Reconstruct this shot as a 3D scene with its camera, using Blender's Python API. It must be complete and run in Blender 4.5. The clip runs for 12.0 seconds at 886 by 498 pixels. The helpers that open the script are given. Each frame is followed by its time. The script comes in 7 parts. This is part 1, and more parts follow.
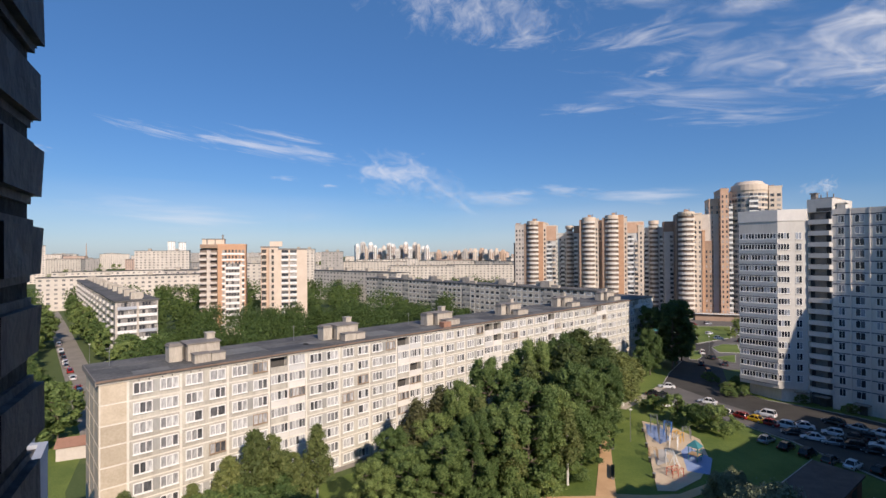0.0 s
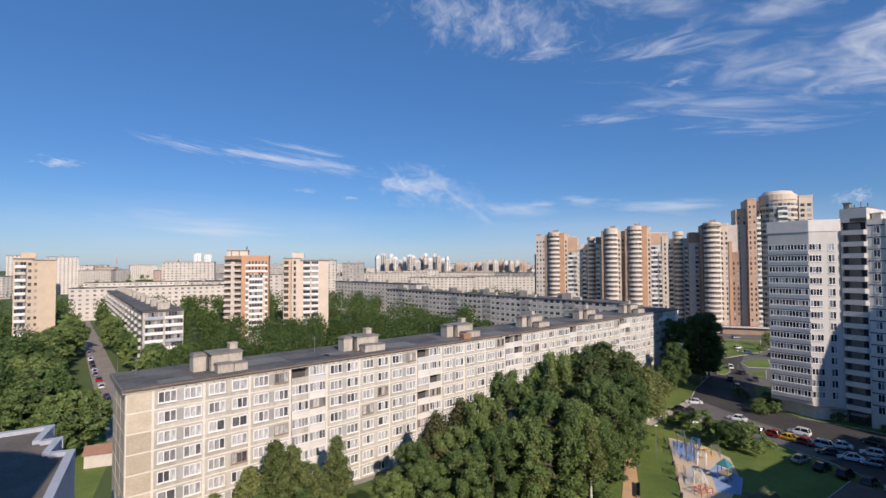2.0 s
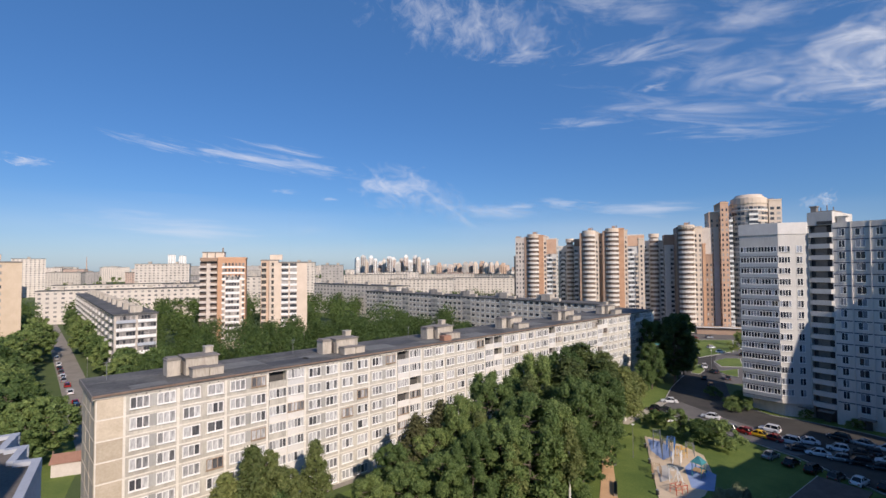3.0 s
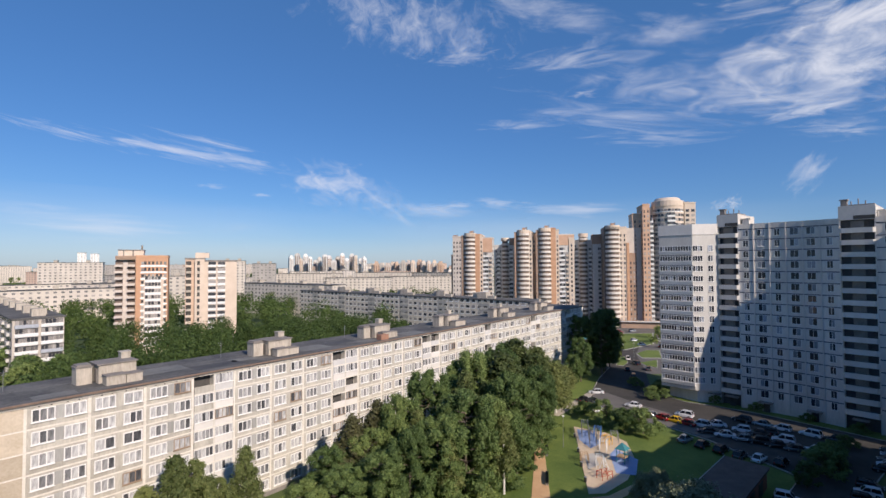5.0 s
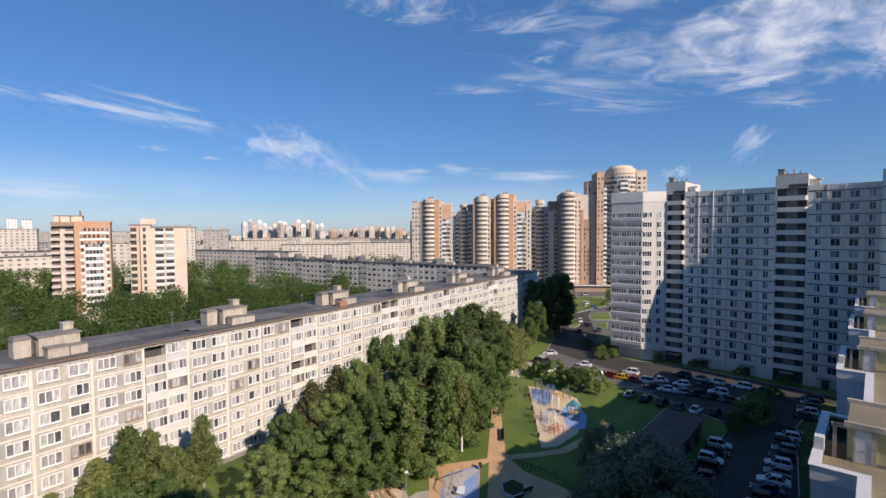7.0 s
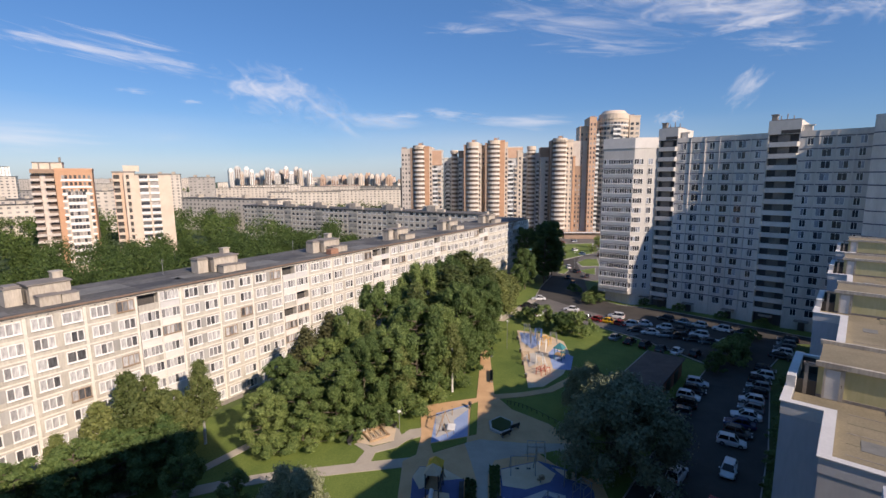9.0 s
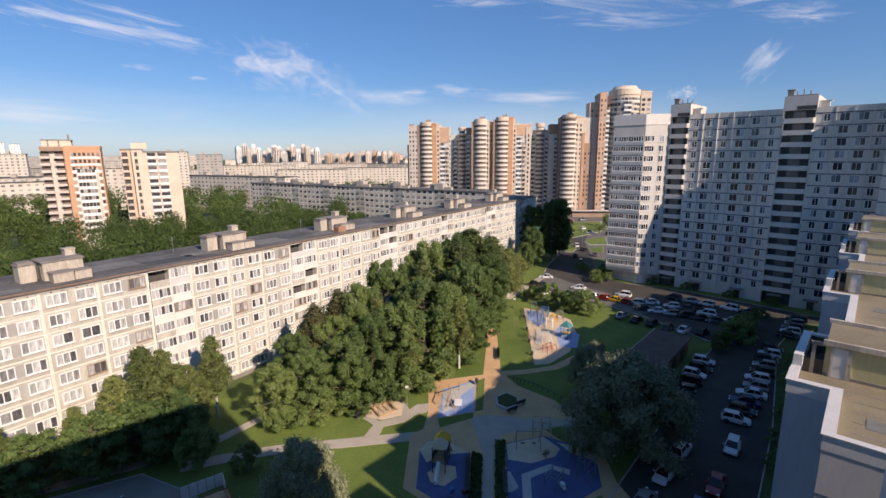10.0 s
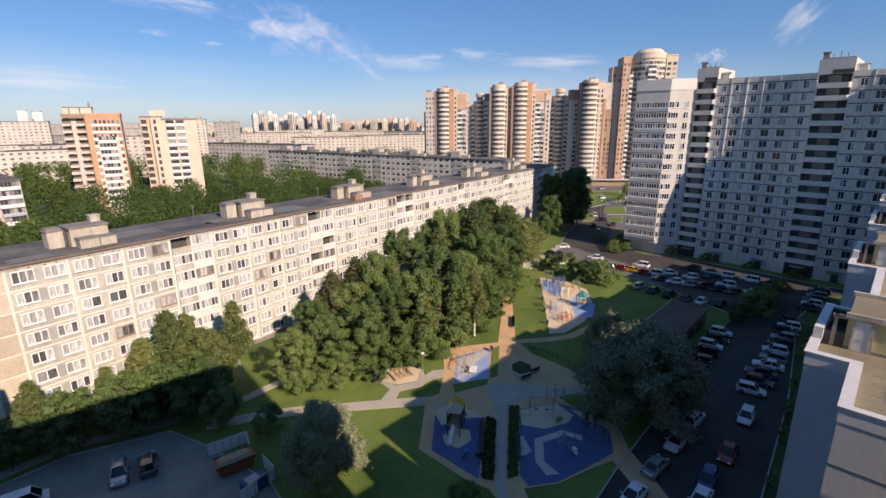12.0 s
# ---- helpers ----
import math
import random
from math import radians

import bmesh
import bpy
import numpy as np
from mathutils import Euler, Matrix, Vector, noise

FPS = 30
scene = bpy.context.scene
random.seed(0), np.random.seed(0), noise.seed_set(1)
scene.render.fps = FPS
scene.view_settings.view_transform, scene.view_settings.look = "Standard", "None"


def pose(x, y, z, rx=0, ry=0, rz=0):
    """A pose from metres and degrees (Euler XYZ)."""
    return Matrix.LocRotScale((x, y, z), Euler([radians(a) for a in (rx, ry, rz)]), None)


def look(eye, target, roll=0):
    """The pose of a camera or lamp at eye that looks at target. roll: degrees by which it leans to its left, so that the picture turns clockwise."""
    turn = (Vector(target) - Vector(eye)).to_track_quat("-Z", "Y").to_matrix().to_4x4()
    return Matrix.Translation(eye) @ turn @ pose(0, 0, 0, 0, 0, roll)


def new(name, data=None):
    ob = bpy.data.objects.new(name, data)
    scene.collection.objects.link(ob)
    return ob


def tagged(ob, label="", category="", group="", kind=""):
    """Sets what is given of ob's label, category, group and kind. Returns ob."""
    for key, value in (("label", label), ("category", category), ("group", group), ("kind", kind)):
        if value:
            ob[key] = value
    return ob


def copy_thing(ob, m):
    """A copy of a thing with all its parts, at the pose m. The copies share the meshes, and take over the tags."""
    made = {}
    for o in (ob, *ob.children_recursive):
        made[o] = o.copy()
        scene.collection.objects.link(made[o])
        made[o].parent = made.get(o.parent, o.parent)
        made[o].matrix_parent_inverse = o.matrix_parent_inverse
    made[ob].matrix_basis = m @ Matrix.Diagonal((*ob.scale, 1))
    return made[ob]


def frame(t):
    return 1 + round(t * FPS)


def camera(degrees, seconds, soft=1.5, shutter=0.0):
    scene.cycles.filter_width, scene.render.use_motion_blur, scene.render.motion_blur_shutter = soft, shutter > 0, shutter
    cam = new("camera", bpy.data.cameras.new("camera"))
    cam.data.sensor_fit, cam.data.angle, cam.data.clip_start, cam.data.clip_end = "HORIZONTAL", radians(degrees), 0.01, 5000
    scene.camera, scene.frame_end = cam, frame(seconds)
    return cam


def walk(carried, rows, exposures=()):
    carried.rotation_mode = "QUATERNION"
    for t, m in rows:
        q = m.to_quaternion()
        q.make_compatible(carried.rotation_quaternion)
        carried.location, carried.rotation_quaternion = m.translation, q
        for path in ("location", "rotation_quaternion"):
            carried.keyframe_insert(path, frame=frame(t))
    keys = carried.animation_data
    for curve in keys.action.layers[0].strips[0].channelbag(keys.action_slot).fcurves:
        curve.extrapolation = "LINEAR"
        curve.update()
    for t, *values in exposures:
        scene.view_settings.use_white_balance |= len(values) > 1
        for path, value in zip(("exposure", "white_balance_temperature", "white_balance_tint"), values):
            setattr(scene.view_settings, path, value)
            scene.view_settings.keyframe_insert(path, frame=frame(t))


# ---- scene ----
cam = camera(85.98, 12.0, soft=1.5)
walk(cam, [
    (0, pose(0.000, 0.000, 39.0, 90.39, 0.27, 0.01)),
    (0.5, pose(0.014, 0.062, 39.0, 91.05, 0.27, 1.68)),
    (1, pose(0.025, 0.115, 39.0, 91.48, 0.26, 2.62)),
    (1.5, pose(0.030, 0.135, 39.0, 91.63, 0.25, 2.83)),
    (2, pose(0.031, 0.140, 39.0, 91.78, 0.24, 2.44)),
    (2.5, pose(0.031, 0.140, 39.0, 91.88, 0.25, 1.47)),
    (3, pose(0.031, 0.140, 39.0, 91.98, 0.27, 0.05)),
    (5, pose(0.031, 0.140, 39.0, 91.75, 0.34, -7.46)),
    (5.5, pose(0.031, 0.140, 39.0, 91.23, 0.33, -9.10)),
    (6, pose(0.031, 0.140, 39.0, 90.45, 0.32, -10.53)),
    (6.5, pose(0.031, 0.140, 39.0, 89.21, 0.36, -11.57)),
    (7, pose(0.031, 0.140, 39.0, 87.66, 0.39, -12.40)),
    (9, pose(0.031, 0.140, 39.0, 81.32, 0.44, -13.54)),
    (9.5, pose(0.031, 0.140, 39.0, 79.89, 0.46, -13.26)),
    (10, pose(0.031, 0.140, 39.0, 78.69, 0.46, -12.65)),
    (10.5, pose(0.031, 0.140, 39.0, 77.67, 0.49, -11.86)),
    (11, pose(0.031, 0.140, 39.0, 76.74, 0.47, -11.23)),
    (11.5, pose(0.031, 0.140, 39.0, 75.85, 0.50, -10.81)),
    (12, pose(0.031, 0.140, 39.0, 74.94, 0.51, -10.65)),
], exposures=[(0, 0.25, 6900, 15), (1.2, 0.2, 6700, 15), (3, 0.2, 6620, 15), (5.5, 0.25, 6650, 15), (9, 0.38, 7150, 18), (12, 0.44, 7400, 20)])

# ---- world, sun ----
SUN_H = Vector((0.487, -0.873, 0)).normalized()
SUN_EL = radians(30.3)
world = bpy.data.worlds.new("world")
scene.world = world
world.use_nodes = True
wn = world.node_tree
wn.nodes.clear()
sky = wn.nodes.new("ShaderNodeTexSky")
sky.sky_type = "NISHITA"
sky.sun_disc = False
sky.sun_elevation = SUN_EL
sky.sun_rotation = math.atan2(SUN_H.x, SUN_H.y)
sky.altitude = 40
sky.air_density, sky.dust_density, sky.ozone_density = 1.0, 0.2, 4.0
bg = wn.nodes.new("ShaderNodeBackground")
bg.inputs["Strength"].default_value = 0.078
wo = wn.nodes.new("ShaderNodeOutputWorld")
rich = wn.nodes.new("ShaderNodeHueSaturation")
rich.inputs["Saturation"].default_value = 1.12
tint = wn.nodes.new("ShaderNodeMix")
tint.data_type, tint.blend_type = "RGBA", "MULTIPLY"
tint.inputs["Factor"].default_value = 1.0
tint.inputs["B"].default_value = (0.84, 0.98, 1.21, 1)
wn.links.new(sky.outputs[0], tint.inputs["A"])
wn.links.new(tint.outputs["Result"], rich.inputs["Color"])
even = wn.nodes.new("ShaderNodeMix")
even.data_type = "RGBA"
even.inputs["Factor"].default_value = 0.35
even.inputs["B"].default_value = (1.02, 2.8, 6.0, 1)
wn.links.new(rich.outputs[0], even.inputs["A"])
wn.links.new(even.outputs["Result"], bg.inputs[0])
wn.links.new(bg.outputs[0], wo.inputs[0])

sun = new("sun", bpy.data.lights.new("sun", "SUN"))
sun.data.energy, sun.data.angle, sun.data.color = 4.5, radians(0.55), (1.0, 0.885, 0.755)
sun.matrix_world = look((0, 0, 120), Vector((0, 0, 120)) - (SUN_H * math.cos(SUN_EL) + Vector((0, 0, math.sin(SUN_EL)))))


# ---- materials ----
def nodes_of(name):
    m = bpy.data.materials.new(name)
    m.use_nodes = True
    t = m.node_tree
    return m, t, t.nodes["Principled BSDF"]


def surface(name, a, b, rough=0.8, grain=6.0, stain=0.35, bump=0.25, var=0.0, streak=False, metal=0.0, island=False):
    """Two-scale mottled surface between the colours a and b; var: brightness change from piece to piece."""
    m, t, p = nodes_of(name)
    L = t.links.new
    tc = t.nodes.new("ShaderNodeTexCoord")
    mp = t.nodes.new("ShaderNodeMapping")
    if streak:
        mp.inputs["Scale"].default_value = (1.0, 1.0, 0.22)
    shift = t.nodes.new("ShaderNodeVectorMath")
    shift.operation = "MULTIPLY_ADD"
    shift.inputs[1].default_value = (61.0, 47.0, 23.0)
    L(t.nodes.new("ShaderNodeObjectInfo").outputs["Random"], shift.inputs[0])
    L(tc.outputs["Object"], shift.inputs[2])
    L(shift.outputs[0], mp.inputs["Vector"])
    fine = t.nodes.new("ShaderNodeTexNoise")
    fine.inputs["Scale"].default_value = grain
    fine.inputs["Detail"].default_value = 6
    big = t.nodes.new("ShaderNodeTexNoise")
    big.inputs["Scale"].default_value = stain
    big.inputs["Detail"].default_value = 5
    big.inputs["Roughness"].default_value = 0.65
    L(mp.outputs[0], fine.inputs["Vector"])
    L(mp.outputs[0], big.inputs["Vector"])
    add = t.nodes.new("ShaderNodeMath")
    add.operation = "MULTIPLY_ADD"
    add.inputs[1].default_value = 0.35
    L(fine.outputs[0], add.inputs[0])
    sc = t.nodes.new("ShaderNodeMath")
    sc.operation = "MULTIPLY"
    sc.inputs[1].default_value = 0.65
    L(big.outputs[0], sc.inputs[0])
    L(sc.outputs[0], add.inputs[2])
    ramp = t.nodes.new("ShaderNodeMapRange")
    ramp.inputs["From Min"].default_value = 0.36
    ramp.inputs["From Max"].default_value = 0.64
    L(add.outputs[0], ramp.inputs[0])
    mix = t.nodes.new("ShaderNodeMix")
    mix.data_type = "RGBA"
    mix.inputs["A"].default_value = (*a, 1)
    mix.inputs["B"].default_value = (*b, 1)
    L(ramp.outputs[0], mix.inputs["Factor"])
    col = mix.outputs["Result"]
    if var:
        if island:
            rnd = t.nodes.new("ShaderNodeNewGeometry").outputs["Random Per Island"]
        else:
            rnd = t.nodes.new("ShaderNodeObjectInfo").outputs["Random"]
        mr = t.nodes.new("ShaderNodeMapRange")
        mr.inputs["To Min"].default_value, mr.inputs["To Max"].default_value = 1 - var, 1 + var
        L(rnd, mr.inputs[0])
        hsv = t.nodes.new("ShaderNodeHueSaturation")
        L(mr.outputs[0], hsv.inputs["Value"])
        L(col, hsv.inputs["Color"])
        col = hsv.outputs[0]
    L(col, p.inputs["Base Color"])
    p.inputs["Roughness"].default_value = rough
    p.inputs["Metallic"].default_value = metal
    if bump:
        bp = t.nodes.new("ShaderNodeBump")
        bp.inputs["Strength"].default_value = bump
        bp.inputs["Distance"].default_value = 0.03
        L(fine.outputs[0], bp.inputs["Height"])
        L(bp.outputs[0], p.inputs["Normal"])
    return m


def glass(name, dark, light, share=0.5, island=False):
    """Window panes: dark rooms or pale curtains behind glossy glass, from pane to pane."""
    m, t, p = nodes_of(name)
    L = t.links.new
    if island:
        rnd = t.nodes.new("ShaderNodeNewGeometry").outputs["Random Per Island"]
    else:
        rnd = t.nodes.new("ShaderNodeObjectInfo").outputs["Random"]
    cr = t.nodes.new("ShaderNodeValToRGB")
    cr.color_ramp.elements[0].position = max(0.0, 1 - share - 0.25)
    cr.color_ramp.elements[0].color = (*dark, 1)
    cr.color_ramp.elements[1].position = min(1.0, 1 - share + 0.3)
    cr.color_ramp.elements[1].color = (*light, 1)
    L(rnd, cr.inputs[0])
    tc = t.nodes.new("ShaderNodeTexCoord")
    mp = t.nodes.new("ShaderNodeMapping")
    mp.inputs["Scale"].default_value = (4.0, 4.0, 0.7)
    L(tc.outputs["Object"], mp.inputs["Vector"])
    ns = t.nodes.new("ShaderNodeTexNoise")
    ns.inputs["Scale"].default_value = 1.6
    ns.inputs["Detail"].default_value = 3
    L(mp.outputs[0], ns.inputs["Vector"])
    mr = t.nodes.new("ShaderNodeMapRange")
    mr.inputs["From Min"].default_value, mr.inputs["From Max"].default_value = 0.3, 0.7
    mr.inputs["To Min"].default_value, mr.inputs["To Max"].default_value = 0.62, 1.25
    L(ns.outputs[0], mr.inputs[0])
    hsv = t.nodes.new("ShaderNodeHueSaturation")
    L(mr.outputs[0], hsv.inputs["Value"])
    L(cr.outputs[0], hsv.inputs["Color"])
    L(hsv.outputs[0], p.inputs["Base Color"])
    p.inputs["Roughness"].default_value = 0.12
    p.inputs["Specular IOR Level"].default_value = 0.6
    return m


def foliage(name, a, b, island=True):
    m, t, p = nodes_of(name)
    L = t.links.new
    geo = t.nodes.new("ShaderNodeNewGeometry")
    oi = t.nodes.new("ShaderNodeObjectInfo")
    mix = t.nodes.new("ShaderNodeMix")
    mix.data_type = "RGBA"
    mix.inputs["A"].default_value = (*a, 1)
    mix.inputs["B"].default_value = (*b, 1)
    L(geo.outputs["Random Per Island"], mix.inputs["Factor"])
    hsv = t.nodes.new("ShaderNodeHueSaturation")
    mr = t.nodes.new("ShaderNodeMapRange")
    mr.inputs["To Min"].default_value, mr.inputs["To Max"].default_value = 0.66, 1.36
    hue = t.nodes.new("ShaderNodeMapRange")
    hue.inputs["To Min"].default_value, hue.inputs["To Max"].default_value = 0.515, 0.478
    L(oi.outputs["Random"], hue.inputs[0])
    L(hue.outputs[0], hsv.inputs["Hue"])
    L(oi.outputs["Random"], mr.inputs[0])
    L(mr.outputs[0], hsv.inputs["Value"])
    L(mix.outputs["Result"], hsv.inputs["Color"])
    L(hsv.outputs[0], p.inputs["Base Color"])
    p.inputs["Roughness"].default_value = 0.55
    p.inputs["Specular IOR Level"].default_value = 0.25
    tr = t.nodes.new("ShaderNodeBsdfTranslucent")
    L(hsv.outputs[0], tr.inputs["Color"])
    ms = t.nodes.new("ShaderNodeMixShader")
    ms.inputs[0].default_value = 0.25
    L(p.outputs[0], ms.inputs[1])
    L(tr.outputs[0], ms.inputs[2])
    L(ms.outputs[0], t.nodes["Material Output"].inputs["Surface"])
    return m


def paint(name, c, rough=0.35, coat=0.0, metal=0.0):
    m, t, p = nodes_of(name)
    L = t.links.new
    tc = t.nodes.new("ShaderNodeTexCoord")
    ns = t.nodes.new("ShaderNodeTexNoise")
    ns.inputs["Scale"].default_value = 2.5
    ns.inputs["Detail"].default_value = 5
    L(tc.outputs["Object"], ns.inputs["Vector"])
    mr = t.nodes.new("ShaderNodeMapRange")
    mr.inputs["To Min"].default_value, mr.inputs["To Max"].default_value = 0.82, 1.12
    L(ns.outputs[0], mr.inputs[0])
    hsv = t.nodes.new("ShaderNodeHueSaturation")
    hsv.inputs["Color"].default_value = (*c, 1)
    L(mr.outputs[0], hsv.inputs["Value"])
    L(hsv.outputs[0], p.inputs["Base Color"])
    p.inputs["Roughness"].default_value = rough
    p.inputs["Coat Weight"].default_value = coat
    p.inputs["Metallic"].default_value = metal
    return m


PANEL = surface("panel_beige", (0.36, 0.342, 0.30), (0.55, 0.525, 0.465), 0.9, 5, 0.9, 0.3, var=0.12, streak=True)
PANEL_GREY = surface("panel_grey", (0.285, 0.285, 0.272), (0.385, 0.385, 0.368), 0.9, 5, 0.5, 0.3, var=0.14, streak=True)
GABLE = surface("panel_gable", (0.44, 0.375, 0.285), (0.55, 0.48, 0.38), 0.9, 4, 0.5, 0.3, var=0.10)
SEAM = surface("seam_render", (0.60, 0.565, 0.50), (0.74, 0.71, 0.65), 0.9, 5, 0.6, 0.2)
BITUMEN = surface("roof_bitumen", (0.05, 0.05, 0.052), (0.15, 0.148, 0.138), 0.9, 2.2, 0.16, 0.3)
ROOF_SAND = surface("roof_gravel", (0.17, 0.145, 0.095), (0.27, 0.23, 0.155), 0.95, 8, 0.22, 0.4)
CONC = surface("concrete", (0.30, 0.27, 0.23), (0.52, 0.475, 0.405), 0.9, 6, 1.1, 0.4, streak=True)
CONC_DK = surface("concrete_dark", (0.165, 0.152, 0.14), (0.26, 0.238, 0.215), 0.9, 6, 0.5, 0.4)
GREYPAN = surface("grey_panel", (0.50, 0.475, 0.435), (0.66, 0.63, 0.585), 0.8, 4, 0.45, 0.2, var=0.05, streak=True)
GREYBAND = surface("grey_band", (0.52, 0.50, 0.465), (0.63, 0.605, 0.565), 0.8, 4, 0.4, 0.2, var=0.06)
GREYSEAM = surface("grey_seam", (0.055, 0.065, 0.095), (0.095, 0.11, 0.15), 0.85, 5, 0.6, 0.1)
WHITEW = surface("white_render", (0.68, 0.68, 0.67), (0.78, 0.78, 0.76), 0.8, 5, 0.4, 0.2, streak=True)
BLUEW = surface("pale_blue_render", (0.335, 0.365, 0.415), (0.425, 0.455, 0.505), 0.8, 5, 0.35, 0.2, streak=True)
ROWEND = surface("pale_end_panel", (0.44, 0.435, 0.42), (0.54, 0.53, 0.515), 0.8, 5, 0.35, 0.2, streak=True)
ROWWHITE = surface("off_white_coping", (0.50, 0.50, 0.50), (0.60, 0.60, 0.59), 0.8, 5, 0.4, 0.2)
GREENW = surface("ochre_green_render", (0.42, 0.39, 0.20), (0.52, 0.48, 0.28), 0.9, 4, 0.4, 0.3, streak=True)
CREAM = surface("cream_brick", (0.56, 0.465, 0.375), (0.66, 0.56, 0.465), 0.85, 6, 0.3, 0.2)
ORANGE = surface("orange_brick", (0.46, 0.265, 0.16), (0.56, 0.335, 0.21), 0.85, 6, 0.3, 0.2)
TANB = surface("tan_brick", (0.51, 0.365, 0.27), (0.61, 0.455, 0.345), 0.85, 6, 0.3, 0.2)
PINKB = surface("pale_brick", (0.49, 0.435, 0.39), (0.59, 0.535, 0.485), 0.85, 6, 0.3, 0.2)
FARW = surface("far_white", (0.48, 0.44, 0.39), (0.60, 0.55, 0.49), 0.9, 3, 0.1, 0.0, var=0.12)
FARP = surface("far_pink", (0.46, 0.33, 0.27), (0.56, 0.42, 0.34), 0.9, 3, 0.1, 0.0, var=0.2)
FARG = surface("far_grey", (0.30, 0.29, 0.28), (0.40, 0.38, 0.36), 0.9, 3, 0.1, 0.0, var=0.15)
# near-black: shade painted into loggia and slit depths; also vents and doors
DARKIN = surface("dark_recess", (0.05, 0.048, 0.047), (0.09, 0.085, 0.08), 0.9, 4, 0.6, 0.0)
ENDWHITE = surface("end_white_panel", (0.49, 0.475, 0.445), (0.59, 0.575, 0.54), 0.8, 4, 0.3, 0.2, streak=True)
# dark brown with the shade of balcony gaps put into it; also skyline strips
STACKCORE = surface("brown_loggia_shade", (0.15, 0.115, 0.095), (0.22, 0.17, 0.14), 0.7)
RECESSW = surface("white_brick", (0.50, 0.49, 0.47), (0.60, 0.585, 0.56), 0.85, 6, 0.3, 0.2)
END_PALE = surface("end_pale_panel", (0.58, 0.565, 0.535), (0.69, 0.67, 0.64), 0.75, 4, 0.3, 0.2, var=0.05)
# recess shade of the grey block's loggias, painted as a dark wall
LOGGIA_DK = surface("loggia_shade_wall", (0.075, 0.075, 0.08), (0.125, 0.12, 0.12), 0.9, 4, 0.6, 0.0)
FRAME = paint("white_frame", (0.74, 0.74, 0.72), 0.5)
BROWNF = paint("brown_wood_frame", (0.30, 0.22, 0.155), 0.6)
GLASS = glass("window_glass", (0.075, 0.078, 0.086), (0.50, 0.505, 0.51), 0.60)
GLASS_FAR = glass("window_glass_far", (0.06, 0.065, 0.075), (0.42, 0.40, 0.38), 0.35, island=True)
GLASS_GREY = glass("window_glass_dark", (0.02, 0.024, 0.035), (0.36, 0.40, 0.46), 0.14)
# dark panes lightened: distance haze put into the glass colour
GLASS_DIST = glass("window_glass_hazed", (0.17, 0.17, 0.175), (0.42, 0.40, 0.38), 0.35, island=True)
ASPHALT = surface("asphalt", (0.032, 0.030, 0.027), (0.064, 0.059, 0.053), 0.9, 9, 0.18, 0.3)
ASPHALT_OLD = surface("asphalt_worn", (0.10, 0.095, 0.09), (0.15, 0.14, 0.13), 0.9, 9, 0.15, 0.3)
ASPHALT_PALE = surface("asphalt_pale", (0.20, 0.18, 0.155), (0.29, 0.265, 0.23), 0.9, 9, 0.25, 0.3)
PATH_TAN = surface("tan_paving", (0.52, 0.32, 0.165), (0.64, 0.415, 0.23), 0.9, 8, 0.3, 0.2)
PATH_GREY = surface("stone_paving", (0.36, 0.32, 0.26), (0.46, 0.41, 0.34), 0.9, 8, 0.3, 0.2)
RUBBER_BLUE = surface("blue_rubber", (0.055, 0.085, 0.20), (0.08, 0.12, 0.26), 0.8, 12, 0.4, 0.2)
RUBBER_LBLUE = surface("pale_blue_rubber", (0.22, 0.31, 0.52), (0.30, 0.39, 0.60), 0.8, 12, 0.4, 0.2)
RUBBER_SAND = surface("sand_rubber", (0.55, 0.43, 0.29), (0.66, 0.53, 0.38), 0.85, 12, 0.4, 0.2)
RUBBER_GREY = surface("pale_grey_rubber", (0.42, 0.40, 0.37), (0.52, 0.50, 0.46), 0.85, 12, 0.4, 0.2)
KERB = surface("kerb_stone", (0.34, 0.33, 0.31), (0.45, 0.43, 0.41), 0.9, 6, 0.5, 0.2)
GRASS = surface("lawn", (0.064, 0.112, 0.016), (0.165, 0.215, 0.042), 0.9, 5, 0.09, 0.4)
GRASS_FAR = surface("ground_cover", (0.05, 0.085, 0.02), (0.09, 0.125, 0.035), 0.95, 2, 0.03, 0.2)
HEDGE = foliage("hedge_leaves", (0.028, 0.055, 0.012), (0.055, 0.095, 0.02))
LEAF = foliage("linden_leaves", (0.070, 0.125, 0.038), (0.180, 0.250, 0.082))
LEAF2 = foliage("birch_leaves", (0.092, 0.130, 0.040), (0.190, 0.222, 0.080))
WILLOW = foliage("willow_leaves", (0.145, 0.17, 0.10), (0.255, 0.29, 0.18))
POPLAR = foliage("poplar_leaves", (0.048, 0.085, 0.026), (0.105, 0.155, 0.045))
WOODS = foliage("wood_leaves", (0.062, 0.105, 0.027), (0.135, 0.19, 0.052))
BARK = surface("bark", (0.10, 0.08, 0.06), (0.18, 0.15, 0.12), 0.95, 14, 2.0, 0.6)
BIRCHB = surface("birch_bark", (0.45, 0.44, 0.41), (0.70, 0.69, 0.66), 0.9, 9, 3.0, 0.3)
BRICKR = surface("red_brick", (0.26, 0.10, 0.06), (0.36, 0.15, 0.09), 0.9, 9, 0.8, 0.4)
ROOF_RUST = surface("rusty_sheet", (0.24, 0.12, 0.08), (0.34, 0.19, 0.13), 0.7, 5, 0.4, 0.2)
DARKBRICK = surface("dark_brick", (0.060, 0.062, 0.072), (0.085, 0.088, 0.10), 0.75, 40, 6.0, 0.3, var=0.12)
MORTAR = surface("dark_mortar", (0.02, 0.02, 0.022), (0.035, 0.034, 0.034), 0.95, 40, 8.0, 0.3)
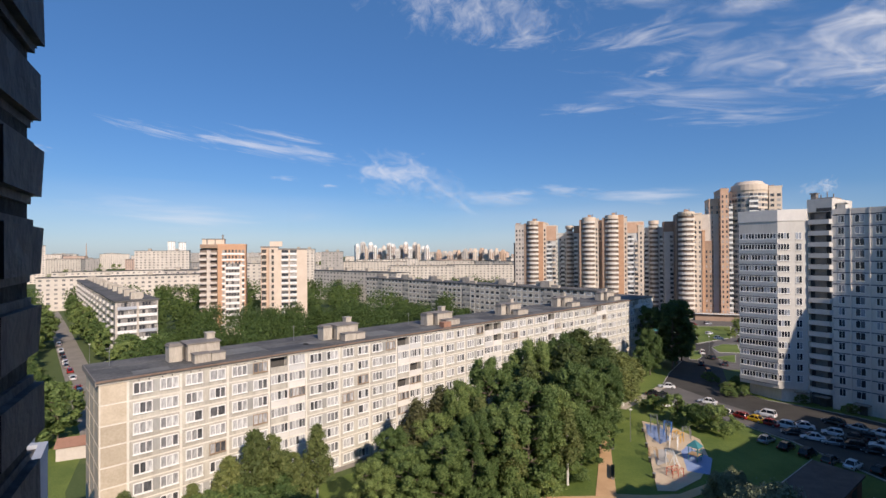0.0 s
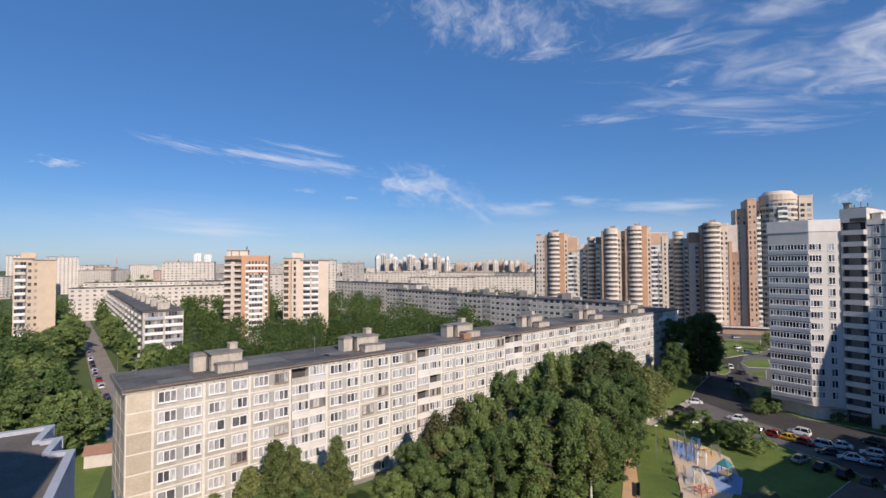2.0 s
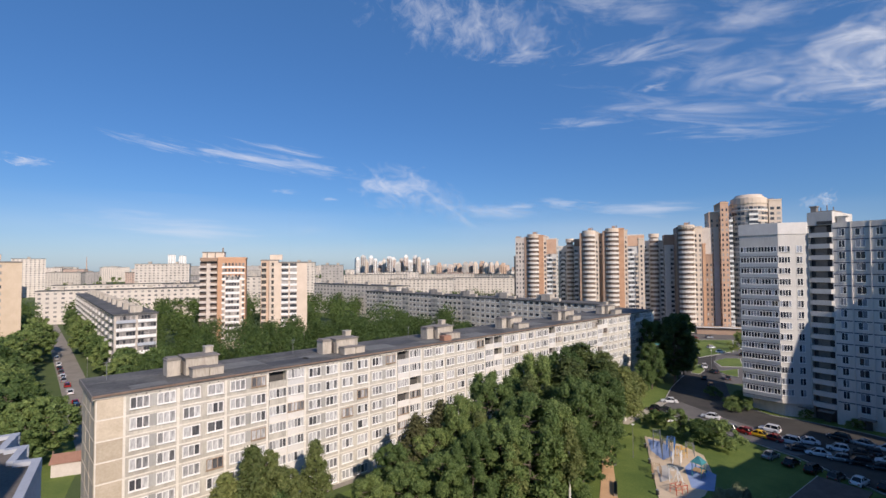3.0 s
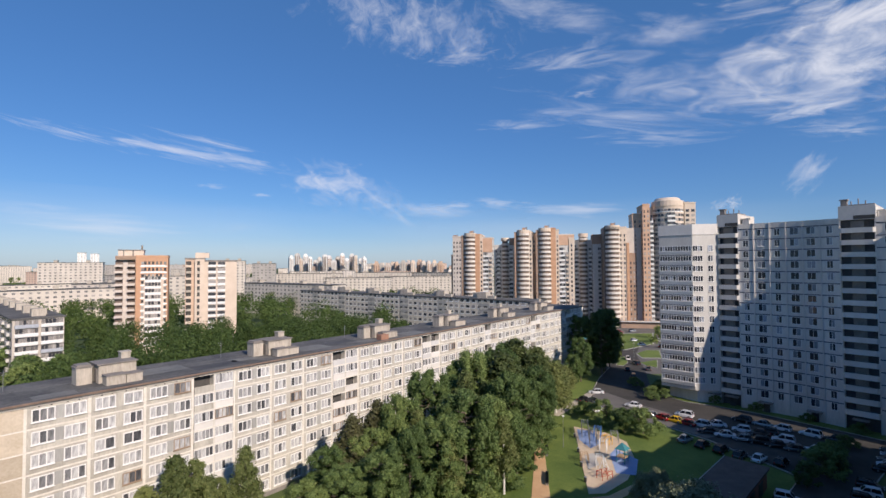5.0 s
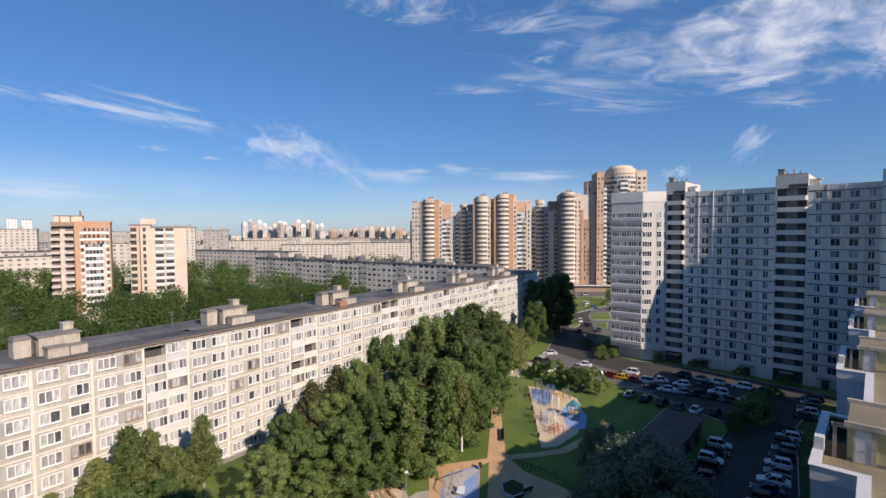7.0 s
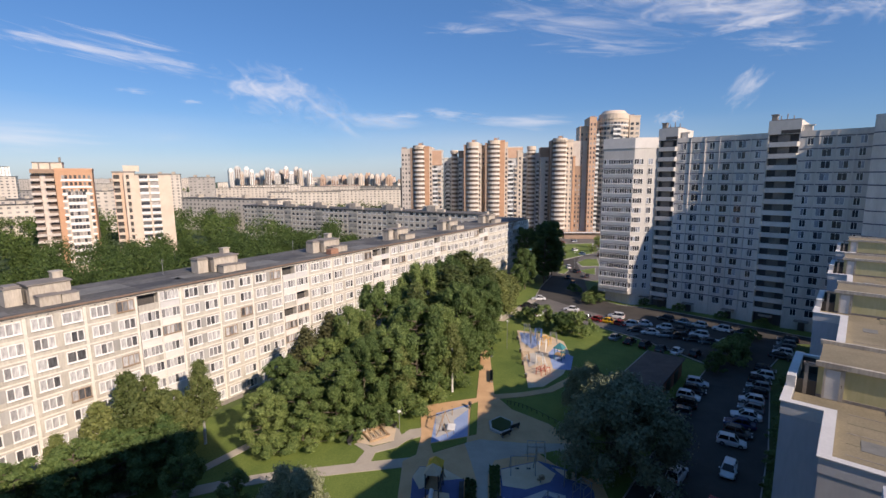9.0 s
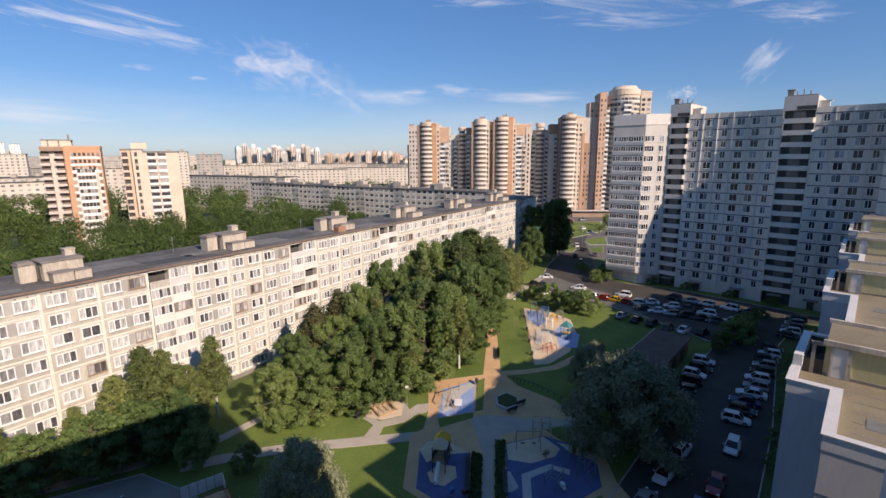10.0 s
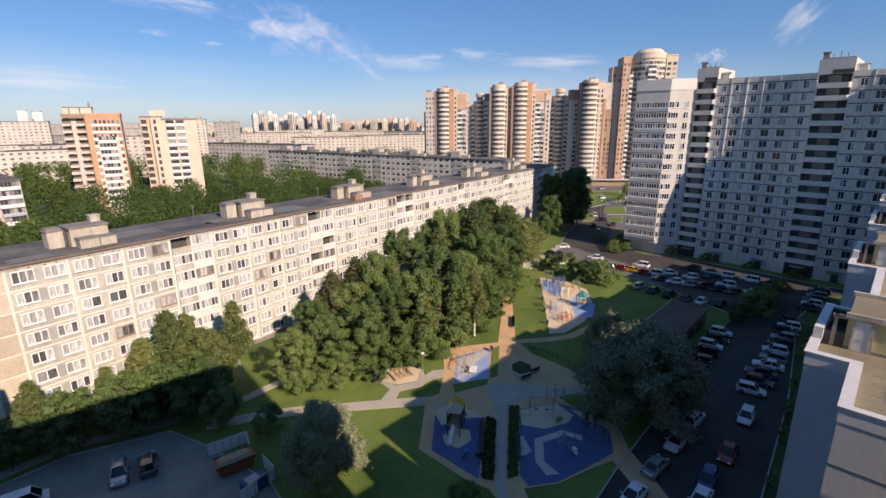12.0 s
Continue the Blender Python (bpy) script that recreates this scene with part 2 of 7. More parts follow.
METAL = paint("grey_metal", (0.32, 0.33, 0.34), 0.4, metal=0.6)
BLACKM = paint("black_metal", (0.03, 0.03, 0.032), 0.5)
YELLOW = paint("yellow_plastic", (0.75, 0.42, 0.03), 0.4)
REDP = paint("red_plastic", (0.45, 0.07, 0.03), 0.45)
BLUEP = paint("blue_plastic", (0.05, 0.16, 0.42), 0.45)
TEAL = paint("teal_plastic", (0.05, 0.22, 0.25), 0.45)
WOOD = surface("light_wood", (0.34, 0.22, 0.12), (0.46, 0.32, 0.19), 0.7, 12, 1.5, 0.3)
TYRE = paint("tyre_rubber", (0.015, 0.015, 0.016), 0.8)
CARGLASS = paint("car_glass", (0.012, 0.014, 0.018), 0.06)
LAMPW = paint("headlight", (0.70, 0.72, 0.74), 0.15)
LAMPR = paint("taillight", (0.35, 0.02, 0.02), 0.2)


# ---- mesh helpers ----
class Shape:
    """Gathers boxes, prisms and quads into one mesh."""

    def __init__(self):
        self.v, self.f, self.m = [], [], []

    def add(self, verts, faces, mi=0):
        o = len(self.v)
        self.v += [tuple(p) for p in verts]
        self.f += [tuple(o + i for i in q) for q in faces]
        self.m += [mi] * len(faces)
        return self

    def box(self, x0, y0, z0, x1, y1, z1, mi=0):
        return self.add([(x0, y0, z0), (x1, y0, z0), (x1, y1, z0), (x0, y1, z0), (x0, y0, z1), (x1, y0, z1), (x1, y1, z1), (x0, y1, z1)],
                        [(0, 3, 2, 1), (4, 5, 6, 7), (0, 1, 5, 4), (1, 2, 6, 5), (2, 3, 7, 6), (3, 0, 4, 7)], mi)

    def prism(self, poly, z0, z1, mi=0, top=None):
        """poly: corners counter-clockwise seen from above; top: another outline for the upper end."""
        n = len(poly)
        top = top or poly
        self.add([(*p[:2], z0) for p in poly] + [(*p[:2], z1) for p in top],
                 [tuple(reversed(range(n))), tuple(range(n, 2 * n))] + [(i, (i + 1) % n, n + (i + 1) % n, n + i) for i in range(n)], mi)
        return self

    def tube(self, a, b, r0, r1=None, n=8, mi=0):
        a, b = Vector(a), Vector(b)
        r1 = r0 if r1 is None else r1
        w = (b - a).normalized()
        u = w.orthogonal().normalized()
        q = w.cross(u)
        ring = [(u * math.cos(2 * math.pi * i / n) + q * math.sin(2 * math.pi * i / n)) for i in range(n)]
        self.add([a + p * r0 for p in ring] + [b + p * r1 for p in ring],
                 [tuple(reversed(range(n))), tuple(range(n, 2 * n))] + [(i, (i + 1) % n, n + (i + 1) % n, n + i) for i in range(n)], mi)
        return self

    def mesh(self, name, *mats):
        me = bpy.data.meshes.new(name)
        me.from_pydata(self.v, [], self.f)
        for m in mats:
            me.materials.append(m)
        if len(mats) > 1:
            me.polygons.foreach_set("material_index", self.m)
        me.update()
        return me


def thing(name, x=0, y=0, z=0, turn=0, label="", category="", group="", kind=""):
    ob = new(name)
    ob.matrix_world = pose(x, y, z, 0, 0, turn)
    return tagged(ob, label, category, group, kind)


def part(name, shape, mats, parent, label="", at=None, kind=""):
    """One mesh object under a thing or a part. shape: a Shape or a mesh to share."""
    if not isinstance(mats, (tuple, list)):
        mats = (mats,)
    me = shape.mesh(name, *mats) if isinstance(shape, Shape) else shape
    ob = new(name, me)
    ob.parent = parent
    if at is not None:
        ob.matrix_basis = at
    return tagged(ob, label, kind=kind)


def whole(name, shape, mats, label="", category="", group="", kind="", at=None):
    """A top-level thing of one mesh."""
    if not isinstance(mats, (tuple, list)):
        mats = (mats,)
    ob = new(name, shape.mesh(name, *mats) if isinstance(shape, Shape) else shape)
    if at is not None:
        ob.matrix_world = at
    return tagged(ob, label, category, group, kind)


def bevel_box(w, d, h, r):
    """Box with chamfered upright and top edges, centred in x and y, standing on z = 0."""
    a = [(-w / 2 + r, -d / 2), (w / 2 - r, -d / 2), (w / 2, -d / 2 + r), (w / 2, d / 2 - r), (w / 2 - r, d / 2), (-w / 2 + r, d / 2), (-w / 2, d / 2 - r), (-w / 2, -d / 2 + r)]
    b = [(x * (1 - 2 * r / w), y * (1 - 2 * r / d)) for x, y in a]
    s = Shape().prism(a, 0, h - r)
    return s.prism(a, h - r, h, top=b)

# ---- ground, roads, paths ----
def sheet(name, poly, z0, z1, mat, label, category, kind="structure"):
    return whole(name, Shape().prism(poly, z0, z1), mat, label, category, kind=kind)


def strip(pts, width):
    """Outline of a band of that width along the line of points."""
    left, right = [], []
    for i, p in enumerate(pts):
        a, b = pts[max(i - 1, 0)], pts[min(i + 1, len(pts) - 1)]
        d = Vector((b[0] - a[0], b[1] - a[1])).normalized() * width / 2
        left.append((p[0] - d.y, p[1] + d.x))
        right.append((p[0] + d.y, p[1] - d.x))
    return right + left[::-1]


def disc(r, n=96):
    return [(r * math.cos(2 * math.pi * i / n), r * math.sin(2 * math.pi * i / n)) for i in range(n)]


sheet("ground", disc(4700), -0.6, 0.0, GRASS_FAR, "green and brown ground reaching to the horizon", "ground")
sheet("lawn", [(-62, 58), (-45, 45), (-20, 56), (-10, 44), (0, 25), (10, 24), (29, 40), (45, 53), (64, 68), (74, 78), (70, 98), (66, 106), (58, 117), (56, 128), (66, 140), (74, 152), (72, 168), (-40, 62)],
      0.0, 0.05, GRASS, "mown green courtyard lawn between the apartment blocks", "lawn")
sheet("lawn_side", [(-95, 120), (-110, 95), (-60, 50), (-47, 60), (-62, 78), (-78, 106)], 0.0, 0.04, GRASS, "sunny grass beside the slab block gable", "lawn")
sheet("road", [(4, 22), (20, 12), (33, 29), (46.8, 40), (59.2, 50), (86, 74), (103, 84), (113, 80), (140, 60), (150, 70), (112, 96), (104, 108), (96, 118), (86, 128), (84, 141), (96, 165), (107, 190), (130, 225), (118, 230), (98, 195), (84, 168),
               (72, 152), (64, 139), (57, 127), (59, 118), (67, 106), (71, 97), (75, 78), (63, 69.5), (44, 54.3), (27.9, 42)], 0.0, 0.07, ASPHALT, "dark asphalt yard road and car park", "road")
sheet("road_parking", [(-52, 43), (-36, 57), (-25.4, 59.8), (-19, 55), (-11, 47.5), (-4, 34), (-22, 26), (-40, 36)], 0.0, 0.07, ASPHALT_PALE, "shaded worn asphalt parking area", "road")
sheet("road_carpark", [(57.6, 127), (59.6, 118), (67.4, 106.4), (71.4, 98), (79, 100), (75.5, 112), (71, 122), (67, 136), (64, 137.5)][::-1], 0.07, 0.076, ASPHALT_OLD, "worn grey asphalt of the sunny car park", "road")
sheet("road_street", strip([(-330, 395), (-187, 233), (-109, 143.5), (-72, 101)], 7.5), 0.0, 0.07, ASPHALT_PALE, "narrow pale grey asphalt street between trees", "road")
sheet("road_square", [(80, 158), (98, 156), (125, 195), (150, 232), (172, 276), (112, 292), (97, 232), (84, 178)], 0.0, 0.06, ASPHALT_OLD, "pale asphalt square before the high towers", "road")
for isl in ([(107.8, 191.6), (116.3, 198.3), (122, 197), (113, 180.8), (105.2, 182.3)], [(96, 184.6), (100.5, 186.6), (95.3, 175.3), (90.3, 169.7), (88.3, 171.3)],
            [(99.4, 174.3), (109.2, 177.8), (101, 164.5), (99, 168.6)], [(106, 199.4), (128.9, 212.7), (148.7, 245.3), (129.8, 246.5)]):
    cx, cy = sum(p[0] for p in isl) / len(isl), sum(p[1] for p in isl) / len(isl)
    isl = isl if sum(isl[i - 1][0] * p[1] - p[0] * isl[i - 1][1] for i, p in enumerate(isl)) > 0 else isl[::-1]
    isle = thing("lawn_island", label="grass island with a pale kerb in the square", category="lawn", kind="structure")
    part("kerb", Shape().prism(isl, 0.06, 0.19), KERB, isle, "pale kerb stones")
    part("grass", Shape().prism([(cx + (x - cx) * 0.93, cy + (y - cy) * 0.95) for x, y in isl], 0.19, 0.23), GRASS, isle)
sheet("lawn_grey_front", [(86, 132), (83, 139), (80, 137), (84, 124), (90, 118.5), (96, 111.5), (104, 98), (112, 84), (116, 88), (105, 106), (98, 118), (91, 125)], 0.06, 0.2, GRASS, "shaded planting strip along the grey block", "lawn")
sheet("pavement_left", strip([(-46, 51), (-37, 59), (-25, 62.5)], 1.6), 0.04, 0.1, PATH_GREY, "pale footpath behind the shaded parking", "pavement")
sheet("pavement_lower", strip([(-21, 60.2), (-15.3, 60.9), (-10, 61.2), (2.5, 60.5), (9.5, 60)], 2.1), 0.05, 0.11, PATH_GREY, "pale stone-paved footpath across the lawn", "pavement")
sheet("pavement_up", strip([(-19, 64.5), (-15, 68), (-11, 71.5), (-4, 76)], 1.5), 0.05, 0.1, PATH_GREY, "narrow trodden footpath towards the trees", "pavement")
sheet("pavement_curve", [(1.6, 60.8), (4.2, 61.4), (5.0, 63.4), (8.2, 64.0), (10.0, 65.5), (13.6, 66.4), (13.6, 68.4), (10.8, 68.4), (9.4, 67.2), (9.2, 69.2), (8.4, 69.6), (7.6, 65.6), (4.6, 65.0), (3.2, 66.9), (2.2, 66.4), (3.6, 64.2)],
      0.05, 0.12, PATH_GREY, "curved grey paved path round the toddler corner", "pavement")
sheet("pavement_diag", strip([(24.5, 75.9), (32.4, 75.2), (38, 75.6), (45, 79.3), (50, 83)], 1.7), 0.05, 0.12, PATH_TAN, "tan footpath along the upper playground", "pavement")
sheet("pavement_far", strip([(44, 118), (52, 126), (64, 138)], 2.2), 0.05, 0.12, PATH_GREY, "pale footpath under the far trees", "pavement")
sheet("pavement_plaza", [(8.5, 60.4), (6.0, 49.9), (10.4, 43.9), (12.6, 41.9), (14.2, 36.5), (16.4, 36.5), (16.4, 41.2), (20.6, 41.2), (24.6, 42.5), (28.2, 43.4), (28.3, 40.5), (28.2, 33), (30.8, 33), (31.2, 40.5), (31.2, 45.0), (33.0, 51.5), (34.2, 57), (32.5, 64.5), (28.6, 70.5), (27.6, 76.4), (34.6, 99.7), (40, 113), (37, 114), (30.5, 93.3), (24.1, 75.9), (14.3, 75.6), (13.2, 71.5), (12.3, 66.4), (10.6, 61.5)],
      0.05, 0.13, PATH_TAN, "tan paved plaza and path of the playground", "pavement")
sheet("pavement_band", [(18.0, 62.6), (20.5, 63.0), (27, 60.2), (33.6, 58.5), (34.0, 56), (27, 57.8), (20.8, 57.4), (18.8, 54.3), (14.6, 42.0), (14.2, 38), (12.6, 38), (13.4, 42.4), (17.1, 53.8), (17.6, 58)], 0.13, 0.136, PATH_GREY, "grey paved band across the plaza", "pavement")


def court(name, poly, mat, label, z0=0.12, z1=0.15):
    return sheet(name, poly, z0, z1, mat, label, "play surface")


court("court_small", [(16, 72.4), (22, 73.9), (19.0, 64.3), (13.2, 63.9)], RUBBER_LBLUE, "pale blue rubber court beside the path")
court("court_small_sand", [(15.6, 71.3), (18.3, 72.4), (21.7, 73.4), (21.4, 72.2), (18.2, 69.4), (17.6, 66.5), (14.2, 65.0)], RUBBER_GREY, "pale sand-coloured patch on the small court", 0.15, 0.157)
court("court_left", [(9.2, 56.6), (7.5, 49.4), (11.9, 43.5), (15.6, 54.3), (13.6, 57.4), (10.6, 58.6)], RUBBER_BLUE, "blue rubber surface under the slide tower")
court("court_left_sand", [(9.6, 53.9), (9.2, 56.6), (10.6, 58.5), (13.6, 57.3), (15.4, 54.6), (12.5, 54.9)], RUBBER_SAND, "sand-coloured zone of the slide court", 0.15, 0.157)
court("court_left_hex", [(9.3, 51.8), (9.4, 50.0), (10.8, 49.0), (12.7, 50.2), (13.0, 52.2), (11.2, 53.2)], RUBBER_SAND, "sand-coloured hexagon under the slide", 0.15, 0.158)
court("court_right", [(16.7, 43.2), (20.9, 55.4), (26.6, 55.8), (29.8, 53), (30.6, 48.3), (29.0, 44.6), (24.5, 42.8), (20.5, 41.4), (17, 41.4)], RUBBER_BLUE, "deep blue rubber court with pale lines")
court("court_right_sand", [(20.9, 55.2), (26.5, 55.7), (27.6, 52.6), (26.2, 51.2), (22.6, 50.6), (20.0, 52.0)], RUBBER_SAND, "sand-coloured swing zone", 0.15, 0.157)
court("court_right_corner", [(27.8, 54.0), (29.9, 52.4), (30.4, 49.6), (28.6, 51.2)], RUBBER_SAND, "sand-coloured corner of the blue court", 0.15, 0.157)
court("court_right_ring", [(19.2, 45.0), (20.6, 48.9), (24.8, 49.9), (26.8, 48.3), (26.3, 47.4), (24.6, 48.9), (21.4, 48.0), (20.2, 44.8), (21.1, 42.5), (19.6, 42.6)], RUBBER_GREY, "pale bent stripe on the blue court", 0.15, 0.158)
court("court_right_pad", [(18.0, 49.6), (19.4, 49.8), (19.4, 46.8), (18.4, 46.2), (17.0, 46.6)], RUBBER_GREY, "pale pad beside the hedge strip", 0.15, 0.158)
court("court_upper", [(45.4, 109.2), (34.6, 77.4), (37.5, 77.2), (43.8, 81.4), (49.4, 88.4), (52.8, 98.3), (50.9, 104.4)], RUBBER_SAND, "sand-coloured upper playground surface")
court("court_upper_blue", [(43.0, 84.2), (46.2, 82.8), (50.2, 89.2), (48.4, 95.0), (46.0, 92.5)], RUBBER_LBLUE, "blue wave shape on the upper playground", 0.15, 0.157)
court("court_upper_blue_two", [(43.5, 96.0), (47.0, 98.5), (48.0, 105.6), (45.4, 107.5), (43.2, 101.0)], RUBBER_LBLUE, "blue strip on the upper playground", 0.15, 0.157)
court("court_upper_grey", [(38.6, 86.4), (41.6, 88.0), (43.0, 93.6), (40.8, 93.0)], RUBBER_GREY, "grey patch on the upper playground", 0.15, 0.157)
court("court_toddler", [(2.6, 66.8), (3.9, 69.8), (6.9, 71.3), (8.8, 69.2), (8.0, 65.8), (4.9, 65.2)], RUBBER_SAND, "round sand-coloured toddler corner")

sheet("lawn_green_court", [(22.4, 73.7), (23.9, 74.4), (20.5, 64.5), (19.2, 64.3)], 0.1, 0.22, GRASS, "grass strip beside the small court", "lawn")
sheet("lawn_court_end", [(13.1, 63.5), (18.8, 64.0), (18.4, 62.7), (13.0, 61.3)], 0.1, 0.22, GRASS, "grass strip at the small court's end", "lawn")
sheet("lawn_right_top", [(27.6, 57.2), (30.2, 57.4), (33.2, 53.0), (32.0, 50.2), (30.6, 51.6), (28.4, 54.6)], 0.1, 0.22, GRASS, "dark grass wedge beside the blue court", "lawn")


def hedge(name, poly, h, label):
    """Clipped hedge or bed: a soil-dark core with a shell of leaf blades."""
    b = thing(name, label=label, category="hedge")
    part("bed", Shape().prism(poly, 0.1, 0.1 + h * 0.75), HEDGE, b)
    s = Shape()
    rg = random.Random(len(name))
    xs, ys = [p[0] for p in poly], [p[1] for p in poly]
    n = len(poly)
    count = 0
    while count < 500:
        x, y = rg.uniform(min(xs), max(xs)), rg.uniform(min(ys), max(ys))
        inside = False
        for i in range(n):
            a, c = poly[i], poly[i - 1]
            if (a[1] > y) != (c[1] > y) and x < (c[0] - a[0]) * (y - a[1]) / (c[1] - a[1]) + a[0]:
                inside = not inside
        if not inside:
            continue
        count += 1
        z = 0.1 + h * rg.uniform(0.7, 1.0)
        d = Vector((rg.gauss(0, 1), rg.gauss(0, 1), rg.gauss(0, 0.5))).normalized() * 0.16
        e2 = d.orthogonal().normalized() * 0.12
        p = Vector((x, y, z))
        s.add([p - d - e2, p + d - e2, p + d + e2, p - d + e2], [(0, 1, 2, 3)])
    part("leaves", s, HEDGE, b, kind="stuff")
    return b


hedge("hedge", [(15.8, 54.2), (16.9, 53.4), (13.5, 43.0), (12.3, 43.6)], 0.5, "low dark green hedge strip beside the slide court")
hedge("hedge", [(19.6, 55.9), (20.9, 55.6), (16.4, 43.2), (15.1, 43.0)], 0.5, "low dark green hedge strip beside the blue court")
HEX = [(23.4, 67.2), (22.8, 65.0), (23.9, 63.3), (26.2, 64.0), (27.0, 66.1), (25.6, 68.2)]
hexb = thing("hexagonal_flower_bed", label="hexagonal green bed with a pale bench rim", category="flower bed")
part("rim", Shape().prism(HEX, 0.12, 0.5), RUBBER_GREY, hexb, "pale stone bench rim")
part("planting", Shape().prism([(25 + (x - 25) * 0.82, 65.6 + (y - 65.6) * 0.82) for x, y in HEX], 0.5, 0.62), HEDGE, hexb)

# kerbs along the road and paths
def kerb(pts, w=0.16, h=0.2):
    whole("kerb", Shape().prism(strip(pts, w), 0.0, h), KERB, "pale grey concrete kerb stones along the road", "kerb", kind="structure")


kerb([(4, 22), (27.9, 42), (44, 54.3), (63, 69.5), (75, 78), (71, 97), (67, 106), (59, 118), (57, 127), (64, 139), (72, 152), (84, 168)])
kerb([(33, 29), (46.8, 40), (59.2, 50), (86, 74), (103, 84)])
kerb([(-52, 43), (-36, 57), (-25.4, 59.8), (-19, 55), (-11, 47.5), (-4, 34)])
kerb([(86, 132), (80, 137), (84, 124), (90, 118.5), (96, 111.5), (104, 98), (112, 84)])

# ---- clouds: thin patches on the far sky ----
def cloud_mat(name, sx, sy, lo, hi, top, detail=7, warp=0.0):
    m = bpy.data.materials.new(name)
    m.use_nodes = True
    t = m.node_tree
    t.nodes.clear()
    L = t.links.new
    uv = t.nodes.new("ShaderNodeUVMap")
    uv.uv_map = "sky"
    sep = t.nodes.new("ShaderNodeSeparateXYZ")
    L(uv.outputs[0], sep.inputs[0])
    oi = t.nodes.new("ShaderNodeObjectInfo")
    off = t.nodes.new("ShaderNodeVectorMath")
    off.operation = "MULTIPLY_ADD"
    off.inputs[1].default_value = (sx, sy, 1)
    comb = t.nodes.new("ShaderNodeCombineXYZ")
    mul = t.nodes.new("ShaderNodeMath")
    mul.operation = "MULTIPLY"
    mul.inputs[1].default_value = 37.0
    L(oi.outputs["Random"], mul.inputs[0])
    L(mul.outputs[0], comb.inputs[0])
    L(mul.outputs[0], comb.inputs[2])
    L(uv.outputs[0], off.inputs[0])
    L(comb.outputs[0], off.inputs[2])
    ns = t.nodes.new("ShaderNodeTexNoise")
    ns.inputs["Scale"].default_value = 1.0
    ns.inputs["Detail"].default_value = detail
    ns.inputs["Roughness"].default_value = 0.62
    ns.inputs["Distortion"].default_value = warp
    L(off.outputs[0], ns.inputs["Vector"])
    ln = t.nodes.new("ShaderNodeVectorMath")
    ln.operation = "LENGTH"
    L(uv.outputs[0], ln.inputs[0])
    fall = t.nodes.new("ShaderNodeMapRange")
    fall.inputs["From Min"].default_value, fall.inputs["From Max"].default_value = 0.1, 1.0
    fall.inputs["To Min"].default_value, fall.inputs["To Max"].default_value = 0.12, -0.30
    L(ln.outputs["Value"], fall.inputs[0])
    sm = t.nodes.new("ShaderNodeMath")
    L(ns.outputs[0], sm.inputs[0])
    L(fall.outputs[0], sm.inputs[1])
    mr = t.nodes.new("ShaderNodeMapRange")
    mr.interpolation_type = "SMOOTHSTEP"
    mr.inputs["From Min"].default_value, mr.inputs["From Max"].default_value = lo, hi
    mr.inputs["To Min"].default_value, mr.inputs["To Max"].default_value = 0.0, top
    L(sm.outputs[0], mr.inputs[0])
    tr = t.nodes.new("ShaderNodeBsdfTransparent")
    em = t.nodes.new("ShaderNodeEmission")
    em.inputs["Color"].default_value = (0.86, 0.90, 0.97, 1)
    em.inputs["Strength"].default_value = 0.80
    ms = t.nodes.new("ShaderNodeMixShader")
    L(mr.outputs[0], ms.inputs[0])
    L(tr.outputs[0], ms.inputs[1])
    L(em.outputs[0], ms.inputs[2])
    out = t.nodes.new("ShaderNodeOutputMaterial")
    L(ms.outputs[0], out.inputs[0])
    return m


WISP = cloud_mat("cloud_wisp", 1.8, 2.2, 0.36, 0.86, 0.42, warp=1.0)
RIPPLE = cloud_mat("cloud_ripple", 7.5, 2.8, 0.38, 0.90, 0.42, warp=0.6)
PUFF = cloud_mat("cloud_puff", 2.3, 1.9, 0.32, 0.84, 0.58, warp=1.0)
BRIGHT = cloud_mat("cloud_bright", 1.9, 1.7, 0.30, 0.78, 0.85, warp=0.9)
HAZE = cloud_mat("cloud_haze", 0.6, 0.5, 0.22, 0.85, 0.26, detail=3)
VEIL = cloud_mat("cloud_veil", 1.2, 1.4, 0.38, 0.80, 0.45, warp=0.3)


def cloud(az, el, wide, high, tilt, mat, label):
    """Patch of the sky sphere centred at az (degrees to the left of ahead) and el, of that half width and half height in degrees."""
    nx, ny, R = 12, 6, 4600
    v, f, uv = [], [], []
    ct, st = math.cos(radians(tilt)), math.sin(radians(tilt))
    for j in range(ny + 1):
        for i in range(nx + 1):
            u, w = 2 * i / nx - 1, 2 * j / ny - 1
            a = radians(az - (u * wide * ct - w * high * st) / math.cos(radians(el)))
            e = radians(el + u * wide * st + w * high * ct)
            v.append((-math.sin(a) * math.cos(e) * R, math.cos(a) * math.cos(e) * R, 39 + math.sin(e) * R))
            uv.append((u, w))
    for j in range(ny):
        for i in range(nx):
            k = j * (nx + 1) + i
            f.append((k, k + 1, k + nx + 2, k + nx + 1))
    me = bpy.data.meshes.new("cloud")
    me.from_pydata(v, [], f)
    me.materials.append(mat)
    lay = me.uv_layers.new(name="sky")
    for lp in me.loops:
        lay.data[lp.index].uv = uv[lp.vertex_index]
    ob = new("cloud", me)
    ob.visible_shadow = False
    return tagged(ob, label, "cloud", "clouds", "structure")


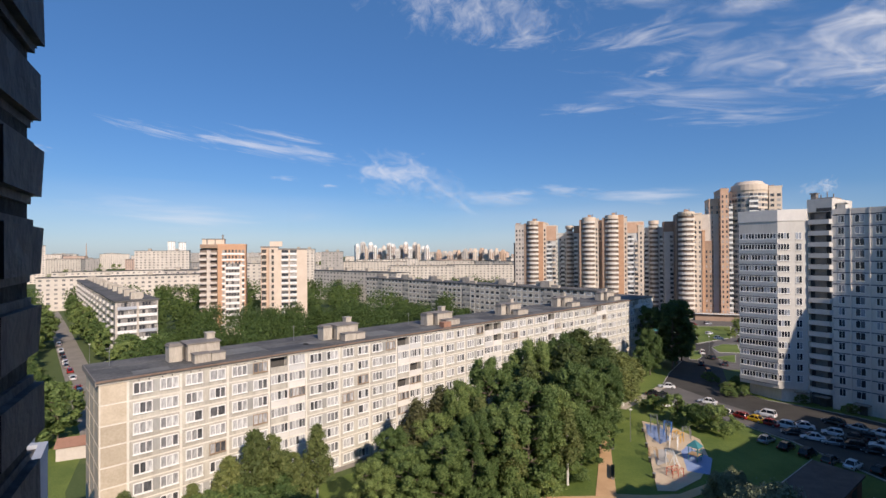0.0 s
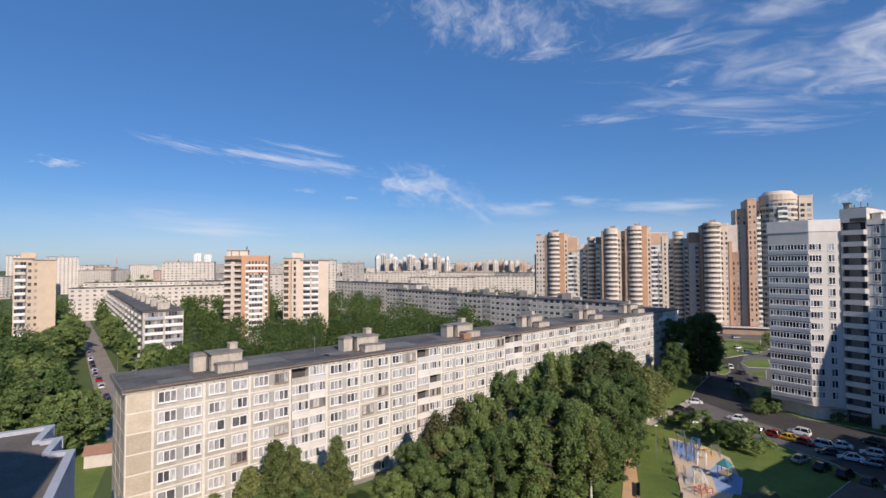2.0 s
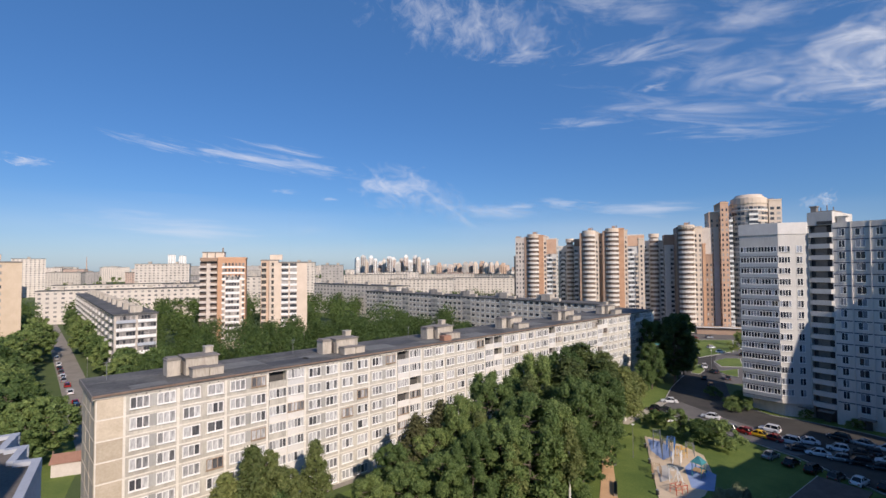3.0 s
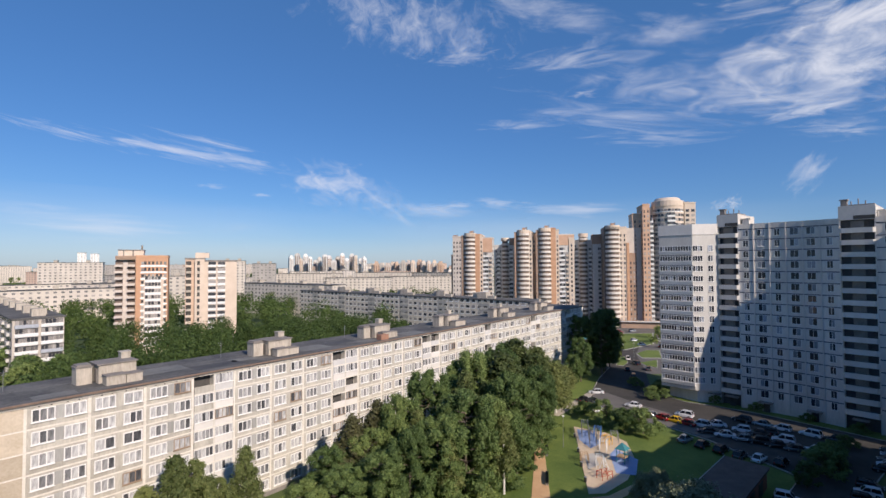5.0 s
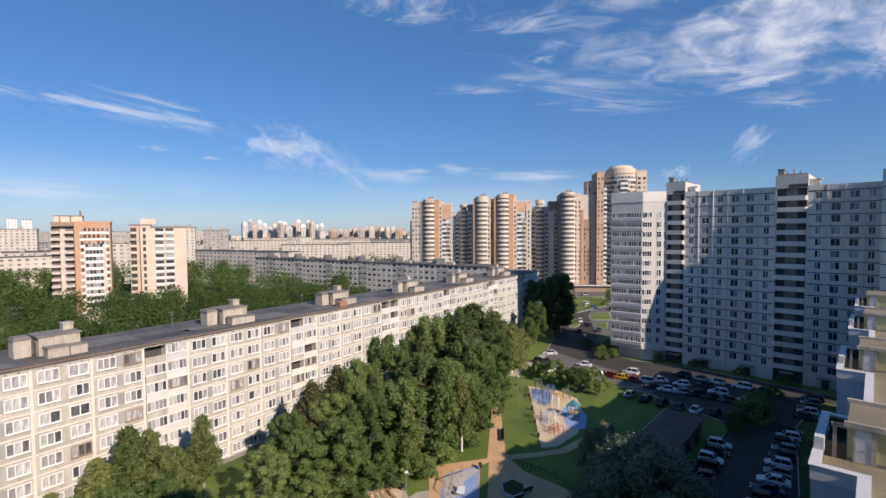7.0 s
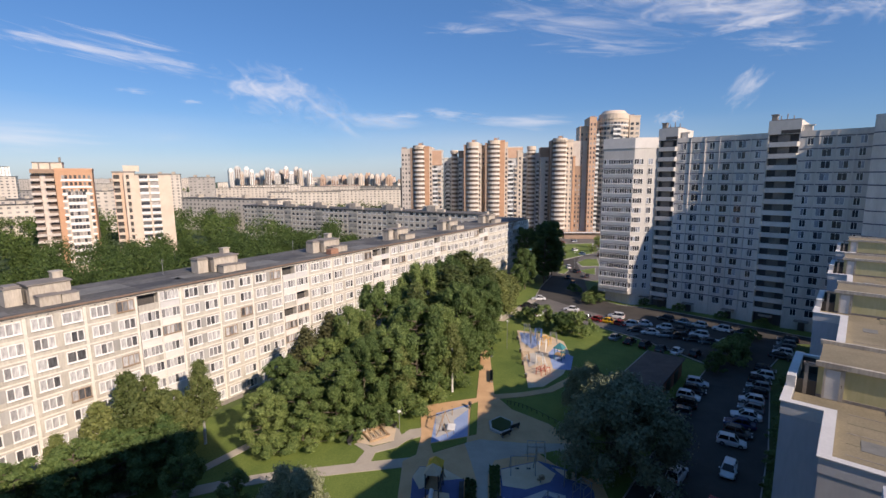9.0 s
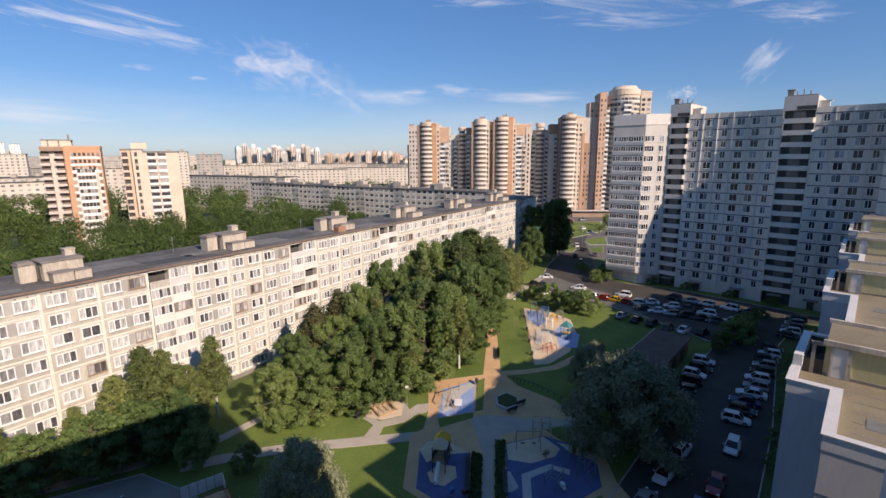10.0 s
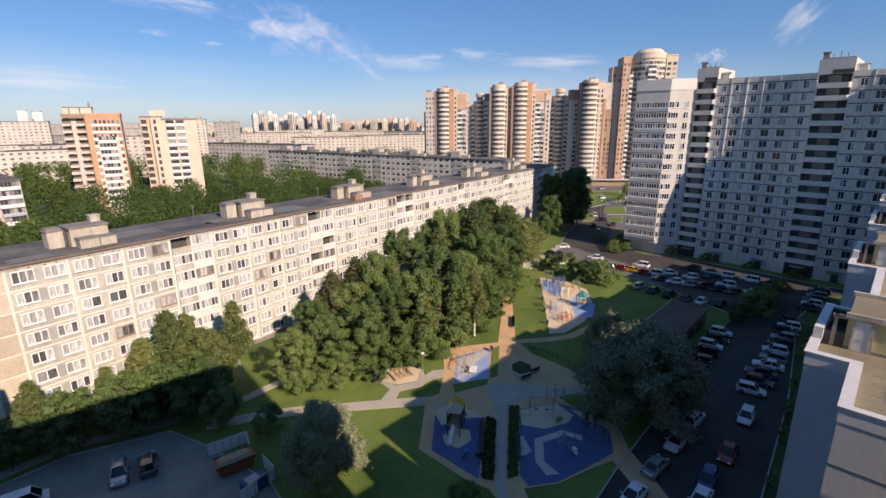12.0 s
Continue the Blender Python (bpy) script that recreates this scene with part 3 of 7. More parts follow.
cloud(31.1, 12.4, 7.2, 0.9, -10, WISP, "thin white cirrus wisp")
cloud(20.4, 11.7, 14.5, 1.4, -7, PUFF, "ragged white cloud")
cloud(18.0, 13.1, 8.5, 0.7, -8, WISP, "thin white cirrus wisp")
cloud(18.5, 8.5, 2.8, 0.5, 0, WISP, "thin white cirrus wisp")
cloud(13.4, 7.8, 1.7, 0.4, 0, WISP, "thin white cirrus wisp")
cloud(5.8, 9.1, 7.9, 3.7, -12, PUFF, "ragged white cloud")
cloud(-0.4, 7.4, 6.0, 3.2, -32, WISP, "thin white cirrus wisp")
cloud(-6.5, 6.3, 7.1, 1.9, -5, VEIL, "pale veil of thin cloud")
cloud(-9.3, 7.0, 3.0, 0.7, 0, PUFF, "ragged white cloud")
cloud(-14.3, 7.2, 5.3, 1.1, -5, WISP, "thin white cirrus wisp")
cloud(0.6, 27.5, 12.8, 5.1, -15, RIPPLE, "rippled white high cloud")
cloud(-7.6, 26.7, 13.1, 5.5, -15, RIPPLE, "rippled white high cloud")
cloud(-10.0, 23.8, 6.0, 1.6, 5, WISP, "thin white cirrus wisp")
cloud(-20.6, 27.6, 10.4, 4.0, -10, VEIL, "pale veil of thin cloud")
cloud(-22.5, 22.8, 9.2, 2.4, 6, WISP, "thin white cirrus wisp")
cloud(-24.4, 19.0, 2.8, 0.8, 0, WISP, "thin white cirrus wisp")
cloud(-17.1, 16.1, 7.0, 1.2, 0, WISP, "thin white cirrus wisp")
cloud(-27.5, 16.0, 18.7, 3.1, -12, WISP, "thin white cirrus wisp")
cloud(-32.9, 19.2, 13.6, 5.0, -8, WISP, "thin white cirrus wisp")
cloud(-33.5, 24.2, 8.3, 3.7, -10, VEIL, "pale veil of thin cloud")
cloud(-32.2, 13.4, 11.6, 1.5, -4, WISP, "thin white cirrus wisp")
cloud(-42.4, 16.1, 13.7, 3.0, -10, PUFF, "ragged white cloud")
cloud(-45.6, 14.3, 6.9, 1.1, 3, PUFF, "ragged white cloud")
cloud(-47.4, 18.7, 12.1, 5.4, -4, BRIGHT, "bright white cloud")
cloud(-50.3, 21.7, 9.2, 2.8, 5, BRIGHT, "bright white cloud")
cloud(-42.5, 24.0, 9.1, 2.3, -5, WISP, "thin white cirrus wisp")
cloud(-47.3, 12.1, 6.6, 1.5, -6, WISP, "thin white cirrus wisp")
cloud(-45.0, 8.3, 3.8, 1.8, 50, VEIL, "pale veil of thin cloud")
cloud(-39.0, 6.1, 1.3, 1.0, 0, PUFF, "ragged white cloud")
cloud(-37.8, 5.9, 1.4, 1.0, 20, WISP, "thin white cirrus wisp")
cloud(27.9, 4.2, 18.7, 2.8, -2, VEIL, "pale veil of thin cloud")
cloud(-22.3, 6.3, 12.6, 1.3, -3, VEIL, "pale veil of thin cloud")
cloud(41.5, 9.6, 2.8, 0.8, 0, PUFF, "small white cloud wisp")
cloud(-58, 15, 9.0, 4.5, -5, BRIGHT, "bright white cloud")
cloud(26, 2.2, 44, 5.5, 0, HAZE, "pale haze low over the skyline")
cloud(-22, 2.2, 40, 5.5, 0, HAZE, "pale haze low over the skyline")

# ---- windows shared by many walls ----
def lattice(xs, ys, zs, solid, name, mat):
    """One connected mesh of the grid cells (i, j, k) that solid() names, between the cuts xs, ys, zs."""
    nx, ny, nz = len(xs) - 1, len(ys) - 1, len(zs) - 1
    on = {(i, j, k) for i in range(nx) for j in range(ny) for k in range(nz) if solid(i, j, k)}
    idx, v, f = {}, [], []

    def vert(i, j, k):
        if (i, j, k) not in idx:
            idx[i, j, k] = len(v)
            v.append((xs[i], ys[j], zs[k]))
        return idx[i, j, k]

    sides = (((-1, 0, 0), ((0, 0, 0), (0, 0, 1), (0, 1, 1), (0, 1, 0))), ((1, 0, 0), ((1, 0, 0), (1, 1, 0), (1, 1, 1), (1, 0, 1))),
             ((0, -1, 0), ((0, 0, 0), (1, 0, 0), (1, 0, 1), (0, 0, 1))), ((0, 1, 0), ((0, 1, 0), (0, 1, 1), (1, 1, 1), (1, 1, 0))),
             ((0, 0, -1), ((0, 0, 0), (0, 1, 0), (1, 1, 0), (1, 0, 0))), ((0, 0, 1), ((0, 0, 1), (1, 0, 1), (1, 1, 1), (0, 1, 1))))
    for i, j, k in sorted(on):
        for (a, b, c), corners in sides:
            if (i + a, j + b, k + c) not in on:
                f.append(tuple(vert(i + p, j + q, k + r) for p, q, r in corners))
    me = bpy.data.meshes.new(name)
    me.from_pydata(v, [], f)
    me.materials.append(mat)
    return me


def window_meshes(w, h, lights, frame_mat, glass_mat, fw=0.09, depth=0.10):
    """Frame with mullions and sill, and panes set back in it; centred at the origin, facing -y."""
    xs, panes = [-w / 2 - 0.05], []
    for k in range(lights + 1):
        x = -w / 2 + (w - fw) * k / lights
        xs += [x, x + fw]
    xs.append(w / 2 + 0.05)
    zs = [-h / 2 - 0.07, -h / 2, -h / 2 + fw, h / 2 - fw, h / 2]
    last = len(xs) - 2
    fr = lattice(xs, [-depth - 0.14, -depth, 0.02], zs, lambda i, j, k: k == 0 or (j == 1 and 0 < i < last and (k in (1, 3) or i % 2 == 1)), "window", frame_mat)
    for k in range(lights):
        x0 = -w / 2 + (w - fw) * k / lights + fw
        x1 = -w / 2 + (w - fw) * (k + 1) / lights
        panes.append(Shape().box(x0, -depth * 0.45, -h / 2 + fw, x1, 0.01, h / 2 - fw).mesh("pane", glass_mat))
    return fr, panes


def set_window(parent, meshes, x, y, z, turn=0):
    fr, panes = meshes
    w = part("window", fr, (), parent, at=pose(x, y, z, 0, 0, turn))
    for p in panes:
        part("pane", p, (), w)
    return w


def grid_windows(s, p, u, width, floors, z0, fh, cols, ww, wh, out=0.05, skip=None):
    """Boxes of glass on a wall: p a corner, u the way along, the wall's outside to the right of u."""
    u = Vector(u).normalized()
    n = Vector((u.y, -u.x))
    for fl in range(floors):
        for c in range(cols):
            if skip and skip(c, fl):
                continue
            m = Vector(p) + u * (width * (c + 0.5) / cols)
            a, b = m - u * ww / 2, m + u * ww / 2
            z = z0 + fl * fh
            q = [a - n * 0.05, b - n * 0.05, b + n * out, a + n * out]
            s.prism([(k.x, k.y) for k in (q[3], q[2], q[1], q[0])], z, z + wh)
    return s


# ---- the long slab block across the lawn ----
def roof_house(parent_at, label):
    """Lift housing with its vent boxes, on a flat roof."""
    t = thing("roof_vent_house", label=label, category="roof housing", group="roof housings on the slab block")
    t.matrix_world = parent_at
    part("main_box", Shape().box(0, 0, 0, 4.6, 3.6, 2.5), CONC, t)
    part("main_cap", Shape().box(-0.2, -0.2, 2.5, 4.8, 3.8, 2.68), CONC_DK, t)
    part("chimney_box", Shape().box(-2.3, 1.0, 0, -0.5, 3.2, 2.3), CONC, t)
    part("chimney_cap", Shape().box(-2.42, 0.88, 2.3, -0.38, 3.32, 2.45).box(-2.2, 1.1, 2.45, -0.6, 3.1, 2.7), CONC_DK, t)
    part("front_box", Shape().box(0.3, -2.4, 0, 2.6, -0.6, 1.25), CONC, t)
    part("front_box_end", Shape().box(2.75, -2.3, 0, 4.7, -0.7, 1.15), CONC, t)
    part("front_cap", Shape().box(0.2, -2.5, 1.25, 2.7, -0.5, 1.36).box(2.7, -2.4, 1.15, 4.8, -0.6, 1.26), CONC_DK, t)
    part("rear_chimney", Shape().box(3.4, 2.4, 2.68, 4.6, 3.7, 3.5).box(3.3, 2.3, 3.5, 4.7, 3.8, 3.65), CONC, t)
    part("door", Shape().box(-0.06, 0.9, 0.1, 0.02, 1.7, 1.9), CONC_DK, t, "grey steel roof door")
    return t


ROOFPATCH_A = surface("old_felt", (0.12, 0.125, 0.12), (0.20, 0.20, 0.19), 0.9, 3, 0.4, 0.3)
ROOFPATCH_B = surface("new_felt", (0.045, 0.046, 0.05), (0.09, 0.09, 0.09), 0.85, 3, 0.4, 0.3)
SLAB_LEN, SLAB_D, SLAB_TOP, FH = 165.0, 12.6, 22.2, 2.7
SLAB_AT = (-44.3, 61.2, 0, 42.97)
slab = thing("apartment_slab_block", *SLAB_AT, label="long beige concrete panel apartment block with dark flat roof", category="apartment building")
BAY0, BAY, NB = 3.1, 6.4, 25
LOGGIA = {3, 7, 11, 15, 19, 23}
edges = [0.0]
for b in range(NB):
    x0, x1 = BAY0 + b * BAY, BAY0 + (b + 1) * BAY
    if b in LOGGIA:
        part("wall", Shape().box(edges[-1], 0, 0, x0 + 0.15, SLAB_D, SLAB_TOP), SEAM, slab, "pale rendered panel seams")
        part("wall", Shape().box(x0 + 0.15, 1.2, 0, x1 - 0.15, SLAB_D, SLAB_TOP), SEAM, slab, "pale rendered panel seams")
        edges.append(x1 - 0.15)
part("wall", Shape().box(edges[-1], 0, 0, SLAB_LEN, SLAB_D, SLAB_TOP), SEAM, slab, "pale rendered panel seams")
roof = Shape().box(-0.35, -0.3, SLAB_TOP, SLAB_LEN + 0.3, SLAB_D + 0.3, SLAB_TOP + 0.42)
part("roof", roof, BITUMEN, slab, "dark grey bitumen flat roof")
part("cornice", Shape().box(-0.3, -0.22, SLAB_TOP - 0.12, SLAB_LEN, -0.02, SLAB_TOP + 0.3), SEAM, slab)
part("roof_lip", Shape().box(-0.42, -0.40, SLAB_TOP + 0.22, SLAB_LEN, -0.30, SLAB_TOP + 0.46), surface("rusty_edge", (0.15, 0.105, 0.08), (0.24, 0.17, 0.13), 0.8, 5, 0.6, 0.2), slab, "rusty brown sheet roof edge")
part("gable_lip", Shape().box(-0.47, -0.40, SLAB_TOP - 0.25, -0.35, SLAB_D + 0.3, SLAB_TOP + 0.48), CONC_DK, slab, "dull brown sheet gable edge")
for i in range(24):
    part("roof_patch", Shape().box(4 + 6.6 * i, 0.6 + (i * 37) % 5, SLAB_TOP + 0.42, 8.5 + 6.6 * i + (i * 13) % 4, 3.2 + (i * 37) % 5 + (i * 7) % 4, SLAB_TOP + 0.43), (ROOFPATCH_A, ROOFPATCH_B)[i % 2], slab)
part("roof_joint", Shape().box(0, 0.9, SLAB_TOP + 0.42, SLAB_LEN, 1.0, SLAB_TOP + 0.436).box(0, 7.9, SLAB_TOP + 0.42, SLAB_LEN, 8.0, SLAB_TOP + 0.436), ROOFPATCH_A, slab)

ROW_Z = [20.94 - FH * k for k in range(8)]
win3 = window_meshes(2.3, 1.58, 3, FRAME, GLASS, 0.12)
win3b = window_meshes(2.3, 1.58, 3, BROWNF, GLASS, 0.10)
win2 = window_meshes(2.3, 1.58, 2, FRAME, GLASS, 0.14)
panel_m = Shape().box(0.19, -0.06, 0.11, BAY - 0.19, 0.02, FH - 0.11).mesh("wall_panel", PANEL)
panel_end = Shape().box(0.13, -0.06, 0.10, BAY0 - 0.13, 0.02, FH - 0.10).mesh("wall_panel", GABLE)
infill_m = Shape().box(-0.47, -0.085, -0.80, 0.47, 0.02, 0.80).mesh("infill_panel", PANEL_GREY)
loggia_par = Shape().box(-1.42, -0.06, 0, 1.42, 0.06, 1.05)
LP = [loggia_par.mesh("parapet", m) for m in (END_PALE, ROWWHITE, END_PALE, PANEL)]
lg_frame, lg_panes = window_meshes(2.84, 1.42, 5, FRAME, GLASS, 0.07, 0.08)
lg_frame_b, lg_panes_b = window_meshes(2.84, 1.42, 5, BROWNF, GLASS, 0.07, 0.08)
loggia_slab = Shape().box(0.15, -0.12, -0.12, BAY - 0.15, 1.2, 0.08).mesh("loggia_floor", SEAM)
loggia_div = Shape().box(BAY / 2 - 0.1, -0.05, 0, BAY / 2 + 0.1, 1.2, FH - 0.12).mesh("loggia_divider", SEAM)
rg = random.Random(5)
for k, zc in enumerate(ROW_Z):
    zf = zc - 1.55
    part("wall_panel", panel_end, (), slab, at=pose(0, 0, zf))
    for b in range(NB):
        bx = BAY0 + b * BAY
        if b in LOGGIA:
            part("loggia_floor", loggia_slab, (), slab, at=pose(bx, 0, zf))
            part("loggia_divider", loggia_div, (), slab, at=pose(bx, 0, zf + 0.08))
            for side in (0, 1):
                cx = bx + 1.65 + side * 3.1
                lp = part("parapet", rg.choice(LP), (), slab, at=pose(cx, 0, zf + 0.08))
                r = rg.random()
                if r < 0.93 and not (k == 0 and side == 0):
                    set_window(slab, (lg_frame_b, lg_panes_b) if r < 0.16 else (lg_frame, lg_panes), cx, 0.0, zf + 1.86)
                else:
                    # open loggia: its shade is put into the near-black back wall
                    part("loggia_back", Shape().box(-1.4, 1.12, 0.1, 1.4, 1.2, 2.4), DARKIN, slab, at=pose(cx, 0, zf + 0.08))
            continue
        part("wall_panel", panel_m, (), slab, at=pose(bx, 0, zf))
        for side in (0, 1):
            if b < 17 or k < 6:
                r = rg.random()
                set_window(slab, win3b if r < 0.05 else win2 if r > 0.93 else win3, bx + 1.72 + side * 3.2, -0.06, zc)
        if b % 2 == 0 or rg.random() < 0.12:
            part("infill_panel", infill_m, (), slab, at=pose(bx + BAY / 2 + 0.12, 0, zc))
vents = Shape()
for b in range(NB):
    for q in (1.2, 2.4, 4.0, 5.2):
        vents.box(BAY0 + b * BAY + q, -0.10, SLAB_TOP - 0.32, BAY0 + b * BAY + q + 0.16, 0.0, SLAB_TOP - 0.18)
part("fascia_vent", vents, DARKIN, slab, kind="stuff")
# gable towards the street
gp = Shape().box(-0.06, 0.2, 0.1, 0.02, 4.0, FH - 0.1).mesh("gable_panel", GABLE)
for k, zc in enumerate(ROW_Z):
    for j in range(3):
        part("gable_panel", gp, (), slab, at=pose(0, j * 4.15, zc - 1.55))
part("plinth", Shape().box(-0.1, -0.12, 0, SLAB_LEN, 0, 0.75), CONC_DK, slab)
part("rear_glazing", grid_windows(Shape(), (SLAB_LEN, SLAB_D), (-1, 0), SLAB_LEN, 8, 1.3, FH, 52, 2.0, 1.5), GLASS_FAR, slab, kind="stuff")
m_slab = pose(*SLAB_AT[:3], 0, 0, SLAB_AT[3])
for i in range(6):
    roof_house(m_slab @ pose(11.5 + 25.6 * i, 4.2, SLAB_TOP + 0.42), "beige concrete lift housing with vent boxes on the roof")
for i, xr in enumerate((2.4, 31.0, 58.5)):
    mast = thing("antenna_mast", label="thin metal antenna mast on the slab roof", category="antenna")
    mast.matrix_world = m_slab @ pose(xr, 9.5, SLAB_TOP + 0.42)
    part("pole", Shape().tube((0, 0, 0), (0, 0, 2.8), 0.04), METAL, mast)
    part("crossbar", Shape().tube((-0.5, 0, 2.5), (0.5, 0, 2.5), 0.025).tube((-0.3, 0, 2.1), (0.3, 0, 2.1), 0.025), METAL, mast)
rb = thing("orange_roof_box", label="orange-red weathered box on the slab roof", category="roof box")
rb.matrix_world = m_slab @ pose(62.4, 1.4, SLAB_TOP + 0.42)
part("box", bevel_box(2.2, 1.6, 1.1, 0.06), ROOF_RUST, rb)

# ---- the nine-storey row with stepped bays, seen from above ----
E_AT = (27.5, 22.6, 0, 35.2)
ROWZ = 24.9
ROOF_OLIVE = surface("olive_felt", (0.13, 0.125, 0.085), (0.20, 0.185, 0.125), 0.95, 8, 0.3, 0.3)
row = thing("stepped_apartment_row", *E_AT, label="nine-storey white and pale blue apartment row with gravel roofs", category="apartment building")
MOD, NSEC, ROW0 = 24.6, 4, -1.5
ROW_LEN = 95.0
wall = Shape()
for k in range(NSEC):
    o = ROW0 + k * MOD
    part("bay_wall", Shape().box(o, -2.15, 0, o + 10.3, 0, ROWZ), BLUEW, row)
wall.box(-7.4, -15, 0, ROW_LEN, -2.15, ROWZ)
# two unseen walls, added only to shape the shadow edge on the lawn
part("step_wall", Shape().box(-13.2, -13.0, 0, -8.32, -4.4, ROWZ + 0.5), BLUEW, row)
part("link_wall", Shape().box(-30.0, -15, 0, -13.2, -8.9, ROWZ + 0.5), BLUEW, row)
part("wall", wall, ROWEND, row, "off-white rendered panel wall")
floor_line = Shape()
for fl in range(1, 9):
    z = ROWZ - fl * 2.75
    floor_line.box(-7.43, -15.03, z, -7.39, -2.11, z + 0.06)
part("floor_joints", floor_line, GREYSEAM, row)
for k in range(NSEC):
    o = ROW0 + k * MOD
    nx0 = -7.4 if k == 0 else o - (MOD - 10.3)
    part("roof", Shape().box(nx0 + 0.4, -14.6, ROWZ, o + 0.0, -2.55, ROWZ + 0.06).box(o, -14.6, ROWZ, o + 10.3, -0.4, ROWZ + 0.06), ROOF_SAND, row, "sandy gravel flat roof")
    H1 = ROWZ + 0.5
    pr = Shape()
    pr.box(nx0 - 0.04, -2.55, ROWZ - 0.3, o, -2.11, H1)
    pr.box(o - 0.04, -2.55, ROWZ - 0.3, o + 0.36, 0.04, H1)
    pr.box(o + 0.36, -0.36, ROWZ - 0.3, o + 10.34, 0.04, H1)
    pr.box(o + 9.9, -2.55, ROWZ - 0.3, o + 10.34, -0.42, H1)
    if k == 0:
        pr.box(-7.44, -15.04, ROWZ - 0.3, -7.12, -2.55, H1)
    part("parapet", pr, ROWWHITE, row, "white coped parapet")
    cop = Shape()
    cop.box(nx0 - 0.1, -2.6, H1, o - 0.1, -2.02, H1 + 0.06)
    cop.box(o - 0.1, -2.6, H1, o + 0.42, 0.12, H1 + 0.06)
    cop.box(o + 0.42, -0.4, H1, o + 10.4, 0.12, H1 + 0.06)
    if k == 0:
        cop.box(-7.5, -15.1, H1, -7.06, -2.6, H1 + 0.06)
    part("coping", cop, ROWWHITE, row, "white sheet coping")
    # felt strips with lapped seams, and a few patches, on the gravel
    for j in range(6):
        px = nx0 + 0.6 + j * 1.35
        if px + 0.05 > o + 3.0:
            break
        part("roof_seam", Shape().box(px, -14.4, ROWZ + 0.06, px + 0.07, -3.1, ROWZ + 0.074), CONC_DK if j % 2 else ROOF_OLIVE, row)
    for j, (dx, dy, w, d) in enumerate(((0.9, -6.2, 1.7, 1.3), (2.6, -4.9, 2.0, 0.16), (-2.4, -9.0, 2.4, 1.8), (1.4, -12.0, 1.2, 2.2), (-3.0, -4.7, 1.3, 1.0))):
        if nx0 + 0.5 < o + dx:
            part("roof_patch", Shape().box(o + dx, dy, ROWZ + 0.06, o + dx + w, dy + d, ROWZ + 0.08), (ROOF_OLIVE, BLACKM, CONC_DK, ROOF_OLIVE, ROOFPATCH_A)[j], row)
    # stair head running across the roof, with a white door, and the open loggia corner before it
    a, b = o + 3.2, o + 7.5
    part("stair_head", Shape().box(a, -14.2, ROWZ, b, -1.45, ROWZ + 2.25), GREENW, row, "ochre-green rendered stair head wall")
    part("stair_head_roof", Shape().box(a, -14.2, ROWZ + 2.25, b, -1.45, ROWZ + 2.36), ROOF_SAND, row)
    part("stair_head_edge", Shape().box(a - 0.22, -14.4, ROWZ + 2.14, a, -1.3, ROWZ + 2.46), CONC, row, "stained concrete roof edge")
    part("stair_head_edge", Shape().box(b, -14.4, ROWZ + 2.2, b + 0.22, -1.3, ROWZ + 2.62), CONC, row, "stained concrete roof edge")
    part("wall_base", Shape().box(a - 0.05, -14.2, ROWZ + 0.06, a, -1.45, ROWZ + 0.26), CONC_DK, row)
    dr = part("door", Shape().box(a - 0.1, -2.78, ROWZ + 0.12, a - 0.02, -1.86, ROWZ + 2.0), ROWWHITE, row, "scuffed white steel roof door")
    part("door_frame", lattice([a - 0.13, a - 0.005], [-2.55, -2.78, -1.86, -1.74], [ROWZ + 0.08, ROWZ + 0.12, ROWZ + 2.0, ROWZ + 2.1], lambda i, j, q: not (j == 1 and q == 1), "door_frame", CONC), (), dr)
    part("door_handle", Shape().tube((a - 0.16, -2.66, ROWZ + 1.0), (a - 0.16, -2.66, ROWZ + 1.16), 0.02, n=6), BLACKM, dr)
    part("loggia_parapet", Shape().box(o + 2.5, -0.42, ROWZ + 0.5, b + 0.5, 0.06, ROWZ + 1.32), ROWWHITE, row, "white loggia side wall")
    part("loggia_post", Shape().box(a - 0.1, -0.98, ROWZ + 0.06, a + 0.12, -0.78, ROWZ + 2.2), CONC_DK, row)
    part("loggia_rail", Shape().box(a - 0.06, -1.45, ROWZ + 0.06, a + 0.02, -0.42, ROWZ + 1.05), BLACKM, row, "dark loggia balustrade")
    part("loggia_beam", Shape().box(b - 0.1, -1.45, ROWZ + 0.06, b + 0.3, -0.42, ROWZ + 1.34), ROWWHITE, row, "white far loggia wall")
    part("loggia_lintel", Shape().box(a - 0.12, -1.45, ROWZ + 2.0, a + 0.14, -0.7, ROWZ + 2.2), CONC_DK, row)
    # dark floor and lining sheets stand in for the loggia's inner shadow
    part("loggia_floor", Shape().box(a, -1.45, ROWZ + 0.06, b - 0.1, -0.42, ROWZ + 0.1), DARKIN, row)
    part("loggia_screen", Shape().box(b - 0.14, -1.45, ROWZ + 0.1, b - 0.1, -0.42, ROWZ + 1.2), DARKIN, row, "loggia lining coloured dark for its shade")
    part("vent_pipe", Shape().tube((o + 1.2, -6.2, ROWZ + 0.15), (o + 1.5, -9.0, ROWZ + 0.15), 0.09), BLACKM, row)
part("glazing", grid_windows(Shape(), (ROW_LEN, -2.15), (-1, 0), ROW_LEN - 10.3, 8, 1.6, 2.75, 34, 1.6, 1.5), GLASS_FAR, row, kind="stuff")

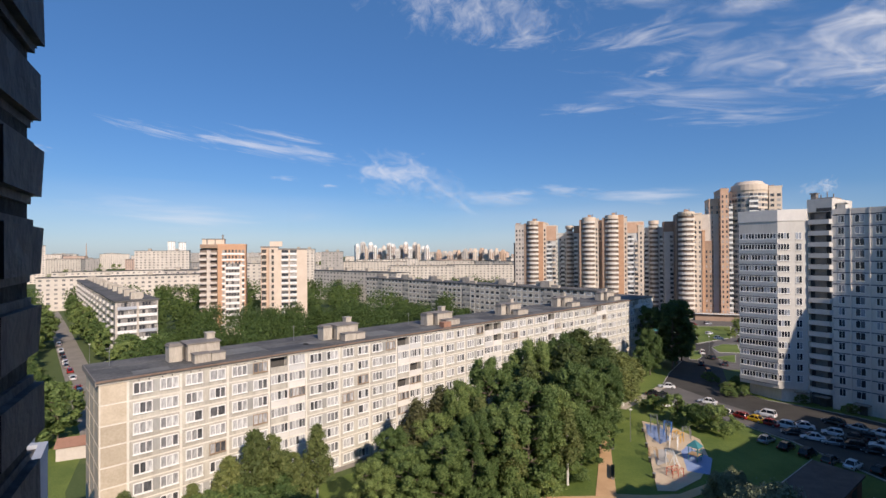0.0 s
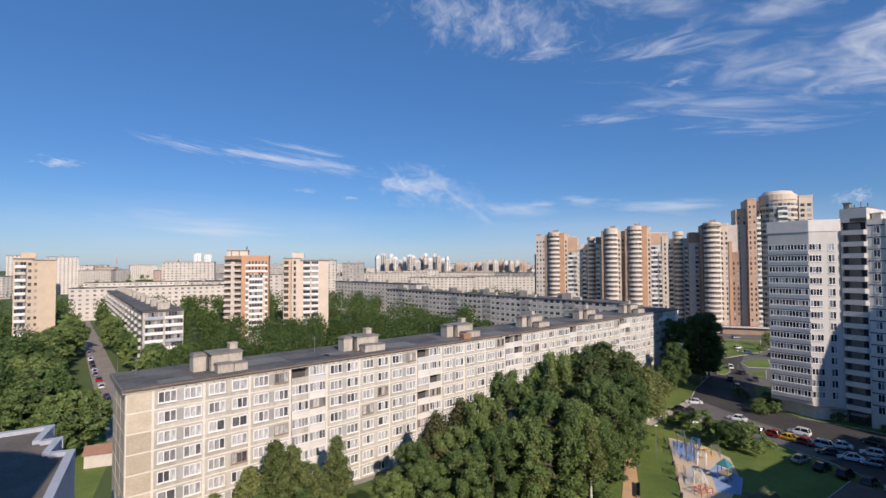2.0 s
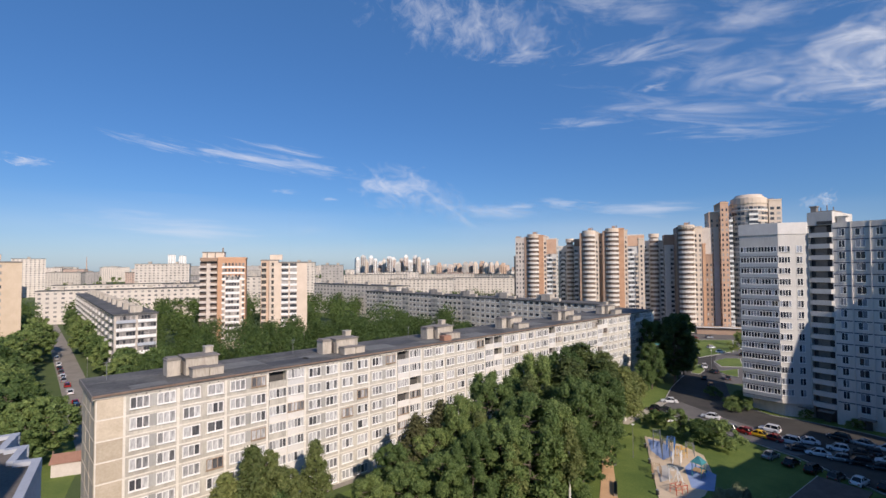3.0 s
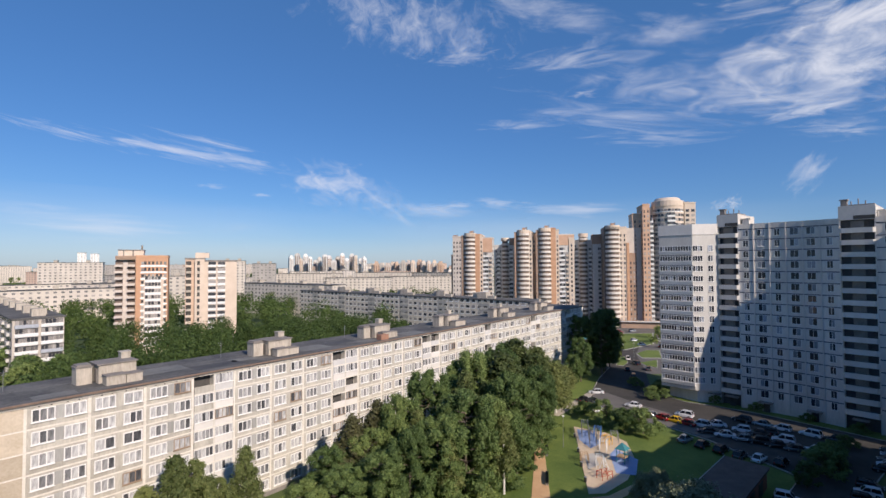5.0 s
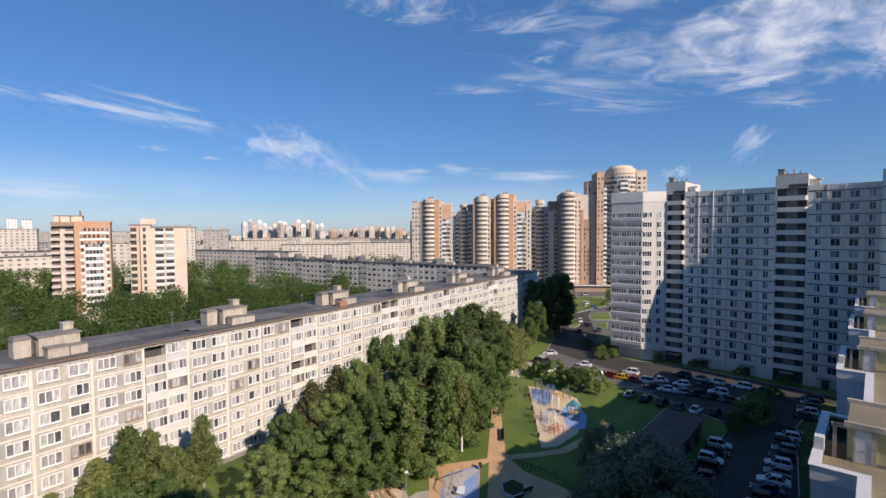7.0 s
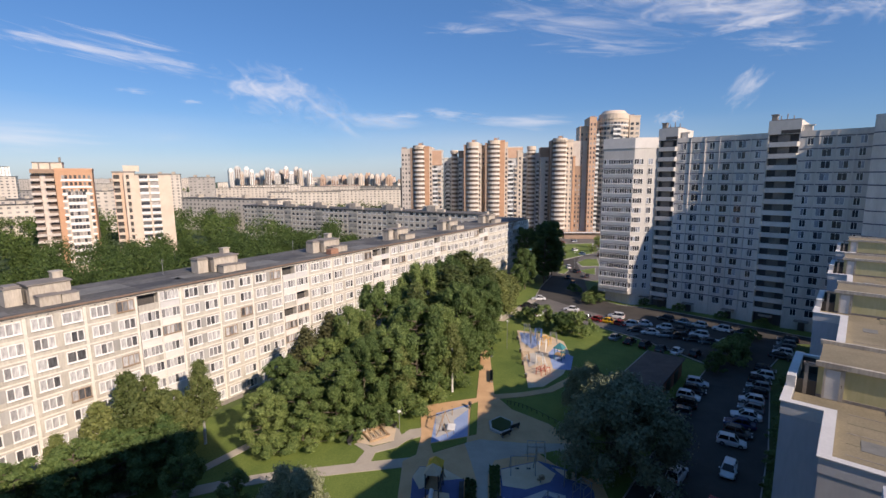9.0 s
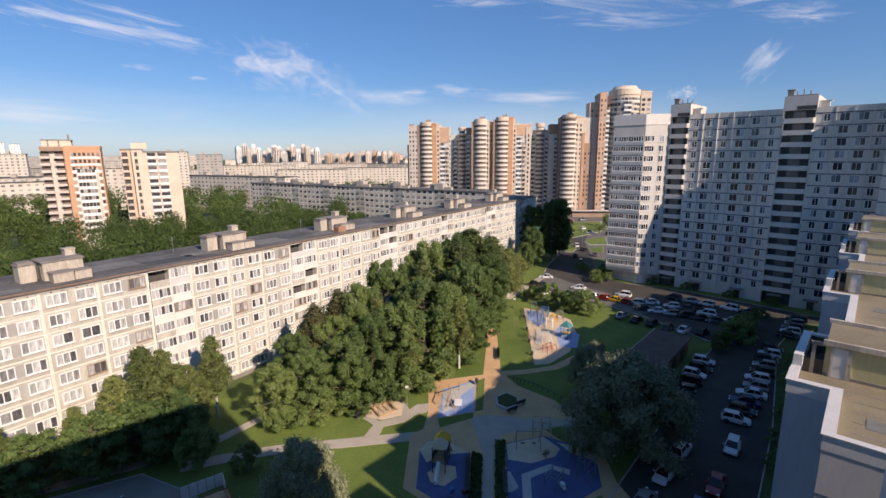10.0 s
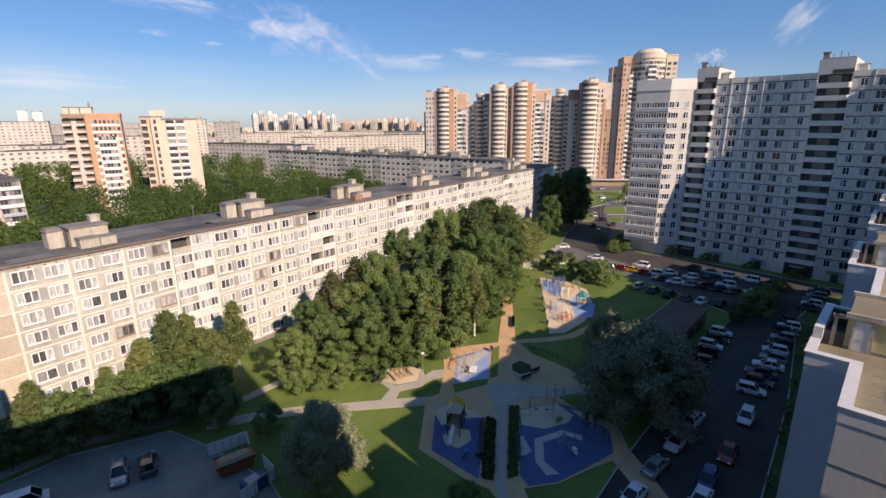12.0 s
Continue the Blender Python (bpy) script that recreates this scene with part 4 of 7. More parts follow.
# ---- stepped block on the other side, its roof below ----
lb = thing("stepped_roof_block", label="lower apartment block with zigzag white parapet roof", category="apartment building")
LBP = [(-37.6, 18.7), (-24.2, 27.5), (-29.1, 35.0), (-30.5, 34.4), (-32.2, 37.5), (-33.3, 36.6), (-35.3, 40.2), (-52, 28.0)]
part("wall", Shape().prism(LBP, 0, 24.9), BLUEW, lb, "pale blue rendered wall")
cx, cy = sum(p[0] for p in LBP) / 8, sum(p[1] for p in LBP) / 8
part("roof", Shape().prism([(cx + (x - cx) * 0.985, cy + (y - cy) * 0.985) for x, y in LBP], 24.9, 24.96), surface("brown_felt", (0.085, 0.074, 0.064), (0.17, 0.148, 0.125), 0.95, 6, 0.25, 0.3), lb, "brown felt flat roof")
pp = Shape()
for i in range(8):
    a, b = Vector(LBP[i]), Vector(LBP[(i + 1) % 8])
    d = (b - a).normalized()
    n = Vector((-d.y, d.x))
    q = [a - n * 0.03, b - n * 0.03, b + n * 0.5, a + n * 0.5]
    pp.prism([tuple(k) for k in q], 24.5, 25.25 + 0.004 * i)
part("parapet", pp, BLUEW, lb, "pale blue coped parapet")

# ---- the tower that the view is taken from ----
TW = thing("brick_tower", 0, -1.15, 0, 90 - 62, label="tall dark brick apartment tower behind the viewpoint", category="apartment building")
part("wall", Shape().box(-10.5, -17, 0, 20.4, 0, 45.2), DARKBRICK, TW)
part("roof", Shape().box(-10.8, -17.3, 45.2, 20.4, 0.3, 45.6), BITUMEN, TW)
# out-of-view wing, added with its outline set to shade the lower roof
wing_b = thing("brick_tower_wing", label="unseen dark brick tower wing, added to shade the stepped roof", category="apartment building")
part("wall", Shape().prism([(-32, -9), (-12.4, -9), (-12.4, 3.8), (-16.6, 4.9), (-32, 4.4)], 0, 45.2), DARKBRICK, wing_b)
part("roof", Shape().prism([(-32, -9), (-12.6, -9), (-12.6, 3.5), (-16.6, 4.6), (-32, 4.1)], 45.2, 45.4), BITUMEN, wing_b)
pier = thing("brick_pier", -0.352, 0.385, 0, 28, label="dark rusticated brick pier beside the opening", category="brick pier")
part("core", Shape().box(-0.5, -1.35, 36.5, -0.012, 0.10, 43.0), MORTAR, pier, "dark recessed mortar")


def soft_brick(w, d, h, r, seed):
    """Worn brick with rounded corners and uneven faces, its corner at the origin, reaching to -x and -y."""
    bm = bmesh.new()
    bmesh.ops.create_cube(bm, size=1.0)
    bmesh.ops.scale(bm, vec=(w, d, h), verts=bm.verts)
    bmesh.ops.bevel(bm, geom=bm.edges[:], offset=r, segments=2, affect="EDGES")
    bmesh.ops.translate(bm, vec=(-w / 2, -d / 2, 0), verts=bm.verts)
    for v in bm.verts:
        v.co += Vector(noise.noise_vector(v.co * 14 + Vector((seed * 7.1, 0, 0)))) * 0.0025
    me = bpy.data.meshes.new("brick")
    bm.to_mesh(me)
    bm.free()
    me.materials.append(DARKBRICK)
    return me


BR = [soft_brick(0.25, 0.13, 0.062, 0.008, i) for i in range(4)]
rg = random.Random(3)
for c in range(44):
    z = 37.55 + c * 0.0765
    for j in range(3):
        part("brick", BR[rg.randrange(4)], (), pier, at=pose(rg.uniform(-0.003, 0.003), 0.11 - j * 0.14 - (0.07 if c % 2 and j else 0), z, 0, 0, rg.uniform(-0.8, 0.8)))

# ---- the sixteen-storey grey panel block ----
# local x along the facade, local y out of the facade towards the lawn
GREY_AT = (94.19, 118.52, 0, math.degrees(math.atan2(-0.829, 0.559)) + 180)
grey = thing("grey_panel_block", *GREY_AT, label="sixteen-storey pale grey concrete panel apartment block, mostly shaded", category="apartment building")
GT, GF = 48.8, 2.8


def gx(s):
    return -s


def rev(poly):
    return [(-x, -y) for x, y in poly]


WINGS = (((2.4, 5.7, 9.2, 12.7, 16.2, 19.8, 23.4), 0.95), ((30.0, 33.6, 36.8, 40.2, 43.2), 0.5))
BENT = [(43.2, -4.6), (46.0, -6.0), (62, -10), (66, 6), (48, 14), (43.2, 14)]
GROWS = [46.6 - GF * k for k in range(16)]


def inset(s):
    """How far the concave facade lies behind the straight line between its stacks."""
    for cuts, deep in WINGS:
        if cuts[0] <= s <= cuts[-1]:
            q = (s - cuts[0]) / (cuts[-1] - cuts[0])
            return deep * 4 * q * (1 - q)
    return 0.0


SEGS = [(a, inset(a), b, inset(b)) for cuts, deep in WINGS for a, b in zip(cuts, cuts[1:])]
for a, ya, b, yb in SEGS:
    part("wall", Shape().prism(rev([(a, ya), (b, yb), (b, 14), (a, 14)]), 0, GT), GREYPAN, grey, "pale grey concrete panels")
    part("attic", Shape().prism(rev([(a, ya - 0.12), (b, yb - 0.12), (b, yb + 0.1), (a, ya + 0.1)]), GT - 1.0, GT + 0.3), GREYPAN, grey)
    jt = Shape()
    for zc in GROWS:
        jt.prism(rev([(a, ya - 0.05), (b, yb - 0.05), (b, yb + 0.02), (a, ya + 0.02)]), zc + 0.90, zc + 1.16)
    part("floor_joints", jt, GREYSEAM, grey, "dark blue-grey panel joints", kind="stuff")
part("bent_wall", Shape().prism(rev(BENT), 0, GT + 2.6), GREYPAN, grey, "projecting bent wing of the grey block")
for s0, s1 in ((-2.8, 2.4), (23.4, 30.0)):
    part("stair_wall", Shape().prism(rev([(s0, 1.4), (s1, 1.4), (s1, 14), (s0, 14)]), 0, GT + 3.1), GREYPAN, grey)
END = [(-17.1, -3.9), (-16.55, -5.4), (-7.6, -4.7), (-2.8, -0.3), (-2.8, 12), (-17.1, 10)]
part("end_wall", Shape().prism(rev(END), 3.6, GT + 0.6), ENDWHITE, grey)
part("end_base", Shape().prism(rev([(-15.6, -2.0), (-7.6, -3.4), (-2.8, 0.1), (-2.8, 12), (-15.6, 10)]), 0, 3.6), GREYPAN, grey, "inset ground floor of the rounded end")
part("roof", Shape().prism(rev([(2.4, 1.2), (43.2, 1.2), (43.2, 14), (2.4, 14)]), GT, GT + 0.05), BITUMEN, grey)

# upright ribs and windows
rib = Shape().box(-0.10, 0, 0, 0.10, 0.26, GT + 0.28).mesh("rib", GREYBAND)
for s in (5.7, 9.2, 12.7, 16.2, 19.8, 33.6, 36.8, 40.2):
    part("rib", rib, (), grey, at=pose(gx(s), -inset(s), 0))
gwin = window_meshes(1.8, 1.75, 2, FRAME, GLASS_GREY, 0.07, 0.06)
gwin1 = window_meshes(1.25, 1.75, 2, FRAME, GLASS_GREY, 0.08, 0.06)
COLS = ((4.0, 1), (7.4, 2), (10.9, 1), (14.5, 2), (17.9, 2), (21.6, 1), (32.0, 1), (35.2, 2), (38.5, 2), (41.6, 1))
for s, lights in COLS:
    a, ya, b, yb = next(q for q in SEGS if q[0] <= s <= q[2])
    y, tilt = ya + (yb - ya) * (s - a) / (b - a), math.degrees(math.atan2(yb - ya, b - a))
    for k, zc in enumerate(GROWS):
        set_window(grey, gwin if lights == 2 else gwin1, gx(s), -y, zc, 180 + tilt)
(ax, ay), (bx, by) = BENT[1], BENT[2]
bent_tilt = math.degrees(math.atan2(by - ay, bx - ax))
jt = Shape()
for k, zc in enumerate(GROWS):
    jt.prism(rev([(ax, ay - 0.05), (bx, by - 0.05), (bx, by + 0.02), (ax, ay + 0.02)]), zc + 0.90, zc + 1.16)
    jt.prism(rev([(43.2, -4.65), (46.0, -6.05), (46.0, -5.9), (43.2, -4.5)]), zc + 0.90, zc + 1.16)
    for q in (0.14, 0.36, 0.58):
        set_window(grey, gwin, gx(ax + (bx - ax) * q), -(ay + (by - ay) * q), zc, 180 + bent_tilt)
part("floor_joints", jt, GREYSEAM, grey, "dark blue-grey panel joints", kind="stuff")

# balcony stacks
band_m = {}
for w in (5.2, 6.6, 6.2):
    a = [(-w / 2, 0.0), (-w / 2 + 0.5, 0.55), (w / 2 - 0.5, 0.55), (w / 2, 0.0), (w / 2, -0.12), (-w / 2, -0.12)]
    band_m[w] = Shape().prism(a[::-1], 0, 1.15).mesh("balcony_parapet", GREYBAND)
for s0, s1 in ((-2.8, 2.4), (23.4, 30.0)):
    w = round(s1 - s0, 1)
    mid = (s0 + s1) / 2
    part("head_wall", Shape().prism(rev([(s0, -0.15), (s1, -0.15), (s1, 1.4), (s0, 1.4)]), GT - 0.2, GT + 3.1), GREYBAND, grey)
    part("head_slit", Shape().prism(rev([(mid - 0.6, -0.18), (s1 - 0.1, -0.18), (s1 - 0.1, 0.0), (mid - 0.6, 0.0)]), GT - 0.1, GT + 0.75), DARKIN, grey)
    sd = Shape()
    sd.prism(rev([(s0, -0.1), (s0 + 0.25, -0.1), (s0 + 0.25, 1.4), (s0, 1.4)]), 0, GT)
    sd.prism(rev([(s1 - 0.25, -0.1), (s1, -0.1), (s1, 1.4), (s1 - 0.25, 1.4)]), 0, GT)
    part("side_fin", sd, GREYPAN, grey)
    # thin dark wall carries the shade behind the balconies in its colour
    part("recess_wall", Shape().prism(rev([(s0 + 0.25, 1.3), (s1 - 0.25, 1.3), (s1 - 0.25, 1.4), (s0 + 0.25, 1.4)]), 0, GT), LOGGIA_DK, grey, "loggia recess wall darkened for shade")
    for k in range(16):
        z = 46.1 - 0.55 - GF * k
        part("balcony_parapet", band_m[w], (), grey, at=pose(gx(mid), 0.12, z))
        part("loggia_screen", Shape().prism(rev([(mid - 1.2, 0.5), (mid + 1.2, 0.5), (mid + 1.2, 0.6), (mid - 1.2, 0.6)]), z + 1.15, z + GF), CONC_DK, grey)
    part("roof_house", Shape().prism(rev([(s0 + 0.4, 2), (s1 - 0.4, 2), (s1 - 0.4, 8), (s0 + 0.4, 8)]), GT + 3.1, GT + 3.5), CONC_DK, grey)
    part("chimney", Shape().prism(rev([(s0 + 0.2, 1.8), (s0 + 1.4, 1.8), (s0 + 1.4, 3.2), (s0 + 0.2, 3.2)]), GT + 3.1, GT + 4.6).prism(rev([(s0 + 0.0, 1.6), (s0 + 1.6, 1.6), (s0 + 1.6, 3.4), (s0 + 0.0, 3.4)]), GT + 4.6, GT + 4.85), CONC_DK, grey)
    for j in range(3):
        part("roof_pipe", Shape().tube((gx(s0 + 2.0 + j * 1.3), -3.0, GT + 3.4), (gx(s0 + 2.0 + j * 1.3), -3.0, GT + 4.4 + 0.5 * (j % 2)), 0.12), CONC_DK, grey)
    part("side_vent", Shape().prism(rev([(s1 + 0.3, 2), (s1 + 2.0, 2), (s1 + 2.0, 3.4), (s1 + 0.3, 3.4)]), GT, GT + 1.7).prism(rev([(s1 + 0.1, 1.8), (s1 + 2.4, 1.8), (s1 + 2.4, 3.6), (s1 + 0.1, 3.6)]), GT + 1.7, GT + 1.9), GREYPAN, grey)

# rounded end: glazed loggia strips on the long face, windows on the bright face
def along(a, b):
    d = Vector((b[0] - a[0], b[1] - a[1]))
    return d.length, math.degrees(math.atan2(d.y, d.x))


pa, pb = rev(END)[1], rev(END)[2]
pc = rev(END)[3]
L1, T1 = along(pa, pb)
strip_f, strip_p = window_meshes(8.5, 1.5, 12, FRAME, GLASS_GREY, 0.13, 0.12)
short_f = window_meshes(2.7, 1.6, 4, FRAME, GLASS_GREY, 0.09, 0.08)
bandm = Shape().prism([(-4.38, 0.02), (-4.38, -0.30), (4.45, -0.30), (4.45, 0.02)], 0, 1.05, top=[(-4.44, 0.02), (-4.44, -0.46), (4.5, -0.46), (4.5, 0.02)]).mesh("loggia_parapet", END_PALE)
soffm = Shape().box(-4.38, -0.12, 0, 4.45, 0.02, 0.16).mesh("loggia_soffit", GREYSEAM)
w2 = window_meshes(1.4, 1.8, 2, FRAME, GLASS_GREY, 0.09, 0.08)
L2, T2 = along(pb, pc)
for k in range(16):
    zc = GROWS[k] - 1.0
    if k == 0:
        continue
    if zc < 4.5:
        continue
    mx, my = (pa[0] + pb[0]) / 2, (pa[1] + pb[1]) / 2
    part("loggia_parapet", bandm, (), grey, at=pose(mx, my, zc - 1.82, 0, 0, T1))
    part("loggia_soffit", soffm, (), grey, at=pose(mx, my, zc - 1.98, 0, 0, T1))
    nx, ny = -math.sin(radians(T1)), math.cos(radians(T1))
    fr = part("loggia_glazing", strip_f, (), grey, at=pose(mx - nx * 0.16, my - ny * 0.16, zc, 0, 0, T1))
    for p in strip_p:
        part("pane", p, (), fr)
    for f1, ww in ((0.20, short_f), (0.72, w2)):
        x, y = pb[0] + (pc[0] - pb[0]) * f1, pb[1] + (pc[1] - pb[1]) * f1
        set_window(grey, ww, x, y, zc, T2)
part("end_attic", Shape().prism(rev([(-17.2, -3.9), (-16.62, -5.58), (-7.55, -4.86), (-2.75, -0.45), (-2.75, 0.2), (-7.6, -4.2), (-16.2, -4.8), (-16.7, -3.7)]), GT - 2.2, GT + 0.75), END_PALE, grey)
for s, zb in ((-4.2, 0), (0.2, 0), (8.0, 0), (18.0, 0), (26.5, 0), (34.0, 0)):
    cn = part("entrance_canopy", Shape().prism(rev([(s - 1.5, -1.8), (s + 1.5, -1.8), (s + 1.5, 0), (s - 1.5, 0)]), 2.7, 2.95), CONC_DK, grey)
    part("entrance_door", Shape().prism(rev([(s - 0.7, -0.06), (s + 0.7, -0.06), (s + 0.7, 0), (s - 0.7, 0)]), 0.1, 2.3), DARKIN, cn)

# ---- cream and orange tower chain behind the slab block ----
TAN_AT = (46.0, 306.0, 0, math.degrees(math.atan2(-0.33, 0.943)))
tan = thing("cream_orange_tower_chain", *TAN_AT, label="chain of cream and orange brick high-rises with round balconies", category="apartment building")
TF = 2.8


def balcony_col(x0, x1, y, z0, top, pmat, gmat=None):
    """Stack of glazed balconies with solid parapets on a front at depth y."""
    par = Shape().box(x0, y - 0.7, 0, x1, y, 1.15).mesh("balcony_parapet", pmat)
    gl, z = Shape(), z0
    n = max(2, int((x1 - x0) / 0.9))
    while z < top - 2.6:
        part("balcony_parapet", par, (), tan, at=pose(0, 0, z))
        for i in range(n):
            a = x0 + (x1 - x0) * i / n
            gl.box(a + 0.06, y - 0.5, z + 1.15, a + (x1 - x0) / n - 0.06, y - 0.02, z + TF - 0.12)
        z += TF
    part("balcony_glazing", gl, gmat or GLASS_FAR, tan, kind="stuff")


def tblock(x0, x1, y0, y1, top, mat, cols, ww=1.4, wh=1.5, side=True, z0=0, wmat=None):
    part("block_wall", Shape().box(x0, y0, z0, x1, y1, top), mat, tan)
    fl = int((top - z0 - 2.5) / TF)
    s = Shape()
    if cols:
        grid_windows(s, (x0, y0), (1, 0), x1 - x0, fl, z0 + 1.4, TF, cols, ww, wh)
    if side:
        grid_windows(s, (x0, y1), (0, -1), y1 - y0, fl, z0 + 1.4, TF, max(1, int((y1 - y0) / 4)), 1.3, 1.5)
        grid_windows(s, (x1, y0), (0, 1), y1 - y0, fl, z0 + 1.4, TF, max(1, int((y1 - y0) / 4)), 1.3, 1.5)
    if s.v:
        part("glazing", s, wmat or GLASS_FAR, tan, kind="stuff")
    part("block_parapet", Shape().box(x0 - 0.15, y0 - 0.15, top, x1 + 0.15, y0 + 0.3, top + 0.8).box(x0 - 0.15, y0 + 0.3, top, x0 + 0.3, y1, top + 0.8).box(x1 - 0.3, y0 + 0.3, top, x1 + 0.15, y1, top + 0.8), mat, tan)


def ngon(cx, cy, r, n=20):
    return [(cx + r * math.cos(2 * math.pi * i / n), cy + r * math.sin(2 * math.pi * i / n)) for i in range(n)]


band_cache = {}
PALEORANGE = surface("pale_orange_brick", (0.50, 0.32, 0.22), (0.60, 0.40, 0.285), 0.85, 6, 0.3, 0.2)
BANDW = surface("cream_balcony_band", (0.56, 0.52, 0.475), (0.66, 0.615, 0.565), 0.8, 5, 0.4, 0.2)


def round_stack(cx, cy, r, top, band_mat=None, z0=0.0):
    band_mat = band_mat or BANDW
    # core coloured as the shaded gaps between the balcony bands
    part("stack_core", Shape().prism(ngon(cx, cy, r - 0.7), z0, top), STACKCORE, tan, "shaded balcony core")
    key = (r, band_mat.name)
    if key not in band_cache:
        band_cache[key] = Shape().prism(ngon(0, 0, r), 0, 1.3).mesh("balcony_band", band_mat)
    z = z0 + 0.4
    while z < top - 1:
        part("balcony_band", band_cache[key], (), tan, at=pose(cx, cy, z))
        z += TF
    part("stack_crown", Shape().prism(ngon(cx, cy, r), top - 1.4, top + 0.9), CREAM, tan)


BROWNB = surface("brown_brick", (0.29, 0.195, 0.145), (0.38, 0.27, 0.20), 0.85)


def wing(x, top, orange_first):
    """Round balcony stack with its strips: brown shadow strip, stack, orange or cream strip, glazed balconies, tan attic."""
    # shadow beside the stack, painted as a brown strip
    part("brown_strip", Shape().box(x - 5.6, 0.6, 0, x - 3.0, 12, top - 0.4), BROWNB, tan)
    round_stack(x, 2.0, 4.1, top)


tblock(-1.2, 0.3, 4.0, 16, 44.0, BROWNB, 0, side=False)
tblock(0.3, 6.2, 1.0, 16, 55.9, PINKB, 3, 0.9, 1.4)
wing(11.8, 57.6, True)
tblock(8.5, 15.8, 4.0, 16, 57.0, CREAM, 0, side=False)
tblock(15.2, 18.2, 0.0, 14, 57.2, ORANGE, 0)
tblock(18.2, 20.0, 0.6, 14, 56.6, CREAM, 1, 0.8)
tblock(20.0, 26.0, 1.5, 14, 55.0, RECESSW, 0)
balcony_col(20.2, 23.4, 1.5, 1.0, 46.0, WHITEW)
balcony_col(23.9, 25.8, 1.5, 1.0, 44.0, CREAM)
part("orange_attic", Shape().box(20.1, 1.2, 46.0, 26.1, 1.5, 55.2), PALEORANGE, tan)
tblock(26.0, 37.0, 16, 26, 50.5, RECESSW, 4, 0.9, 1.4)
balcony_col(27.6, 30.0, 16, 1.0, 47.0, WHITEW)
round_stack(33.2, 15.5, 2.6, 55.0)
balcony_col(36.4, 38.6, 11.0, 1.0, 50.0, WHITEW)
tblock(36.2, 41.0, 11.0, 22, 50.0, RECESSW, 2, 0.9)
part("brown_attic", Shape().box(36.2, 11.2, 50, 41.0, 22, 55.5), BROWNB, tan)
part("white_panel", Shape().box(36.3, 10.7, 0, 39.0, 11, 46), RECESSW, tan)
wing(45.8, 59.0, False)
tblock(41.0, 49.5, 4.0, 18, 58.0, CREAM, 0)
tblock(49.2, 51.4, 0.6, 18, 58.4, CREAM, 1, 0.8)
tblock(51.4, 55.5, 3.6, 18, 57.6, TANB, 2, 0.8)
# brown strip colours in the shaded recess before the next stack
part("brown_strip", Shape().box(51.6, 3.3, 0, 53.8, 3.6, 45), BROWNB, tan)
wing(59.2, 60.0, True)
tblock(55.5, 63.2, 4.0, 18, 58.6, CREAM, 0)
tblock(62.8, 65.8, 0.4, 16, 60.2, ORANGE, 0)
tblock(65.8, 67.8, 1.0, 16, 59.2, CREAM, 1, 0.8)
tblock(67.8, 77.0, 2.0, 16, 56.2, RECESSW, 0)
balcony_col(68.0, 71.4, 2.0, 1.0, 50.0, WHITEW)
balcony_col(72.0, 73.6, 2.0, 1.0, 47.0, CREAM)
tblock(73.8, 77.0, 1.4, 14, 54.0, CREAM, 1, 0.9)
part("orange_attic", Shape().box(67.9, 1.7, 50.0, 77.1, 2.0, 56.4), PALEORANGE, tan)
tblock(77.0, 94.5, 17.0, 28, 53.0, RECESSW, 5, 0.9, 1.4)
balcony_col(78.4, 80.6, 17, 1.0, 50.0, WHITEW)
balcony_col(87.0, 88.8, 17, 1.0, 50.0, WHITEW)
round_stack(83.5, 16.4, 3.0, 57.0)
tblock(89.0, 94.2, 12.0, 24, 50.0, RECESSW, 2, 0.9)
part("brown_attic", Shape().box(89.0, 12.2, 50, 94.2, 24, 57.0), BROWNB, tan)
part("white_panel", Shape().box(89.1, 11.6, 0, 92.0, 12, 50), RECESSW, tan)
balcony_col(92.2, 94.0, 12, 1.0, 50.0, RECESSW)
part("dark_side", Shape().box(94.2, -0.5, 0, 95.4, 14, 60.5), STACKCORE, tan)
round_stack(99.4, 0.8, 4.5, 60.6)
tblock(95.4, 103.4, 3.0, 16, 60.0, CREAM, 0, side=False)
tblock(103.2, 107.5, 0.6, 16, 60.0, CREAM, 2, 0.8)
tblock(107.5, 109.0, 0.2, 16, 50.0, ORANGE, 0)
tblock(109.0, 113.0, 2.0, 16, 44.0, BROWNB, 2, 0.8)
part("bridge_wall", Shape().box(107.5, 2.4, 44.0, 113.0, 16, 60), PINKB, tan)
tblock(111.6, 117.0, 2.6, 16, 68.0, TANB, 2, 0.9)
part("grey_side", Shape().box(113.6, 2.2, 0, 116.2, 2.6, 60), PINKB, tan)
tblock(116.6, 120.6, -1.5, 16, 73.0, PALEORANGE, 2, 0.8)
balcony_col(120.7, 122.6, -1.0, 1.0, 66.0, WHITEW)
tblock(120.6, 140.0, 1.0, 18, 71.0, CREAM, 7, 1.0)
part("dome_drum", Shape().prism(ngon(131.5, 3.0, 8.8, 28), 0, 75.2), CREAM, tan)
s = Shape()
